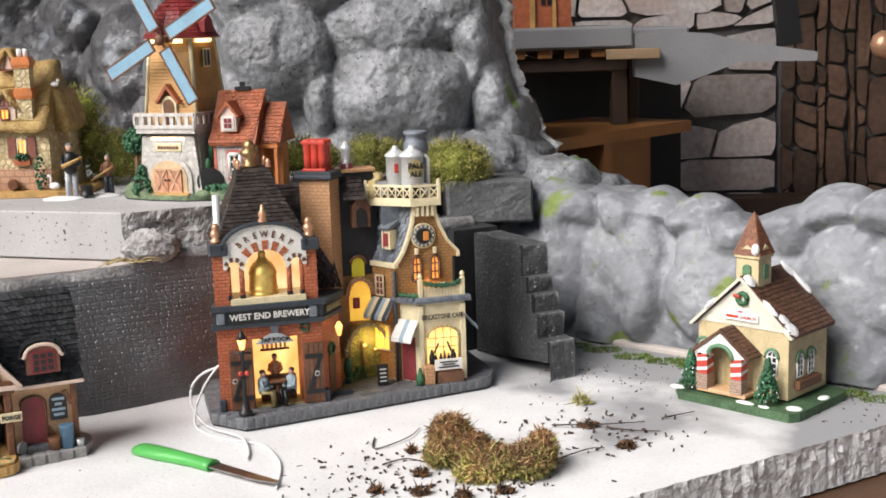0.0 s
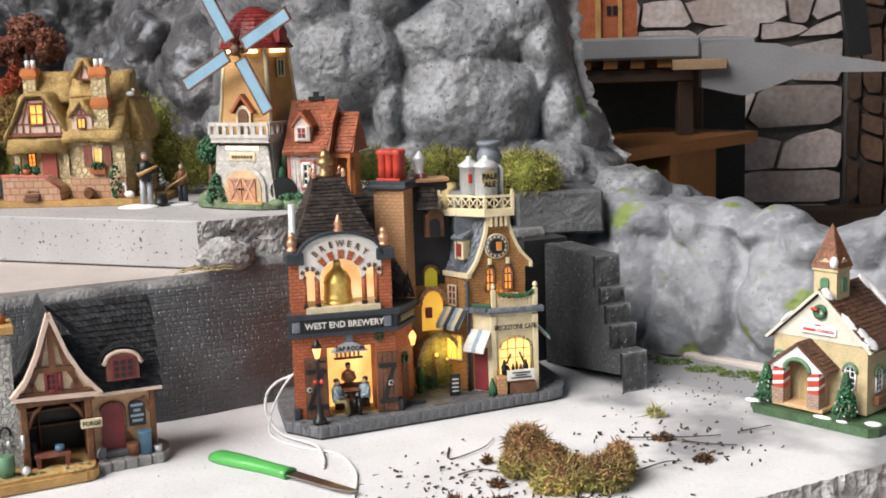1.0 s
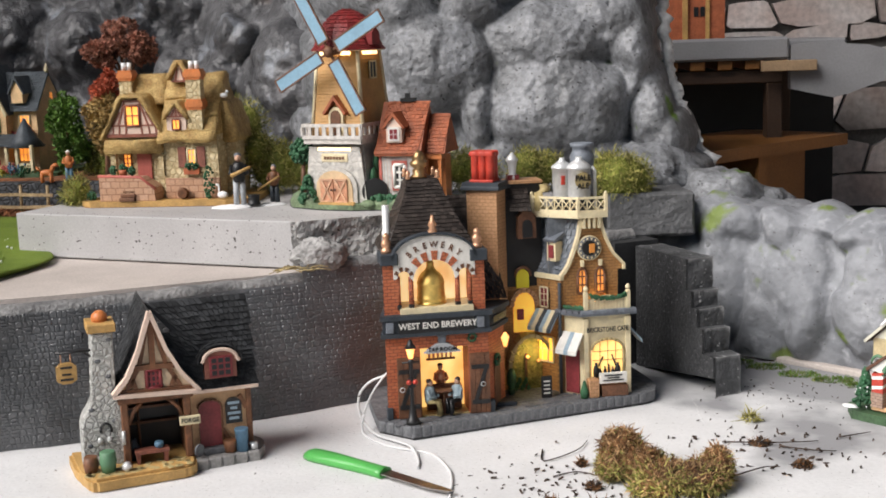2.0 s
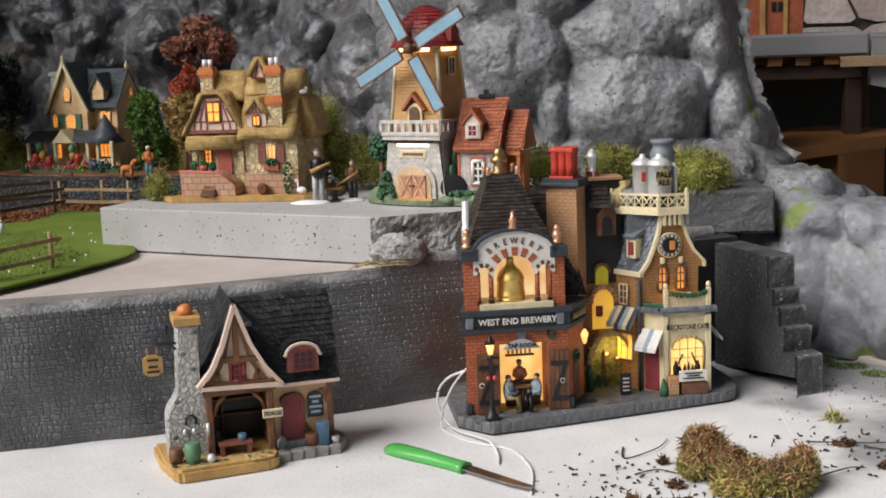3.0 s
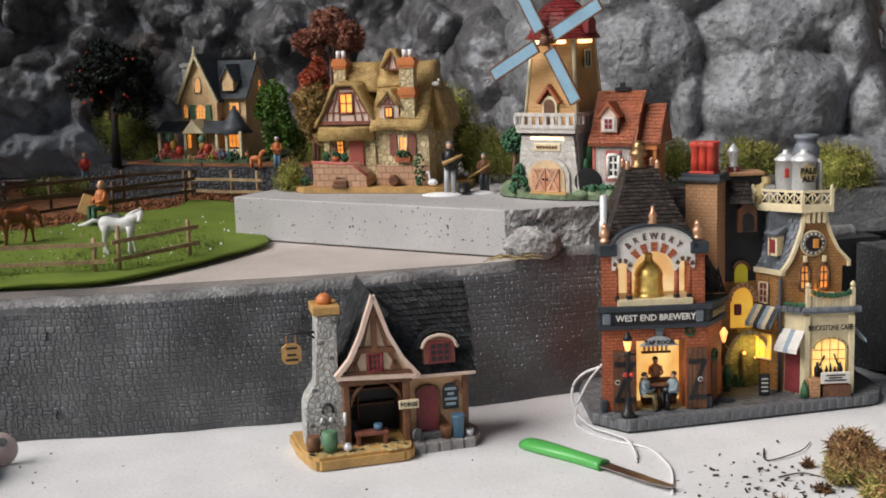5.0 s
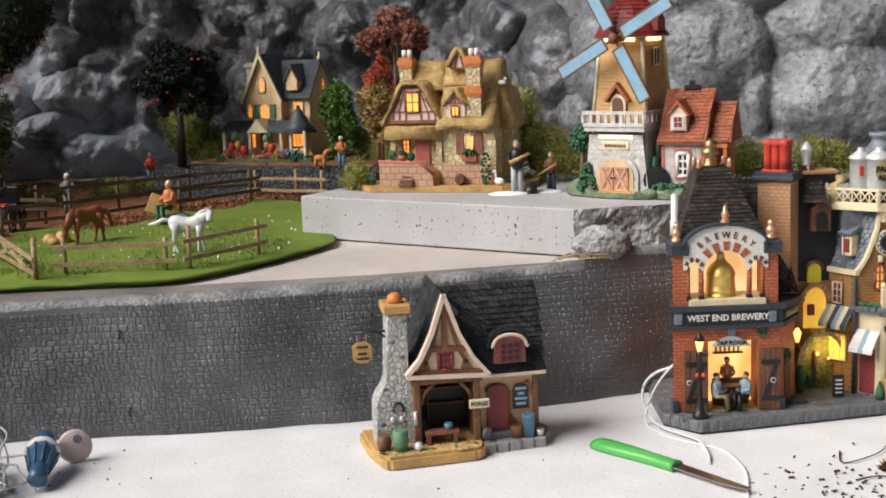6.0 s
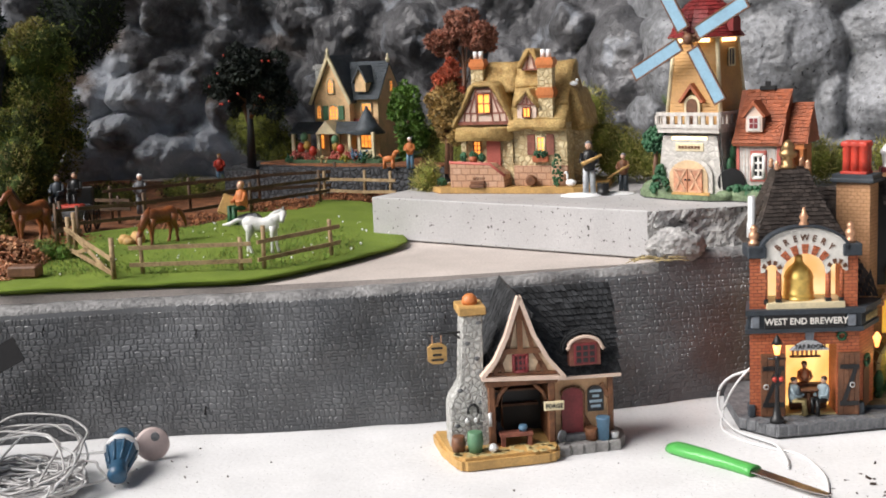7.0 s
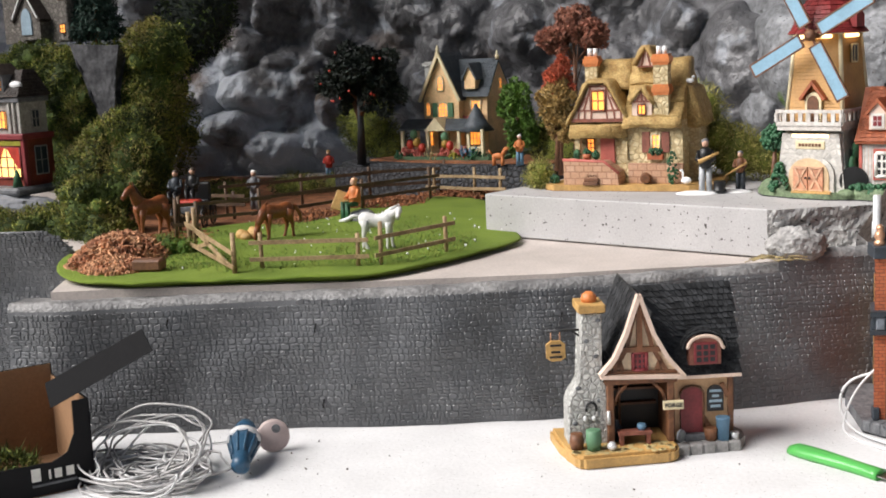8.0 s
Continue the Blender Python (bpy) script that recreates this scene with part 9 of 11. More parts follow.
# ---- meadow ----
def build_meadow():
    root = thing("grass_mat", "bright green flocked grass mat with curled edge", "grass")
    edge = [(-0.96, -0.085), (-0.872, -0.117), (-0.8, -0.095), (-0.716, -0.066), (-0.63, -0.036), (-0.585, 0.04), (-0.556, 0.13), (-0.548, 0.205), (-0.6, 0.3), (-0.66, 0.46), (-0.75, 0.54), (-0.85, 0.5), (-0.92, 0.34), (-1.0, 0.2), (-1.05, 0.06)]
    pts = []
    for i in range(len(edge)):
        p0, p1, p2, p3 = (Vector((*edge[(i + k - 1) % len(edge)], 0)) for k in range(4))
        for k in range(6):
            t = k / 6
            pts.append(0.5 * ((2 * p1) + (p2 - p0) * t + (2 * p0 - 5 * p1 + 4 * p2 - p3) * t * t + (3 * p1 - p0 - 3 * p2 + p3) * t ** 3))
    bm = B()
    c = V(-0.78, 0.17, 0)
    rings = []
    for k, dz in ((0.955, 0.1378), (0.965, 0.14), (0.998, 0.1424), (1.003, 0.1438), (0.995, 0.1452), (0.93, 0.1446), (0.75, 0.1455), (0.5, 0.1465), (0.25, 0.147)):
        rings.append([bm.verts.new(V(c.x + (p.x - c.x) * k, c.y + (p.y - c.y) * k, dz + (0.0022 * noise.noise(V(p.x * 30, p.y * 30, 1)) if k > 0.9 and dz > 0.14 else 0.0008 * noise.noise(V(p.x * 20 * k, p.y * 20 * k, 4))))) for p in pts])
    n = len(pts)
    for a, b in zip(rings, rings[1:]):
        for i in range(n):
            bm.faces.new((a[i], a[(i + 1) % n], b[(i + 1) % n], b[i])).smooth = True
    bm.faces.new(rings[-1])
    part("mat", bm, GRASS, root)
    rg = random.Random(3)
    fl = B()
    for i in range(90):
        x, y = rg.uniform(-0.95, -0.58), rg.uniform(-0.08, 0.4)
        if y < -0.07 + (x + 0.9) * 0.2 or (x > -0.62 and y < 0.05):
            continue
        ball(fl, x, y, 0.147, rg.uniform(0.0006, 0.0016), n=4)
    part("petals", fl, SNOW, root, "scattered white specks", kind="stuff")
    return root


build_meadow()
tufts("grass_blades", [(-0.78, 0.15, 0.1455, 0.16, 0.2, 0.001), (-0.66, 0.12, 0.1455, 0.08, 0.12, 0.001), (-0.88, 0.0, 0.145, 0.08, 0.06, 0.001)], 9000, [LEAF_G, MOSS_G], "short green grass blades", "grass", 9, 0.0035, 0.0006, kind="stuff", up=1.5)

FENCE = mat("fence_wood", (0.28, 0.18, 0.09), 0.7, var=0.35, scale=60, col2=(0.46, 0.33, 0.18))
FENCE_D = mat("dark_fence_wood", (0.08, 0.045, 0.025), 0.7, var=0.35, scale=60, col2=(0.15, 0.09, 0.05))


def fence(label, posts, z, h, rails, material, over=0.008, seed=1):
    rng = random.Random(seed)
    root = thing("fence", label, "fence", group="meadow fences")
    for x, y in posts:
        part("post", tube(B(), [V(x, y, z), V(x + rng.uniform(-0.001, 0.001), y, z + h * rng.uniform(0.92, 1.08))], 0.0022, 6), material, root)
    for (xa, ya), (xb, yb) in zip(posts, posts[1:]):
        d = V(xb - xa, yb - ya, 0)
        e = d.normalized() * over
        m = pose(xa - e.x, ya - e.y, 0, 0, 0, math.degrees(math.atan2(d.y, d.x)))
        for k in rails:
            zz = z + h * k
            t = rng.uniform(-0.0015, 0.0015)
            bm = B()
            L = d.length + 2 * over
            prism(bm, [(0, zz - 0.0021 - t), (L, zz - 0.0021 + t), (L, zz + 0.0021 + t), (0, zz + 0.0021 - t)], -0.0042, -0.0024, "y", m)
            part("rail", bm, material, root)
    return root


fence("low brown two-rail fence on the grass", [(-0.752, -0.022), (-0.656, 0.007)], 0.144, 0.036, (0.3, 0.78), FENCE, 0.012)
fence("slanting brown two-rail fence on the grass", [(-0.635, 0.017), (-0.596, 0.1)], 0.144, 0.042, (0.3, 0.72), FENCE, 0.01, 2)
fence("dark brown fence behind the grazing horse", [(-1.0, 0.2), (-0.93, 0.28), (-0.85, 0.42), (-0.79, 0.52)], 0.144, 0.045, (0.35, 0.75), FENCE_D, 0.015, 3)
fence("dark brown fence along the bark path", [(-1.03, 0.36), (-0.96, 0.45), (-0.89, 0.53), (-0.8, 0.6)], 0.142, 0.05, (0.4, 0.8), FENCE_D, 0.012, 4)
fence("brown fence below the farmhouse ledge", [(-0.8, 0.56), (-0.735, 0.555), (-0.69, 0.54)], 0.142, 0.042, (0.35, 0.75), FENCE, 0.012, 5)
fence("short dark fence beside the carriage", [(-0.965, 0.14), (-0.945, 0.155)], 0.142, 0.05, (0.4,), FENCE_D, 0.004, 6)
fence("short dark fence behind the carriage", [(-1.04, 0.33), (-1.0, 0.33)], 0.142, 0.04, (0.5, 0.8), FENCE_D, 0.02, 7)


def build_gate():
    root = thing("field_gate", "pale brown field gate with crossed braces", "gate", pose(-0.9, 0.07, 0.144, 0, 0, math.degrees(math.atan2(-0.12, 0.132))))
    L = math.hypot(0.132, 0.12)
    part("post", tube(B(), [V(0, 0, 0), V(0, 0, 0.045)], 0.0026, 6), FENCE, root)
    part("post", tube(B(), [V(L, 0, 0), V(L, 0, 0.042)], 0.0026, 6), FENCE, root)
    part("post", tube(B(), [V(-0.014, 0.01, 0), V(-0.014, 0.01, 0.048)], 0.0024, 6), FENCE, root)
    I = Matrix.Identity(4)
    for a, b in (((0, 0.032), (L + 0.008, 0.022)), ((0, 0.011), (L + 0.008, 0.008)), ((0.02, 0.033), (L - 0.01, 0.008)), ((0.05, 0.012), (0.1, 0.022))):
        part("rail", beam(B(), I, a, b, 0.0042, -0.0045, -0.0025), FENCE, root)
    return root


build_gate()


def loft(bm, pts, n=10, mi=0, S=None, flat=1.0):
    """A smooth limb through (x, y, z, radius) rings."""
    rings = []
    P = [V(*p[:3]) for p in pts]
    for i, p in enumerate(P):
        d = (P[min(i + 1, len(P) - 1)] - P[max(i - 1, 0)]).normalized()
        u = d.cross(V(0, 1, 0)).normalized() if abs(d.y) < 0.9 else V(0, 0, 1)
        w = d.cross(u)
        rings.append([bm.verts.new(S @ (p + (u * math.cos(2 * math.pi * k / n) + w * math.sin(2 * math.pi * k / n) * flat) * pts[i][3])) for k in range(n)])
    for a, b in zip(rings, rings[1:]):
        for k in range(n):
            fc = bm.faces.new((a[k], a[(k + 1) % n], b[(k + 1) % n], b[k]))
            fc.smooth, fc.material_index = True, mi
    for ring in (rings[0], rings[-1]):
        bm.faces.new(ring).material_index = mi
    return bm


def horse(name, m, material, mane, label, graze=False, s=1.0, turned=0.0, low=False, category="horse figurine"):
    """A cast model horse as one plain mesh; it faces +x."""
    bm = B()
    S = m @ Matrix.Diagonal((s, s, s, 1))
    loft(bm, [(-0.0245, 0, 0.042, 0.004), (-0.021, 0, 0.042, 0.0085), (-0.014, 0, 0.0405, 0.0105), (-0.005, 0, 0.0385, 0.0098), (0.004, 0, 0.038, 0.0098), (0.013, 0, 0.0395, 0.0108), (0.019, 0, 0.0415, 0.0095), (0.0225, 0, 0.043, 0.005)], 14, 0, S, 0.78)
    for x, y, k in ((0.016, 0.0045, 0.004), (0.0165, -0.0045, -0.003)):
        loft(bm, [(x, y, 0.037, 0.0055), (x + k * 0.2, y, 0.028, 0.0036), (x + k * 0.6, y, 0.0175, 0.0023), (x + k * 0.7, y, 0.009, 0.0017), (x + k, y, 0.004, 0.0021), (x + k + 0.001, y, 0.0, 0.0026)], 8, 0, S)
    for x, y, k in ((-0.017, 0.005, -0.004), (-0.0165, -0.005, 0.003)):
        loft(bm, [(x, y, 0.04, 0.0075), (x + 0.002, y, 0.03, 0.0055), (x - 0.002 + k * 0.3, y, 0.0195, 0.0028), (x - 0.001 + k * 0.6, y, 0.01, 0.0018), (x + k, y, 0.004, 0.0022), (x + k + 0.001, y, 0.0, 0.0027)], 8, 0, S)
    if graze:
        loft(bm, [(0.016, 0, 0.0435, 0.0085), (0.0245, 0, 0.037, 0.0068), (0.031, 0, 0.0275, 0.0052), (0.0345, 0, 0.02, 0.0044)], 10, 0, S, 0.7)
        loft(bm, [(0.033, 0, 0.0225, 0.0045), (0.0365, 0, 0.014, 0.0042), (0.0385, 0, 0.007, 0.0028), (0.039, 0, 0.0035, 0.0026)], 10, 0, S, 0.8)
        loft(bm, [(0.0165, 0, 0.0515, 0.002), (0.027, 0, 0.042, 0.0028), (0.0355, 0, 0.027, 0.0022)], 6, 1, S, 0.6)
        ears = V(0.034, 0, 0.0245)
    elif low:
        hx, hy = math.cos(turned), math.sin(turned)
        loft(bm, [(0.014, 0, 0.043, 0.0088), (0.0225, 0, 0.0465, 0.0072), (0.029, 0, 0.0505, 0.0056), (0.032, 0, 0.0535, 0.0045)], 10, 0, S, 0.75)
        loft(bm, [(0.031, 0, 0.0545, 0.0042), (0.032 + 0.006 * hx, 0.006 * hy, 0.0515, 0.0044), (0.032 + 0.0115 * hx, 0.0115 * hy, 0.0465, 0.0031), (0.032 + 0.015 * hx, 0.015 * hy, 0.043, 0.0028)], 10, 0, S, 0.85)
        loft(bm, [(0.0115, 0, 0.0495, 0.002), (0.02, 0, 0.0535, 0.003), (0.029, 0, 0.0575, 0.0022)], 6, 1, S, 0.6)
        ears = V(0.0305, 0, 0.0565)
    else:
        hx, hy = math.cos(turned), math.sin(turned)
        loft(bm, [(0.014, 0, 0.043, 0.0088), (0.0205, 0, 0.049, 0.0072), (0.025, 0, 0.057, 0.0054), (0.0265, 0, 0.063, 0.0044)], 10, 0, S, 0.7)
        loft(bm, [(0.025, 0, 0.0635, 0.0042), (0.026 + 0.006 * hx, 0.006 * hy, 0.0605, 0.0043), (0.026 + 0.0115 * hx, 0.0115 * hy, 0.0555, 0.003), (0.026 + 0.015 * hx, 0.015 * hy, 0.052, 0.0027)], 10, 0, S, 0.85)
        loft(bm, [(0.0115, 0, 0.0505, 0.002), (0.018, 0, 0.0575, 0.0028), (0.0235, 0, 0.0665, 0.0022)], 6, 1, S, 0.6)
        ears = V(0.0255, 0, 0.066)
    for y in (0.0022, -0.0022):
        loft(bm, [(ears.x, y, ears.z, 0.0012), (ears.x + 0.0006, y, ears.z + 0.005, 0.0003)], 5, 0, S)
    tail = [(-0.0235, 0, 0.0445, 0.0022), (-0.032, 0, 0.0455, 0.003), (-0.042, 0, 0.0405, 0.0032), (-0.052, 0, 0.0395, 0.0012)] if low else [(-0.0235, 0, 0.0445, 0.0022), (-0.03, 0, 0.0425, 0.003), (-0.036, 0, 0.033, 0.0032), (-0.039, 0, 0.02, 0.0014)]
    loft(bm, tail, 7, 1, S, 0.7)
    return solo(name, bm, [material, mane], label, category)


WHITE_H = mat("white_horse_paint", (0.62, 0.62, 0.6), 0.45, var=0.1, scale=60)
BROWN_H = mat("chestnut_paint", (0.24, 0.075, 0.025), 0.4, var=0.25, scale=60)
horse("white_horse", pose(-0.677, 0.1, 0.1455, 0, 0, 12), WHITE_H, WHITE_H, "white cast model horse looking back on the grass", s=0.82, turned=-1.6, low=True)
horse("brown_horse", pose(-0.832, 0.155, 0.1455, 0, 0, 244), BROWN_H, BROWN_H, "chestnut cast model horse grazing", graze=True, s=0.86)
horse("carriage_horse", pose(-1.012, 0.158, 0.142, 0, 0, 255), BROWN_H, HAIR, "chestnut model horse in harness before the carriage", s=1.05)


def build_carriage():
    root = thing("carriage", "black open carriage with red seat and shafts", "carriage", pose(-1.02, 0.262, 0.142, 0, 0, 107))
    part("body", bbox(-0.03, 0.03, -0.016, 0.016, 0.018, 0.032, 0.003), STONE_BASE, root)
    part("seat_back", bbox(0.024, 0.031, -0.017, 0.017, 0.03, 0.055, 0.002), BLACK, root)
    part("seat", bbox(-0.03, -0.008, -0.016, 0.016, 0.032, 0.037, 0.002), RED_POT, root, "red seat cushion")
    for x in (-0.02, 0.022):
        for y in (-0.02, 0.02):
            w = part("wheel", tube(B(), [V(x + 0.014 * math.cos(a * math.pi / 8), y, 0.0145 + 0.014 * math.sin(a * math.pi / 8)) for a in range(17)], 0.0014, 5), BLACK, root)
            for k in range(4):
                a = k * math.pi / 4
                part("spoke", tube(B(), [V(x - 0.013 * math.cos(a), y, 0.0145 - 0.013 * math.sin(a)), V(x + 0.013 * math.cos(a), y, 0.0145 + 0.013 * math.sin(a))], 0.0007, 4), BLACK, w)
    for y in (-0.01, 0.01):
        part("shaft", tube(B(), [V(-0.03, y, 0.024), V(-0.055, y, 0.02), V(-0.085, y, 0.026)], 0.0012, 5), FENCE, root)
    return root


build_carriage()
figure("carriage_figure", pose(-1.04, 0.256, 0.168, 0, 0, 10), BLUEGREY, BLACK, "small seated figure in a blue coat and dark cap", sitting=True, h=0.06, group="carriage figures")
figure("carriage_figure", pose(-1.02, 0.266, 0.17, 0, 0, 10), BLACK, BLACK, "small seated figure in a dark coat", sitting=True, h=0.06, group="carriage figures")
figure("sitting_figure", pose(-0.803, 0.303, 0.146, 0, 0, -30), ORANGE, GREEN, "small figure in an orange top on a grey stone", sitting=True, h=0.068, hat=COPPER)
boulder("grey_stone", -0.797, 0.306, 0.148, 0.022, 0.018, 0.012, "small grey stone under the orange figure", seed=3, n=16)
solo("easel_board", bbox(-0.011, 0.011, -0.0015, 0.0015, 0, 0.026), TAN, "tan board leaning on a small figure", "board", m=pose(-0.822, 0.293, 0.16, -25, 22, 20))
figure("red_figure", pose(-1.075, 0.76, 0.142, 0, 0, 20), RED_POT, BLUE, "small standing figure in red with blue trousers", h=0.056, hat=YELLOW)
figure("orange_figure", pose(-0.672, 0.578, 0.1866, 0, 0, 10), ORANGE, BLUE, "small standing figure in orange with white hat", h=0.047, hat=SNOW)
figure("grey_figure", pose(-1.02, 0.42, 0.142, 0, 0, 10), STONE_BASE, STONE_BASE, "small grey standing figure behind the fence", h=0.06, hat=SNOW)


def dog(m):
    bm = B()
    ball(bm, 0, 0, 0.017, 0.012, 0.005, 0.006, 10, m)
    for x in (0.008, -0.008):
        for y in (0.003, -0.003):
            tube(bm, [m @ V(x, y, 0.016), m @ V(x, y, 0.0)], 0.002, 6)
    tube(bm, [m @ V(0.009, 0, 0.02), m @ V(0.013, 0, 0.029)], 0.0035, 6)
    ball(bm, 0.016, 0, 0.03, 0.0055, 0.0034, 0.0034, 8, m)
    tube(bm, [m @ V(-0.011, 0, 0.02), m @ V(-0.018, 0, 0.027)], 0.0015, 5)
    return solo("dog_figure", bm, ORANGE, "orange brown cast model dog before the farmhouse", "dog figurine", smooth=True)


dog(pose(-0.705, 0.578, 0.1866, 0, 0, 5) @ Matrix.Diagonal((0.8, 0.8, 0.8, 1)))
LEDGE = stone_mat("ledge_stone", (0.045, 0.05, 0.058), (0.085, 0.09, 0.1), (0.02, 0.02, 0.022), 130, 0.002)
bm = prism(B(), [(-0.83, 0.595), (-0.62, 0.575), (-0.6, 0.65), (-0.65, 0.85), (-0.98, 0.85), (-0.99, 0.64)], 0.137, 0.1865, "z")
solo("stone_ledge", bm, LEDGE, "dark stone ledge under the farmhouse", "ledge")
bm = prism(B(), [(-0.985, 0.605), (-0.84, 0.6), (-0.83, 0.7), (-1.0, 0.7)], 0.137, 0.182, "z")
solo("stone_ledge", bm, LEDGE, "dark stone ledge under the apple tree", "ledge")
solo("ledge_soil", prism(B(), [(-0.82, 0.612), (-0.63, 0.592), (-0.615, 0.65), (-0.65, 0.78), (-0.92, 0.78), (-0.95, 0.66)], 0.18, 0.1885, "z"), EARTH, "red brown soil on the ledge", "soil")


def chips(name, blobs, n, material, label, seed, size=0.004):
    rng = np.random.default_rng(seed)
    vs, fs = [], []
    bl = np.array(blobs)
    for i in range(n):
        b = bl[rng.integers(len(bl))]
        a, r = rng.uniform(0, 6.28), math.sqrt(rng.random())
        x, y = b[0] + b[2] * r * math.cos(a), b[1] + b[3] * r * math.sin(a)
        z = b[4] + b[5] * (1 - r * r) + rng.uniform(-0.001, 0.001)
        u, w = rng.normal(size=3), rng.normal(size=3)
        u /= np.linalg.norm(u)
        w -= u * (w @ u)
        w /= np.linalg.norm(w)
        L, W = size * rng.uniform(0.5, 1.2), size * rng.uniform(0.2, 0.5)
        c = np.array([x, y, z])
        nn = np.cross(u, w) * size * 0.12
        o = len(vs)
        for sgn in (-1, 1):
            vs += [tuple(c - u * L / 2 - w * W / 2 + nn * sgn), tuple(c + u * L / 2 - w * W * 0.3 + nn * sgn), tuple(c + u * L / 2 + w * W / 2 + nn * sgn), tuple(c - u * L * 0.4 + w * W / 2 + nn * sgn)]
        fs += [(o, o + 1, o + 2, o + 3), (o + 4, o + 5, o + 6, o + 7), (o, o + 1, o + 5, o + 4), (o + 1, o + 2, o + 6, o + 5), (o + 2, o + 3, o + 7, o + 6), (o + 3, o, o + 4, o + 7)]
    me = bpy.data.meshes.new(name)
    me.from_pydata(vs, [], fs)
    me.materials.append(material)
    return tagged(new(name, me), label, "chips", kind="stuff")


CHIP = mat("bark_chip_heap", (0.4, 0.16, 0.08), 0.85, var=0.3, scale=60, col2=(0.58, 0.32, 0.17), island=0.5)
chips("chip_heap", [(-0.945, 0.0, 0.05, 0.07, 0.145, 0.03), (-0.915, -0.05, 0.04, 0.035, 0.145, 0.012)], 1900, CHIP, "heap of reddish bark chips", 3, 0.0075)
boulder("chip_core", -0.945, 0.0, 0.143, 0.042, 0.06, 0.024, "soil under the bark chip heap", EARTH, seed=5, n=20)
chips("bark_path", [(-0.9, 0.33, 0.05, 0.07, 0.144, 0.004), (-0.84, 0.48, 0.06, 0.06, 0.144, 0.006), (-0.75, 0.57, 0.08, 0.03, 0.144, 0.006), (-0.98, 0.15, 0.06, 0.08, 0.141, 0.004)], 2600, EARTH, "red brown bark chips along the fences", 4, 0.008)
for x_, y_, r_, k_ in ((-0.878, 0.148, 0.009, 21), (-0.862, 0.152, 0.0085, 22), (-0.87, 0.162, 0.01, 23), (-0.868, 0.14, 0.007, 24)):
    boulder("tan_stone", x_, y_, 0.146 + r_ * 0.5, r_, r_ * 0.8, r_ * 0.75, "small tan stone lying on the grass", TAN, n=14, seed=k_)
bush([(-0.915, 0.045, 0.152, 0.018, 0.016, 0.013), (-0.895, 0.05, 0.15, 0.012, 0.012, 0.011)], 700, "small green bush beside the chip heap", 11, mats=[LEAF_G, MOSS_G])
solo("trough", bbox(-0.016, 0.016, -0.009, 0.009, 0, 0.012, 0.002), BROWN, "small dark brown wooden trough", "trough", m=pose(-0.868, -0.055, 0.146, 0, 0, 12))

# figures on the slab
bm = B()
ball(bm, -0.357, 0.257, 0.1875, 0.024, 0.014, 0.0035, 14)
ball(bm, -0.321, 0.275, 0.1875, 0.023, 0.013, 0.003, 14)
solo("snow_base", bm, SNOW, "small white snow base under two figures", "base")
figure("standing_figure", pose(-0.348, 0.26, 0.19, 0, 0, 15), BLACK, SIGN_GREY, "small standing figure in a dark jacket and grey trousers", h=0.062, hat=STONE_BASE, group="singers on the slab")
figure("standing_figure", pose(-0.3135, 0.283, 0.189, 0, 0, -10), TIMBER, BLUEGREY, "small standing figure in a brown jacket", h=0.046, hat=STONE_BASE, group="singers on the slab")
solo("fiddle", tube(B(), [V(-0.353, 0.246, 0.224), V(-0.331, 0.248, 0.234)], 0.0028, 6, r1=0.0016), TAN, "small tan instrument held by a figure", "instrument")
solo("fishing_pole", tube(B(), [V(-0.33, 0.27, 0.205), V(-0.304, 0.268, 0.221)], 0.0012, 5), TAN, "thin tan stick held by a figure", "stick")
bm = lathe(B(), [(0.009, 0), (0.0095, 0.002), (0.008, 0.003), (0.0085, 0.011), (0.0095, 0.0125)], n=10)
solo("brazier", bm, BLACK, "small black brazier on the snow base", "brazier", m=pose(-0.333, 0.262, 0.19) @ Matrix.Diagonal((0.8, 0.8, 0.9, 1)))

# ---- hillside with shops ----
HILL = [(-1.13, 0.2, 0.165, 0.045, 0.05, 0.045), (-1.1, 0.18, 0.135, 0.035, 0.04, 0.03), (-1.19, 0.22, 0.14, 0.05, 0.05, 0.03), (-1.27, 0.19, 0.14, 0.08, 0.06, 0.026),
        (-1.2, 0.35, 0.235, 0.05, 0.06, 0.05), (-1.25, 0.36, 0.2, 0.05, 0.05, 0.04), (-1.165, 0.34, 0.215, 0.04, 0.05, 0.055),
        (-1.195, 0.46, 0.31, 0.03, 0.05, 0.05), (-1.19, 0.46, 0.375, 0.035, 0.05, 0.04), (-1.195, 0.42, 0.265, 0.035, 0.05, 0.04),
        (-1.345, 0.45, 0.34, 0.05, 0.05, 0.035), (-1.42, 0.47, 0.36, 0.06, 0.05, 0.025), (-1.315, 0.43, 0.295, 0.04, 0.04, 0.045),
        (-1.46, 0.56, 0.355, 0.14, 0.1, 0.03), (-1.37, 0.57, 0.365, 0.07, 0.06, 0.02),
        (-1.4, 0.6, 0.25, 0.16, 0.12, 0.13)]
SHADED_HILL = [(-1.24, 0.66, 0.45, 0.06, 0.06, 0.09), (-1.28, 0.66, 0.4, 0.05, 0.05, 0.07), (-1.27, 0.72, 0.51, 0.06, 0.06, 0.08)]
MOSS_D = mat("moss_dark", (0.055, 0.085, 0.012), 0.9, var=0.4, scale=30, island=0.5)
MOSS_P = mat("moss_pale", (0.3, 0.26, 0.08), 0.9, var=0.4, scale=30, island=0.5)
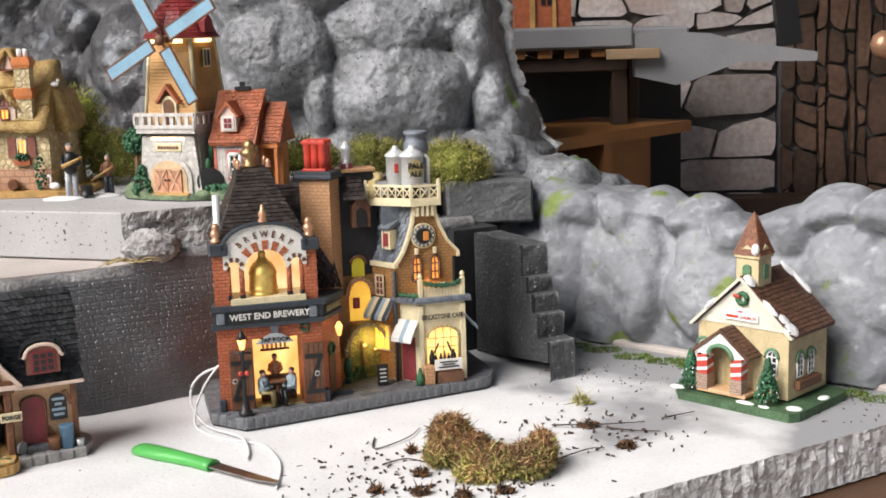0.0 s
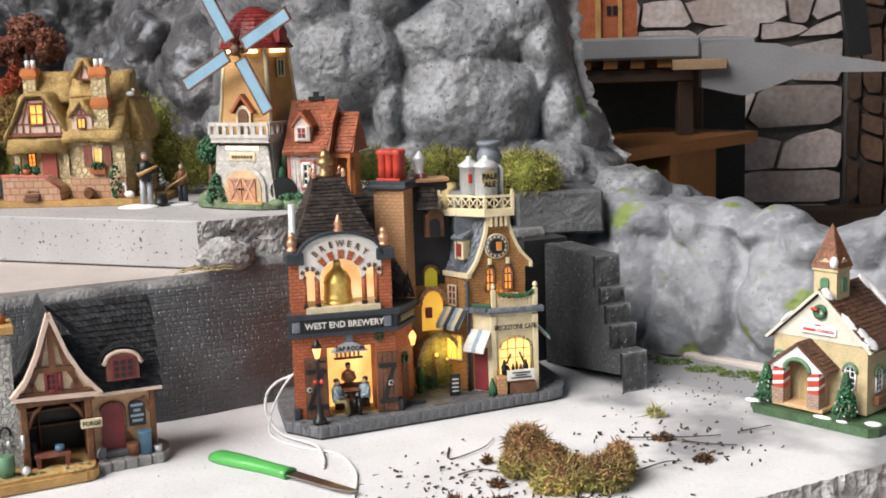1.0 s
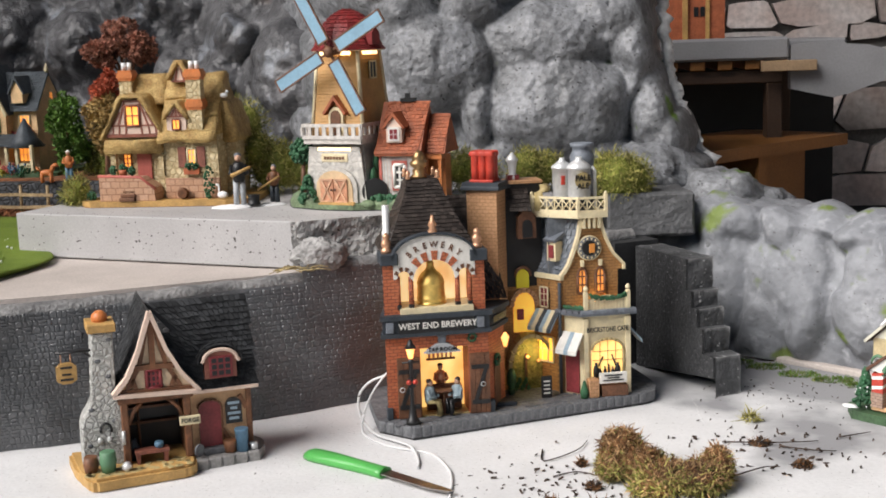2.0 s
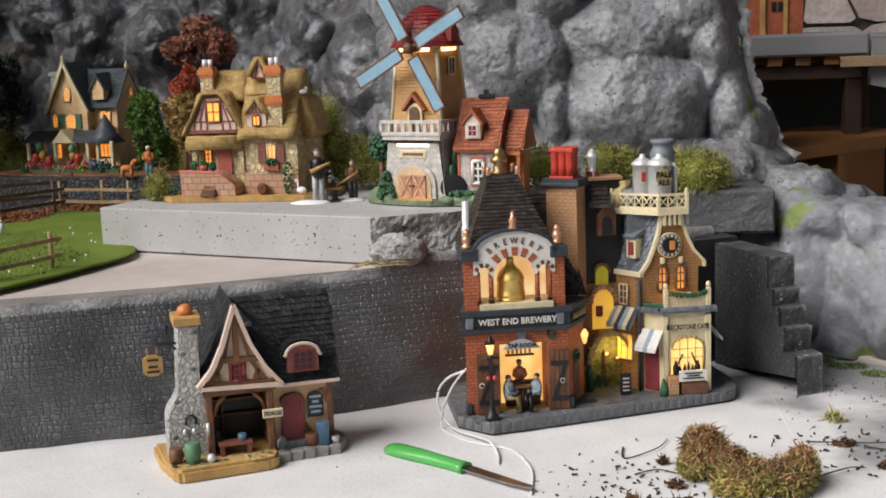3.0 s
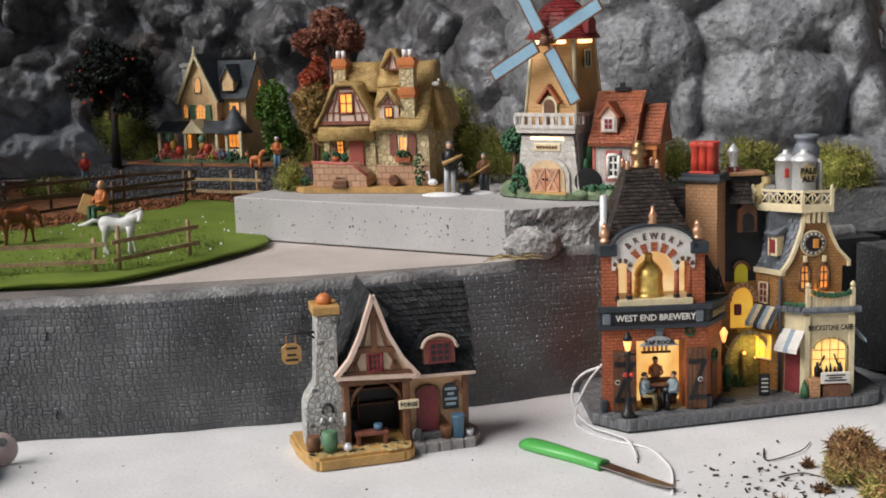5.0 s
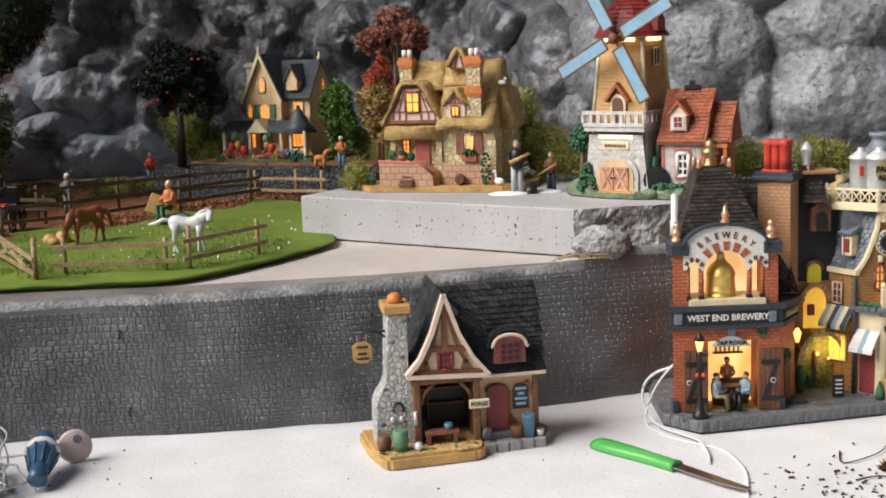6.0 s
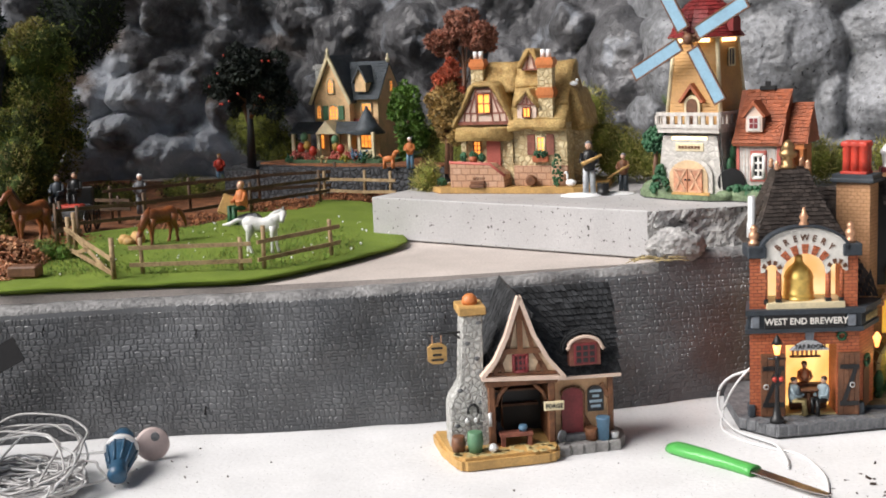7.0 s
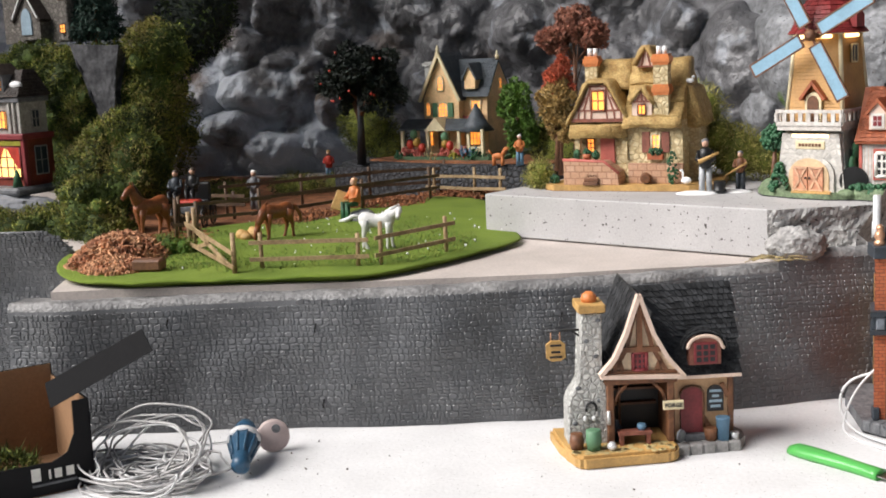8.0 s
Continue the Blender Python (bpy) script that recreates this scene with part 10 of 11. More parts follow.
MOSS_L = mat("moss_lime", (0.27, 0.29, 0.05), 0.9, var=0.35, scale=30, island=0.5)
_r = random.Random(17)
HILL_CLUMPS = []
for hx, hy, hz, ha, hb, hc in HILL:
    for _ in range(18):
        th, ph, q = _r.uniform(0, 6.28), math.acos(_r.uniform(-0.9, 1)), _r.uniform(0.01, 0.02)
        HILL_CLUMPS.append((hx + ha * 0.9 * math.sin(ph) * math.cos(th), hy + hb * 0.9 * math.sin(ph) * math.sin(th), hz + hc * 0.9 * math.cos(ph), q, q, q))


def hill_pick(c, rng):
    k = noise.noise(V(*(float(q) * 18 for q in c))) + 0.25 * rng.normal()
    return 0 if k < -0.12 else (1 if k < 0.12 else (3 if k > 0.34 else 2))


H = tufts("hillside_moss", HILL_CLUMPS + [(*h[:3], h[3] * 1.02, h[4] * 1.02, h[5] * 1.04) for h in HILL], 150000, [MOSS_D, MOSS_G, MOSS_L, MOSS_P], "mossy green hillside", "hillside", 21, 0.0058, 0.0013, kind="stuff", pick=hill_pick)
# Shade at the head of the hill is put into these near-black leaves.
D = tufts("shaded_undergrowth", SHADED_HILL, 16000, [LEAF_D, LEAF_D, MOSS_D], "undergrowth at the head of the hill, shade put into its dark green", "hillside", 22, 0.008, 0.0016, kind="stuff")
cores("undergrowth_body", SHADED_HILL, LEAF_D, D, 0.86)
sheet("soil_bed", [(-1.06, 0.09), (-0.96, 0.1), (-0.92, 0.24), (-0.86, 0.4), (-0.8, 0.56), (-0.99, 0.61), (-0.97, 0.8), (-1.5, 0.88), (-1.3, 0.4)], 0.1372, 0.1398, EARTH, "red brown soil along the fences", "stuff", "soil")
cores("hillside", HILL + HILL_CLUMPS[::3], MOSS_D, H, 0.84)
PATH_SLATE = mat("path_slate", (0.03, 0.031, 0.034), 0.8, spec=0.2, var=0.35, scale=45, bump=0.8, bscale=160, col2=(0.1, 0.1, 0.105), dist=0.003)
bm = prism(B(), [(-0.052, 0.072), (0.035, 0.068), (0.028, 0.028), (0.018, -0.006), (0.024, -0.02), (0.026, -0.044), (0.004, -0.044), (-0.012, 0.0), (-0.03, 0.035)], -0.012, 0.004, "y")
bmesh.ops.triangulate(bm, faces=bm.faces[:])
bmesh.ops.subdivide_edges(bm, edges=bm.edges[:], cuts=4, use_grid_fill=True)
for v in bm.verts:
    v.co += V(noise.noise(v.co * 90) * 0.003, noise.fractal(v.co * 45, 0.7, 2.0, 3) * 0.005, noise.noise(v.co * 90 + V(4, 0, 0)) * 0.003)
solo("slate_path", bm, PATH_SLATE, "dark grey slate strip laid down the hillside", "strip", m=pose(-1.255, 0.405, 0.315, -8, 0, 0))


SHOP_GREY = mat("shop_grey_paint", (0.4, 0.38, 0.35), 0.6, var=0.25, scale=70)


def build_red_shop():
    root = thing("red_shop", "red fronted corner shop with lit curtained window and slate roof", "model shop", pose(-1.432, 0.33, 0.188, 0, 0, -8) @ Matrix.Diagonal((0.95, 0.95, 0.97, 1)))
    part("base", bbox(-0.06, 0.115, -0.03, 0.09, -0.012, 0.0, 0.004), STONE_BASE, root)
    part("ground_floor", box(B(), -0.05, 0.105, 0, 0.055, 0, 0.072), mat("shop_red", (0.2, 0.035, 0.02), 0.5, var=0.25, scale=60), root, "red painted ground floor")
    part("cornice", bbox(-0.052, 0.109, -0.006, 0.058, 0.069, 0.078, 0.0015), DOOR_RED, root)
    part("upper_floor", box(B(), -0.05, 0.1, 0.002, 0.053, 0.078, 0.128), SHOP_GREY, root, "grey white upper floor")
    part("upper_cornice", bbox(-0.052, 0.105, -0.004, 0.057, 0.124, 0.132, 0.0015), STONE_BASE, root)
    bm = B()
    slates(bm, (-0.052, -0.006, 0.132), (0.107, -0.006, 0.132), (0.09, 0.025, 0.172), (-0.052, 0.025, 0.172), 9, 16, 0.0012)
    slates(bm, (0.107, -0.006, 0.132), (0.107, 0.059, 0.132), (0.09, 0.045, 0.172), (0.09, 0.025, 0.172), 9, 9, 0.0012)
    part("slate_covering", bm, SLATE, root, kind="stuff")
    part("roof", prism(B(), [(-0.006, 0.132), (0.059, 0.132), (0.045, 0.171), (0.025, 0.171)], -0.052, 0.09, "x"), SLATE, root)
    w = framed_window(root, on(0.065, -0.001, 0.012), 0.06, 0.046, GLOW_YEL, DOOR_RED, 4, 3, bar=0.0016)
    for sx in (-1, 1):
        part("curtain", prism(B(), [(0.065 + sx * 0.003, 0.058), (0.065 + sx * 0.03, 0.058), (0.065 + sx * 0.03, 0.026), (0.065 + sx * 0.024, 0.028), (0.065 + sx * 0.012, 0.044)], -0.0035, -0.0018, "y"), RED_POT, w, "red drawn back curtain")
    framed_window(root, on(0.06, 0.0, 0.086), 0.016, 0.026, GLOW_SOFT, STONE_BASE, 2, 2)
    framed_window(root, on(0.1058, 0.03, 0.016, 90), 0.024, 0.042, BLUEGREY, SHOP_GREY, 2, 2)
    d = part("dormer", bbox(0.047, 0.073, -0.002, 0.03, 0.138, 0.168, 0.001), STONE_BASE, root)
    framed_window(d, on(0.06, -0.003, 0.142), 0.015, 0.021, GLOW_SOFT, STONE_BASE, 2, 2)
    part("dormer_roof", prism(B(), [(0.043, 0.166), (0.077, 0.166), (0.06, 0.182)], -0.006, 0.03, "y"), SLATE, d)
    for x, z in ((0.03, 0.139), (0.09, 0.15)):
        part("roof_snow", ball(B(), x, 0.002 if x < 0.05 else 0.008, z, 0.014, 0.006, 0.006), SNOW, root)
    for x in (0.04, 0.076, 0.086, 0.098):
        part("pilaster", bbox(x, x + 0.005, -0.002, 0.004, 0.078, 0.125, 0.0008), SHOP_GREY, root)
    for x in (0.024, 0.1):
        part("pilaster", bbox(x, x + 0.008, -0.004, 0.004, 0.0, 0.07, 0.001), DOOR_RED, root)
    part("sign_band", bbox(0.03, 0.1, -0.003, 0.002, 0.06, 0.068, 0.0008), OLIVE, root, "olive sign band")
    framed_window(root, on(0.1012, 0.03, 0.086, 90), 0.014, 0.026, BLUEGREY, SHOP_GREY, 2, 2)
    part("potted_fir", lathe(B(), [(0.008, 0), (0.0055, 0.01), (0.006, 0.012), (0.001, 0.026)], 0.098, -0.014, 0.0, 8), GREEN, root)
    return root


build_red_shop()
boulder("grey_white_rock", -1.39, 0.3, 0.163, 0.1, 0.05, 0.016, "grey white rock ledge under the shop", PALE_ROCK, seed=13)


CHAPEL = stone_mat("chapel_stone", (0.13, 0.115, 0.1), (0.22, 0.2, 0.175), (0.08, 0.07, 0.06), 150)


def build_stone_church():
    root = thing("stone_chapel", "grey stone chapel with a pointed window on the hill", "model church", pose(-1.484, 0.55, 0.4, 0, 0, -10))
    part("wall", box(B(), -0.08, 0.08, 0, 0.08, -0.005, 0.1), CHAPEL, root)
    part("porch", prism(B(), [(-0.03, 0), (0.03, 0), (0.03, 0.035), (0, 0.075), (-0.03, 0.035)], -0.02, 0.01, "y"), CHAPEL, root)
    part("porch_roof", prism(B(), [(-0.036, 0.032), (-0.03, 0.028), (0, 0.07), (0.03, 0.028), (0.036, 0.032), (0, 0.08)], -0.024, 0.01, "y"), SLATE, root)
    for sx in (-1, 1):
        part("roof_snow", beam(B(), Matrix.Identity(4), (sx * 0.03, 0.034), (sx * 0.006, 0.071), 0.002, -0.0255, -0.018), SNOW, root)
    part("window", prism(B(), arch(-0.012, 0.012, 0.008, 0.03, 0.05), -0.022, -0.018, "y"), LIGHTBLUE, root)
    for x in (0.062,):
        part("buttress", bbox(x, x + 0.024, -0.012, 0.02, -0.005, 0.1, 0.002), CHAPEL, root)
        framed_window(root, on(x + 0.012, -0.0125, 0.008), 0.012, 0.014, GLOW_SOFT, BROWN, 2, 2)
        framed_window(root, on(x + 0.012, -0.0125, 0.06), 0.012, 0.02, GLOW_SOFT, BROWN, 2, 2)
    return root


build_stone_church()
FIR = [(0, 0, 0.02 + 0.018 * k, 0.045 - 0.006 * k, 0.045 - 0.006 * k, 0.012) for k in range(7)]
t_ = thing("fir_tree", "dark blue green model fir on the hill", "tree", pose(-1.375, 0.56, 0.388))
part("trunk", tube(B(), [V(0, 0, -0.004), V(0, 0, 0.14)], 0.005, 7, r1=0.002), BROWN, t_)
_c = tufts("crown", FIR, 2600, [mat("fir_needles", (0.02, 0.05, 0.035), 0.8, var=0.3, scale=40, island=0.4)], "", "", 31, 0.012, 0.0022, up=-0.3)
_c.parent = t_

# ---- things on the table ----
def build_knife():
    a, b, c = V(-0.219, -0.047, 0), V(-0.142, -0.098, 0), V(-0.083, -0.145, 0)
    ang = math.degrees(math.atan2(b.y - a.y, b.x - a.x))
    root = thing("paring_knife", "paring knife with bright green plastic handle", "knife", pose(a.x, a.y, 0.0, 0, 0, ang))
    L = (b - a).length
    bm = B()
    n = 14
    rings = []
    for i in range(n + 1):
        k = i / n
        w = 0.0085 * (1.0 + 0.16 * math.sin(k * 5.5 + 0.5)) * (0.75 if i in (0,) else 1)
        h = 0.0112 * (1.0 + 0.06 * math.sin(k * 4)) * (0.8 if i in (0,) else 1)
        rings.append([bm.verts.new(V(L * k, w * math.cos(q), h * 0.5 + h * 0.5 * math.sin(q) - 0.002)) for q in [2 * math.pi * j / 14 for j in range(14)]])
    for p, q in zip(rings, rings[1:]):
        for j in range(14):
            bm.faces.new((p[j], p[(j + 1) % 14], q[(j + 1) % 14], q[j])).smooth = True
    bm.faces.new(rings[0])
    bm.faces.new(rings[-1])
    KN = mat("green_plastic", (0.08, 0.36, 0.08), 0.3, var=0.05, scale=30, bump=0.05)
    part("handle", bm, KN, root, "bright green plastic handle")
    Lb = (c - b).length
    off = math.degrees(math.atan2(c.y - b.y, c.x - b.x)) - ang
    m = pose(L - 0.004, 0, 0.004, 0, 0, off)
    bm = prism(B(), [(0, -0.0065), (Lb * 0.8, -0.0055), (Lb + 0.004, -0.001), (Lb + 0.004, 0.004), (0, 0.0055)], 0, 0.0011, "z", m)
    part("blade", bm, mat("steel_blade", (0.45, 0.42, 0.4), 0.3, metal=1.0, var=0.2, scale=60), root, "dull steel blade")
    return root


build_knife()
WIRE = mat("white_wire", (0.66, 0.66, 0.66), 0.4, var=0.06, bump=0.05)
WIRE_G = mat("grey_wire", (0.4, 0.39, 0.385), 0.4, var=0.1, bump=0.05)


def smooth_path(pts, k=8):
    out = []
    P = [Vector(p) for p in pts]
    for i in range(len(P) - 1):
        p0, p1, p2, p3 = P[max(i - 1, 0)], P[i], P[i + 1], P[min(i + 2, len(P) - 1)]
        for j in range(k):
            t = j / k
            out.append(0.5 * ((2 * p1) + (p2 - p0) * t + (2 * p0 - 5 * p1 + 4 * p2 - p3) * t * t + (3 * p1 - p0 - 3 * p2 + p3) * t ** 3))
    return out + [P[-1]]


solo("lamp_cable", tube(B(), smooth_path([(-0.152, 0.033, 0.056), (-0.16, 0.033, 0.053), (-0.1725, 0.033, 0.0478), (-0.182, 0.032, 0.0386), (-0.185, 0.03, 0.0274), (-0.183, 0.028, 0.0163), (-0.176, 0.024, 0.006), (-0.163, 0.006, 0.003), (-0.142, -0.012, 0.003), (-0.128, -0.028, 0.003), (-0.1185, -0.0585, 0.0012), (-0.117, -0.078, 0.0012)]), 0.0013, 7), WIRE, "white cable of the brewery lights", "cable")
solo("lamp_cable", tube(B(), smooth_path([(-0.153, 0.032, 0.06), (-0.168, 0.031, 0.042), (-0.178, 0.028, 0.022), (-0.181, 0.022, 0.003), (-0.168, 0.0, 0.001), (-0.145, -0.022, 0.001), (-0.11, -0.04, 0.001), (-0.092, -0.075, 0.001), (-0.085, -0.105, 0.001), (-0.083, -0.15, 0.001)]), 0.0011, 7), WIRE, "thin white cable beside the knife", "cable")


def build_coil():
    rng = random.Random(6)
    root = thing("cable_coil", "heap of looped pale grey light cable", "cable", pose(-0.737, -0.256, 0) @ Matrix.Diagonal((0.82, 0.95, 0.9, 1)))
    for i in range(32):
        cx, cy = rng.uniform(-0.022, 0.016), rng.uniform(-0.022, 0.018)
        ra, rb = rng.uniform(0.034, 0.07), rng.uniform(0.02, 0.042)
        ph = rng.uniform(0, 6.28)
        z0, zt = rng.uniform(0.001, 0.016), rng.uniform(0.001, 0.008) if i < 26 else 0.046
        pts = []
        for j in range(17):
            a = ph + j * 2 * math.pi / 16 * 1.04
            pts.append((cx + ra * math.cos(a) + rng.uniform(-0.006, 0.006), cy + rb * math.sin(a) + rng.uniform(-0.005, 0.005), max(0.0014, z0 + zt * (0.5 + 0.5 * math.sin(a)) + rng.uniform(-0.002, 0.002))))
        part("loop", tube(B(), smooth_path(pts, 4), 0.0012, 6), WIRE_G if i % 5 else WIRE, root)
    part("loop", tube(B(), smooth_path([(-0.05, 0.0, 0.01), (-0.03, 0.03, 0.04), (0.0, 0.045, 0.05), (0.03, 0.05, 0.04), (0.035, 0.05, 0.012), (0.0, 0.06, 0.005), (-0.02, 0.09, 0.002), (0.02, 0.12, 0.002), (0.0, 0.15, 0.002)], 6), 0.0012, 6), WIRE, root)
    part("loop", tube(B(), smooth_path([(0.03, -0.02, 0.004), (0.055, -0.03, 0.02), (0.06, -0.055, 0.012), (0.02, -0.06, 0.002), (-0.05, -0.05, 0.002)], 6), 0.0012, 6), WIRE, root)
    return root


build_coil()


def build_plug():
    root = thing("blue_plug", "dark blue ribbed light plug with white collar", "plug", pose(-0.661, -0.235, 0.012, 0, 0, 0))
    NAVY = mat("navy_plastic", (0.03, 0.09, 0.16), 0.35, var=0.15)
    m = pose(0, 0, 0, -78, 0, 26)
    part("body", lathe(B(), [(0.004, -0.004), (0.0085, 0.0), (0.0075, 0.008), (0.0085, 0.016), (0.0125, 0.034), (0.0135, 0.042)], m=m, n=20), NAVY, root)
    for i in range(10):
        a = 2 * math.pi * i / 10
        part("rib", tube(B(), [m @ V(0.0085 * math.cos(a), 0.0085 * math.sin(a), 0.014), m @ V(0.0138 * math.cos(a), 0.0138 * math.sin(a), 0.04)], 0.0012, 5), NAVY, root)
    part("collar", lathe(B(), [(0.0125, 0.04), (0.0152, 0.041), (0.0152, 0.046), (0.012, 0.047)], m=m, n=20), WIRE, root, "white collar")
    part("socket", lathe(B(), [(0.011, 0.046), (0.0105, 0.062), (0.008, 0.07)], m=m, n=16), NAVY, root)
    return root


build_plug()
PINK = mat("pale_pink_plastic", (0.52, 0.42, 0.4), 0.45, var=0.06)
bm = lathe(B(), [(0.002, -0.0036), (0.0135, -0.0034), (0.0152, -0.0016), (0.0152, 0.0016), (0.0135, 0.0034), (0.002, 0.0036)], n=24, m=pose(0, 0, 0.0145, 82, 0, 34))
P_ = solo("pink_disc", bm, PINK, "pale pink round plastic lamp disc standing on edge", "disc", m=pose(-0.672, -0.158, 0))
part("disc_button", lathe(B(), [(0.004, 0), (0.004, 0.0025)], m=pose(0.0045, -0.0022, 0.0225, 82, 0, 34), n=12), STONE_BASE, P_)


def build_box():
    CARD = mat("brown_cardboard", (0.27, 0.15, 0.075), 0.85, var=0.12, scale=14)
    BLK = mat("black_card", (0.011, 0.011, 0.012), 0.7, var=0.15, scale=10, bump=0.1, spec=0.2)
    root = thing("cardboard_box", "open black cardboard box with moss inside", "box", pose(-0.781, -0.279, 0, 0, 0, 55))
    # local: -x runs along the printed front towards the camera, y to the back
    def wall(nm, pts, y0, y1, axis="y", m=None):
        bm = prism(B(), pts, y0, y1, axis, m)
        return part(nm, bm, BLK, root)
    cut = [(-0.17, 0), (0, 0), (0, 0.078), (-0.014, 0.078), (-0.0145, 0.05), (-0.022, 0.034), (-0.036, 0.028), (-0.1, 0.03), (-0.115, 0.04), (-0.12, 0.07), (-0.17, 0.07)]
    wall("front", cut, 0.0, 0.0012)
    part("front_lining", prism(B(), [(x * 0.99 - 0.0006, z * 0.99) for x, z in cut], 0.0013, 0.002, "y"), CARD, root, "brown card lining")
    part("side", box(B(), -0.0012, 0.0, 0.0, 0.11, 0, 0.078), BLK, root)
    part("side_lining", box(B(), -0.002, -0.0013, 0.001, 0.109, 0.001, 0.077), CARD, root)
    part("back", box(B(), -0.17, 0.0, 0.11, 0.1112, 0, 0.088), BLK, root)
    part("back_lining", box(B(), -0.169, -0.0012, 0.1092, 0.1099, 0.001, 0.0875), CARD, root)
    part("bottom", box(B(), -0.17, 0.0, 0.0, 0.111, -0.002, 0.0008), CARD, root)
    part("left_side", box(B(), -0.171, -0.17, 0, 0.111, 0, 0.088), BLK, root)
    part("flap", prism(B(), [(-0.03, 0.0), (0.07, 0.0), (0.07, 0.022), (-0.025, 0.022)], -0.0006, 0.0006, "y", pose(-0.004, 0.004, 0.084, -25, -26, -24)), BLK, root, "raised black flap")
    m = on(-0.03, -0.0009, 0.008)
    bm = B()
    for i, (w, h) in enumerate(((0.0075, 0.011), (0.0018, 0.008), (0.006, 0.008), (0.0065, 0.008))):
        x = (-0.024, -0.0095, -0.0045, 0.0055)[i]
        box(bm, x, x + w, -0.0004, 0.0008, 0.006, 0.006 + h, m)
    part("brand_mark", bm, WHITE, root, "plain pale printed mark")
    part("brand_mark", box(B(), -0.024, 0.014, -0.0004, 0.0008, 0.001, 0.003, m), STONE_BASE, root)
    return root


build_box()
tufts("moss_tuft", [(-0.862, -0.288, 0.012, 0.026, 0.018, 0.011)], 900, [MOSS_D, MOSS_D, MOSS_G], "green moss lying in the box", "moss", 41)

NEST = [(0.058, -0.078, 0.017, 0.019, 0.022, 0.019), (0.05, -0.1, 0.01, 0.015, 0.02, 0.011), (0.074, -0.1, 0.012, 0.022, 0.022, 0.014), (0.093, -0.125, 0.01, 0.026, 0.022, 0.012), (0.118, -0.132, 0.012, 0.022, 0.022, 0.014), (0.133, -0.118, 0.015, 0.013, 0.02, 0.018), (0.08, -0.14, 0.006, 0.02, 0.014, 0.008)]


def nest_pick(c, rng):
    if rng.random() < 0.12:
        return int(rng.integers(3))
    return (2 if rng.random() < 0.6 else 3) if c[2] > 0.017 + 0.005 * rng.normal() else int(rng.choice([0, 1, 1, 3]))


MOSS_T = mat("moss_tan", (0.5, 0.31, 0.15), 0.9, var=0.35, scale=40, island=0.5)
N_ = tufts("moss_clump", NEST, 17000, [MOSS_G, MOSS_Y, MOSS_B, MOSS_T], "clump of green and brown moss on the white foam", "moss", 51, 0.0062, 0.0008, pick=nest_pick, up=-0.1, out=0.15)
cores("core", NEST, MOSS_B, N_, 0.88)
for x, y, q, sd in ((0.183, -0.016, 0.011, 61), (0.209, -0.074, 0.009, 62), (0.033, -0.127, 0.007, 63), (0.024, -0.071, 0.004, 64), (0.1, -0.171, 0.007, 65), (-0.002, -0.162, 0.006, 66), (0.033, -0.168, 0.008, 67), (0.067, -0.178, 0.007, 68)):
    tufts("moss_clod", [(x, y, 0.002, q * 0.9, q * 0.6, 0.0035)], 200, [MOSS_B, BLACK, MOSS_B], "dark brown clod of moss and soil on the foam", "moss", sd, 0.0045, 0.0011, out=0.2)
tufts("moss_sprig", [(0.185, 0.052, 0.004, 0.006, 0.005, 0.004)], 90, [MOSS_Y], "small yellow green moss sprig on the foam", "moss", 68, 0.009, 0.001)
DEBRIS = mat("dark_crumbs", (0.05, 0.03, 0.02), 0.9, var=0.4, scale=60, island=0.5)
chips("crumbs", [(0.09, -0.08, 0.15, 0.1, 0.0006, 0.0004), (0.03, -0.13, 0.1, 0.07, 0.0006, 0.0004), (0.2, -0.03, 0.09, 0.07, 0.0006, 0.0004), (-0.02, -0.12, 0.09, 0.06, -0.001, 0.0004), (0.06, -0.15, 0.08, 0.05, 0.0, 0.0004)], 300, DEBRIS, "dark crumbs of soil scattered on the foam", 71, 0.0048)
chips("crumbs", [(-0.45, -0.12, 0.3, 0.12, -0.0014, 0.0003), (-0.7, -0.2, 0.15, 0.08, -0.0014, 0.0003)], 45, DEBRIS, "few dark crumbs on the white foam", 72, 0.004)
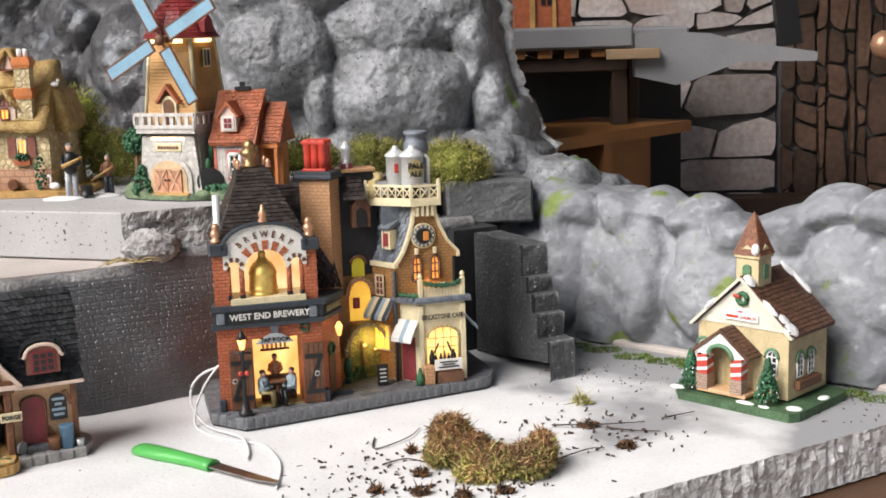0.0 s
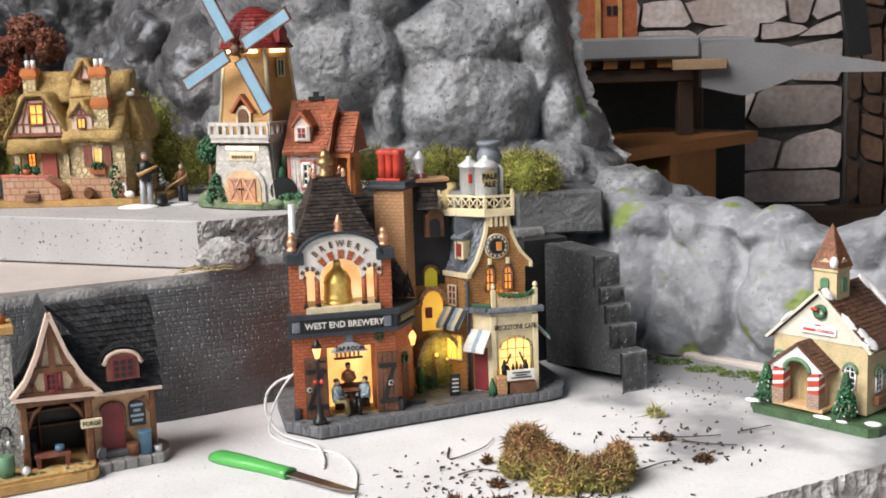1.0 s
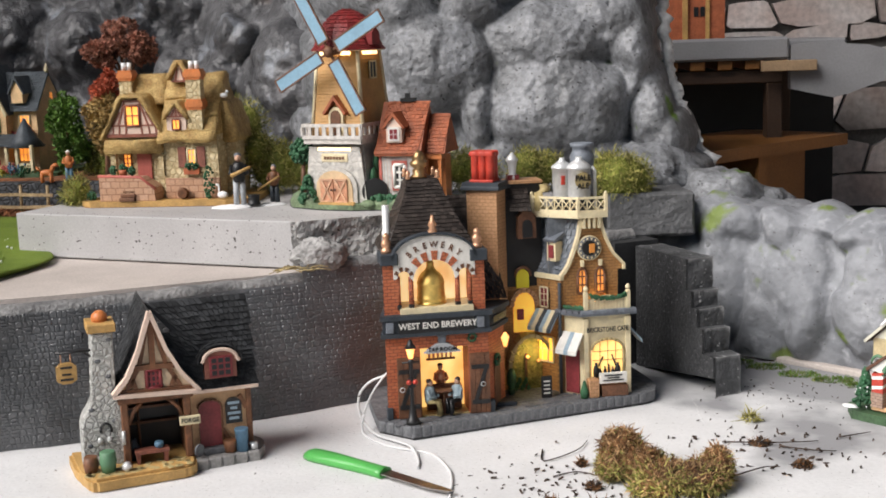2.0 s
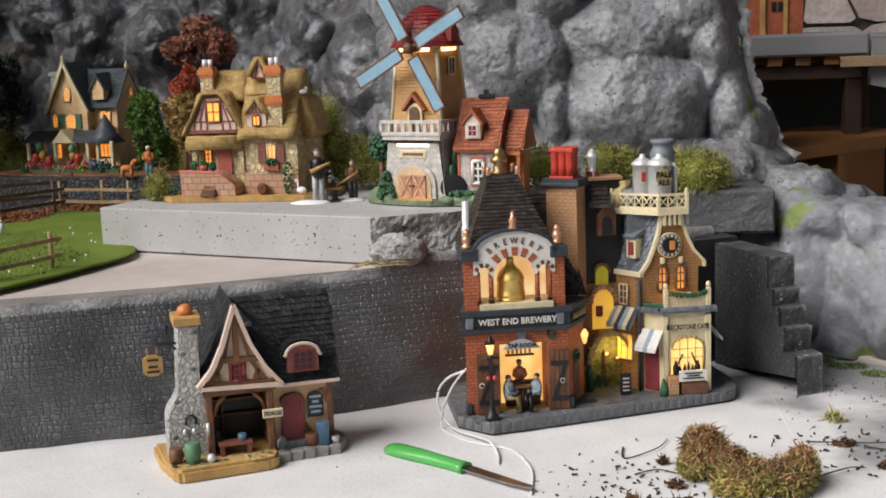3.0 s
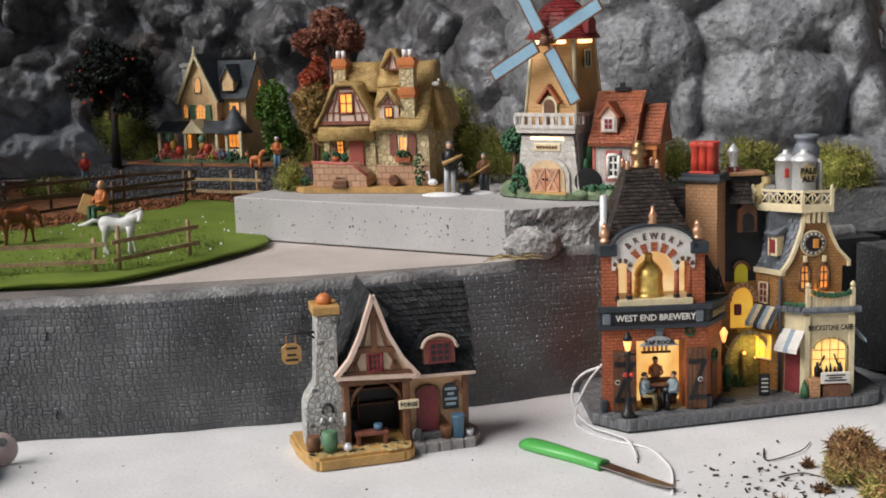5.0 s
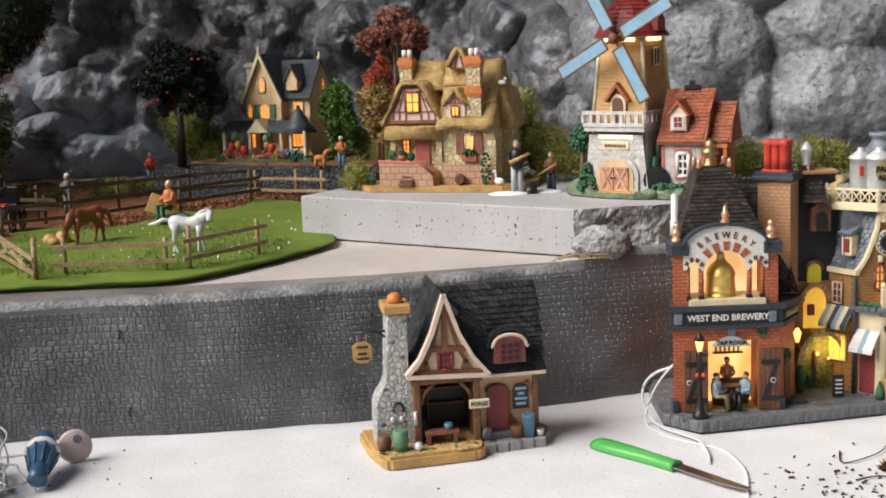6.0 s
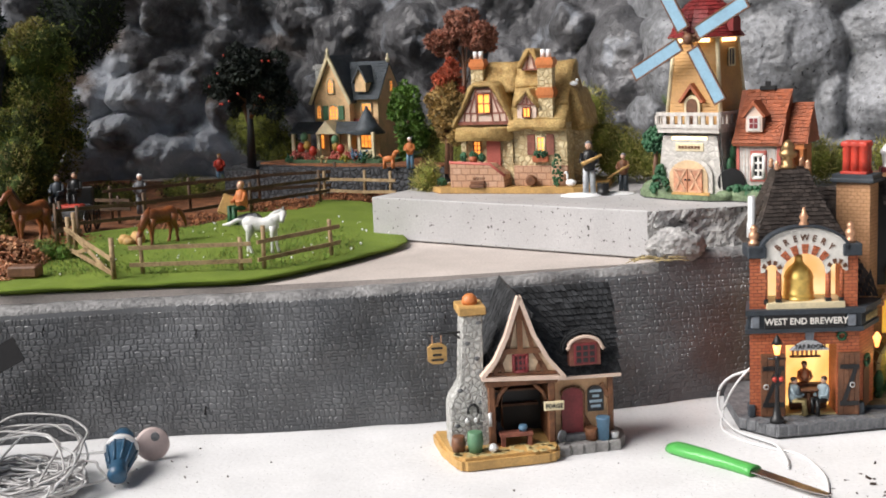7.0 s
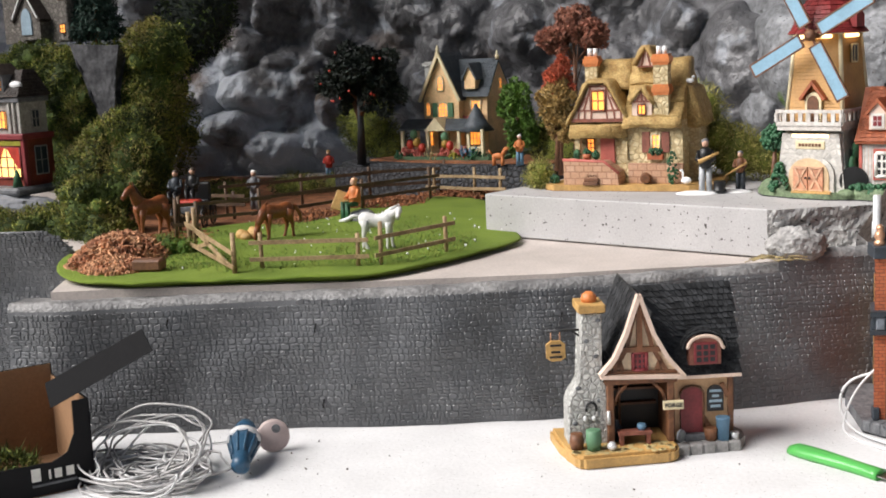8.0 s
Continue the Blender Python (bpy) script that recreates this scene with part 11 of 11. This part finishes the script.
chips("crumbs", [(0.27, 0.16, 0.1, 0.06, 0.0004, 0.0003), (0.24, 0.1, 0.12, 0.1, 0.0004, 0.0003), (0.42, 0.02, 0.06, 0.05, 0.0004, 0.0003)], 170, DEBRIS, "dark grit on the grey sprayed foam", 73, 0.0028)
for i, pts in enumerate(([(-0.01, -0.03, 0.001), (-0.008, -0.06, 0.001), (0.02, -0.035, 0.002), (0.03, -0.005, 0.001)], [(0.15, -0.015, 0.003), (0.2, -0.02, 0.004), (0.235, -0.01, 0.002)], [(0.15, -0.1, 0.002), (0.175, -0.085, 0.004), (0.19, -0.078, 0.002)], [(0.2, -0.025, 0.002), (0.225, -0.038, 0.003), (0.245, -0.035, 0.001)], [(0.255, 0.0, 0.002), (0.285, 0.012, 0.003)], [(0.0, -0.1, 0.001), (0.02, -0.09, 0.002), (0.04, -0.1, 0.001)])):
    solo("twig", tube(B(), smooth_path(pts, 4), 0.0008, 5, r1=0.0004), DEBRIS, "thin dark twig on the foam", "twig", group="twigs on the foam")

# moss strip at the foot of the low rock wall
STRIP = [(0.2 + 0.27 * k / 9, 0.272 - 0.235 * k / 9 + 0.004 * math.sin(k * 2.1), 0.0, 0.022, 0.012, 0.0015) for k in range(10)]
tufts("moss_strip", STRIP, 4200, [LEAF_G, MOSS_G, LEAF_G], "strip of bright green flock along the rock wall", "grass", 81, 0.0035, 0.0009, kind="stuff", up=1.0)
solo("edge_board", bbox(0, 0.4, 0, 0.012, -0.001, 0.006, 0.0015), PAPER, "pale cut board edge under the rock wall", "board", m=pose(0.232, 0.282, 0, 0, 0, -41.5))
# staples and creases in the vinyl wall
for s_, z_ in ((0.38, 0.098), (0.385, 0.024), (0.235, 0.107), (0.045, 0.1), (0.62, 0.1), (0.63, 0.04)):
    p_, n_ = along(WALL_LINE, s_)
    q_ = wall_point(WALL_LINE, s_, z_) + n_ * 0.001
    t_ = V(-n_.y, n_.x, 0)
    part("staple", tube(B(), [q_ - V(0, 0, 0.004), q_ + n_ * 0.002, q_ + V(0, 0, 0.004) + t_ * 0.001], 0.0011, 5), BLACK, bpy.data.objects["wall_terrace"])
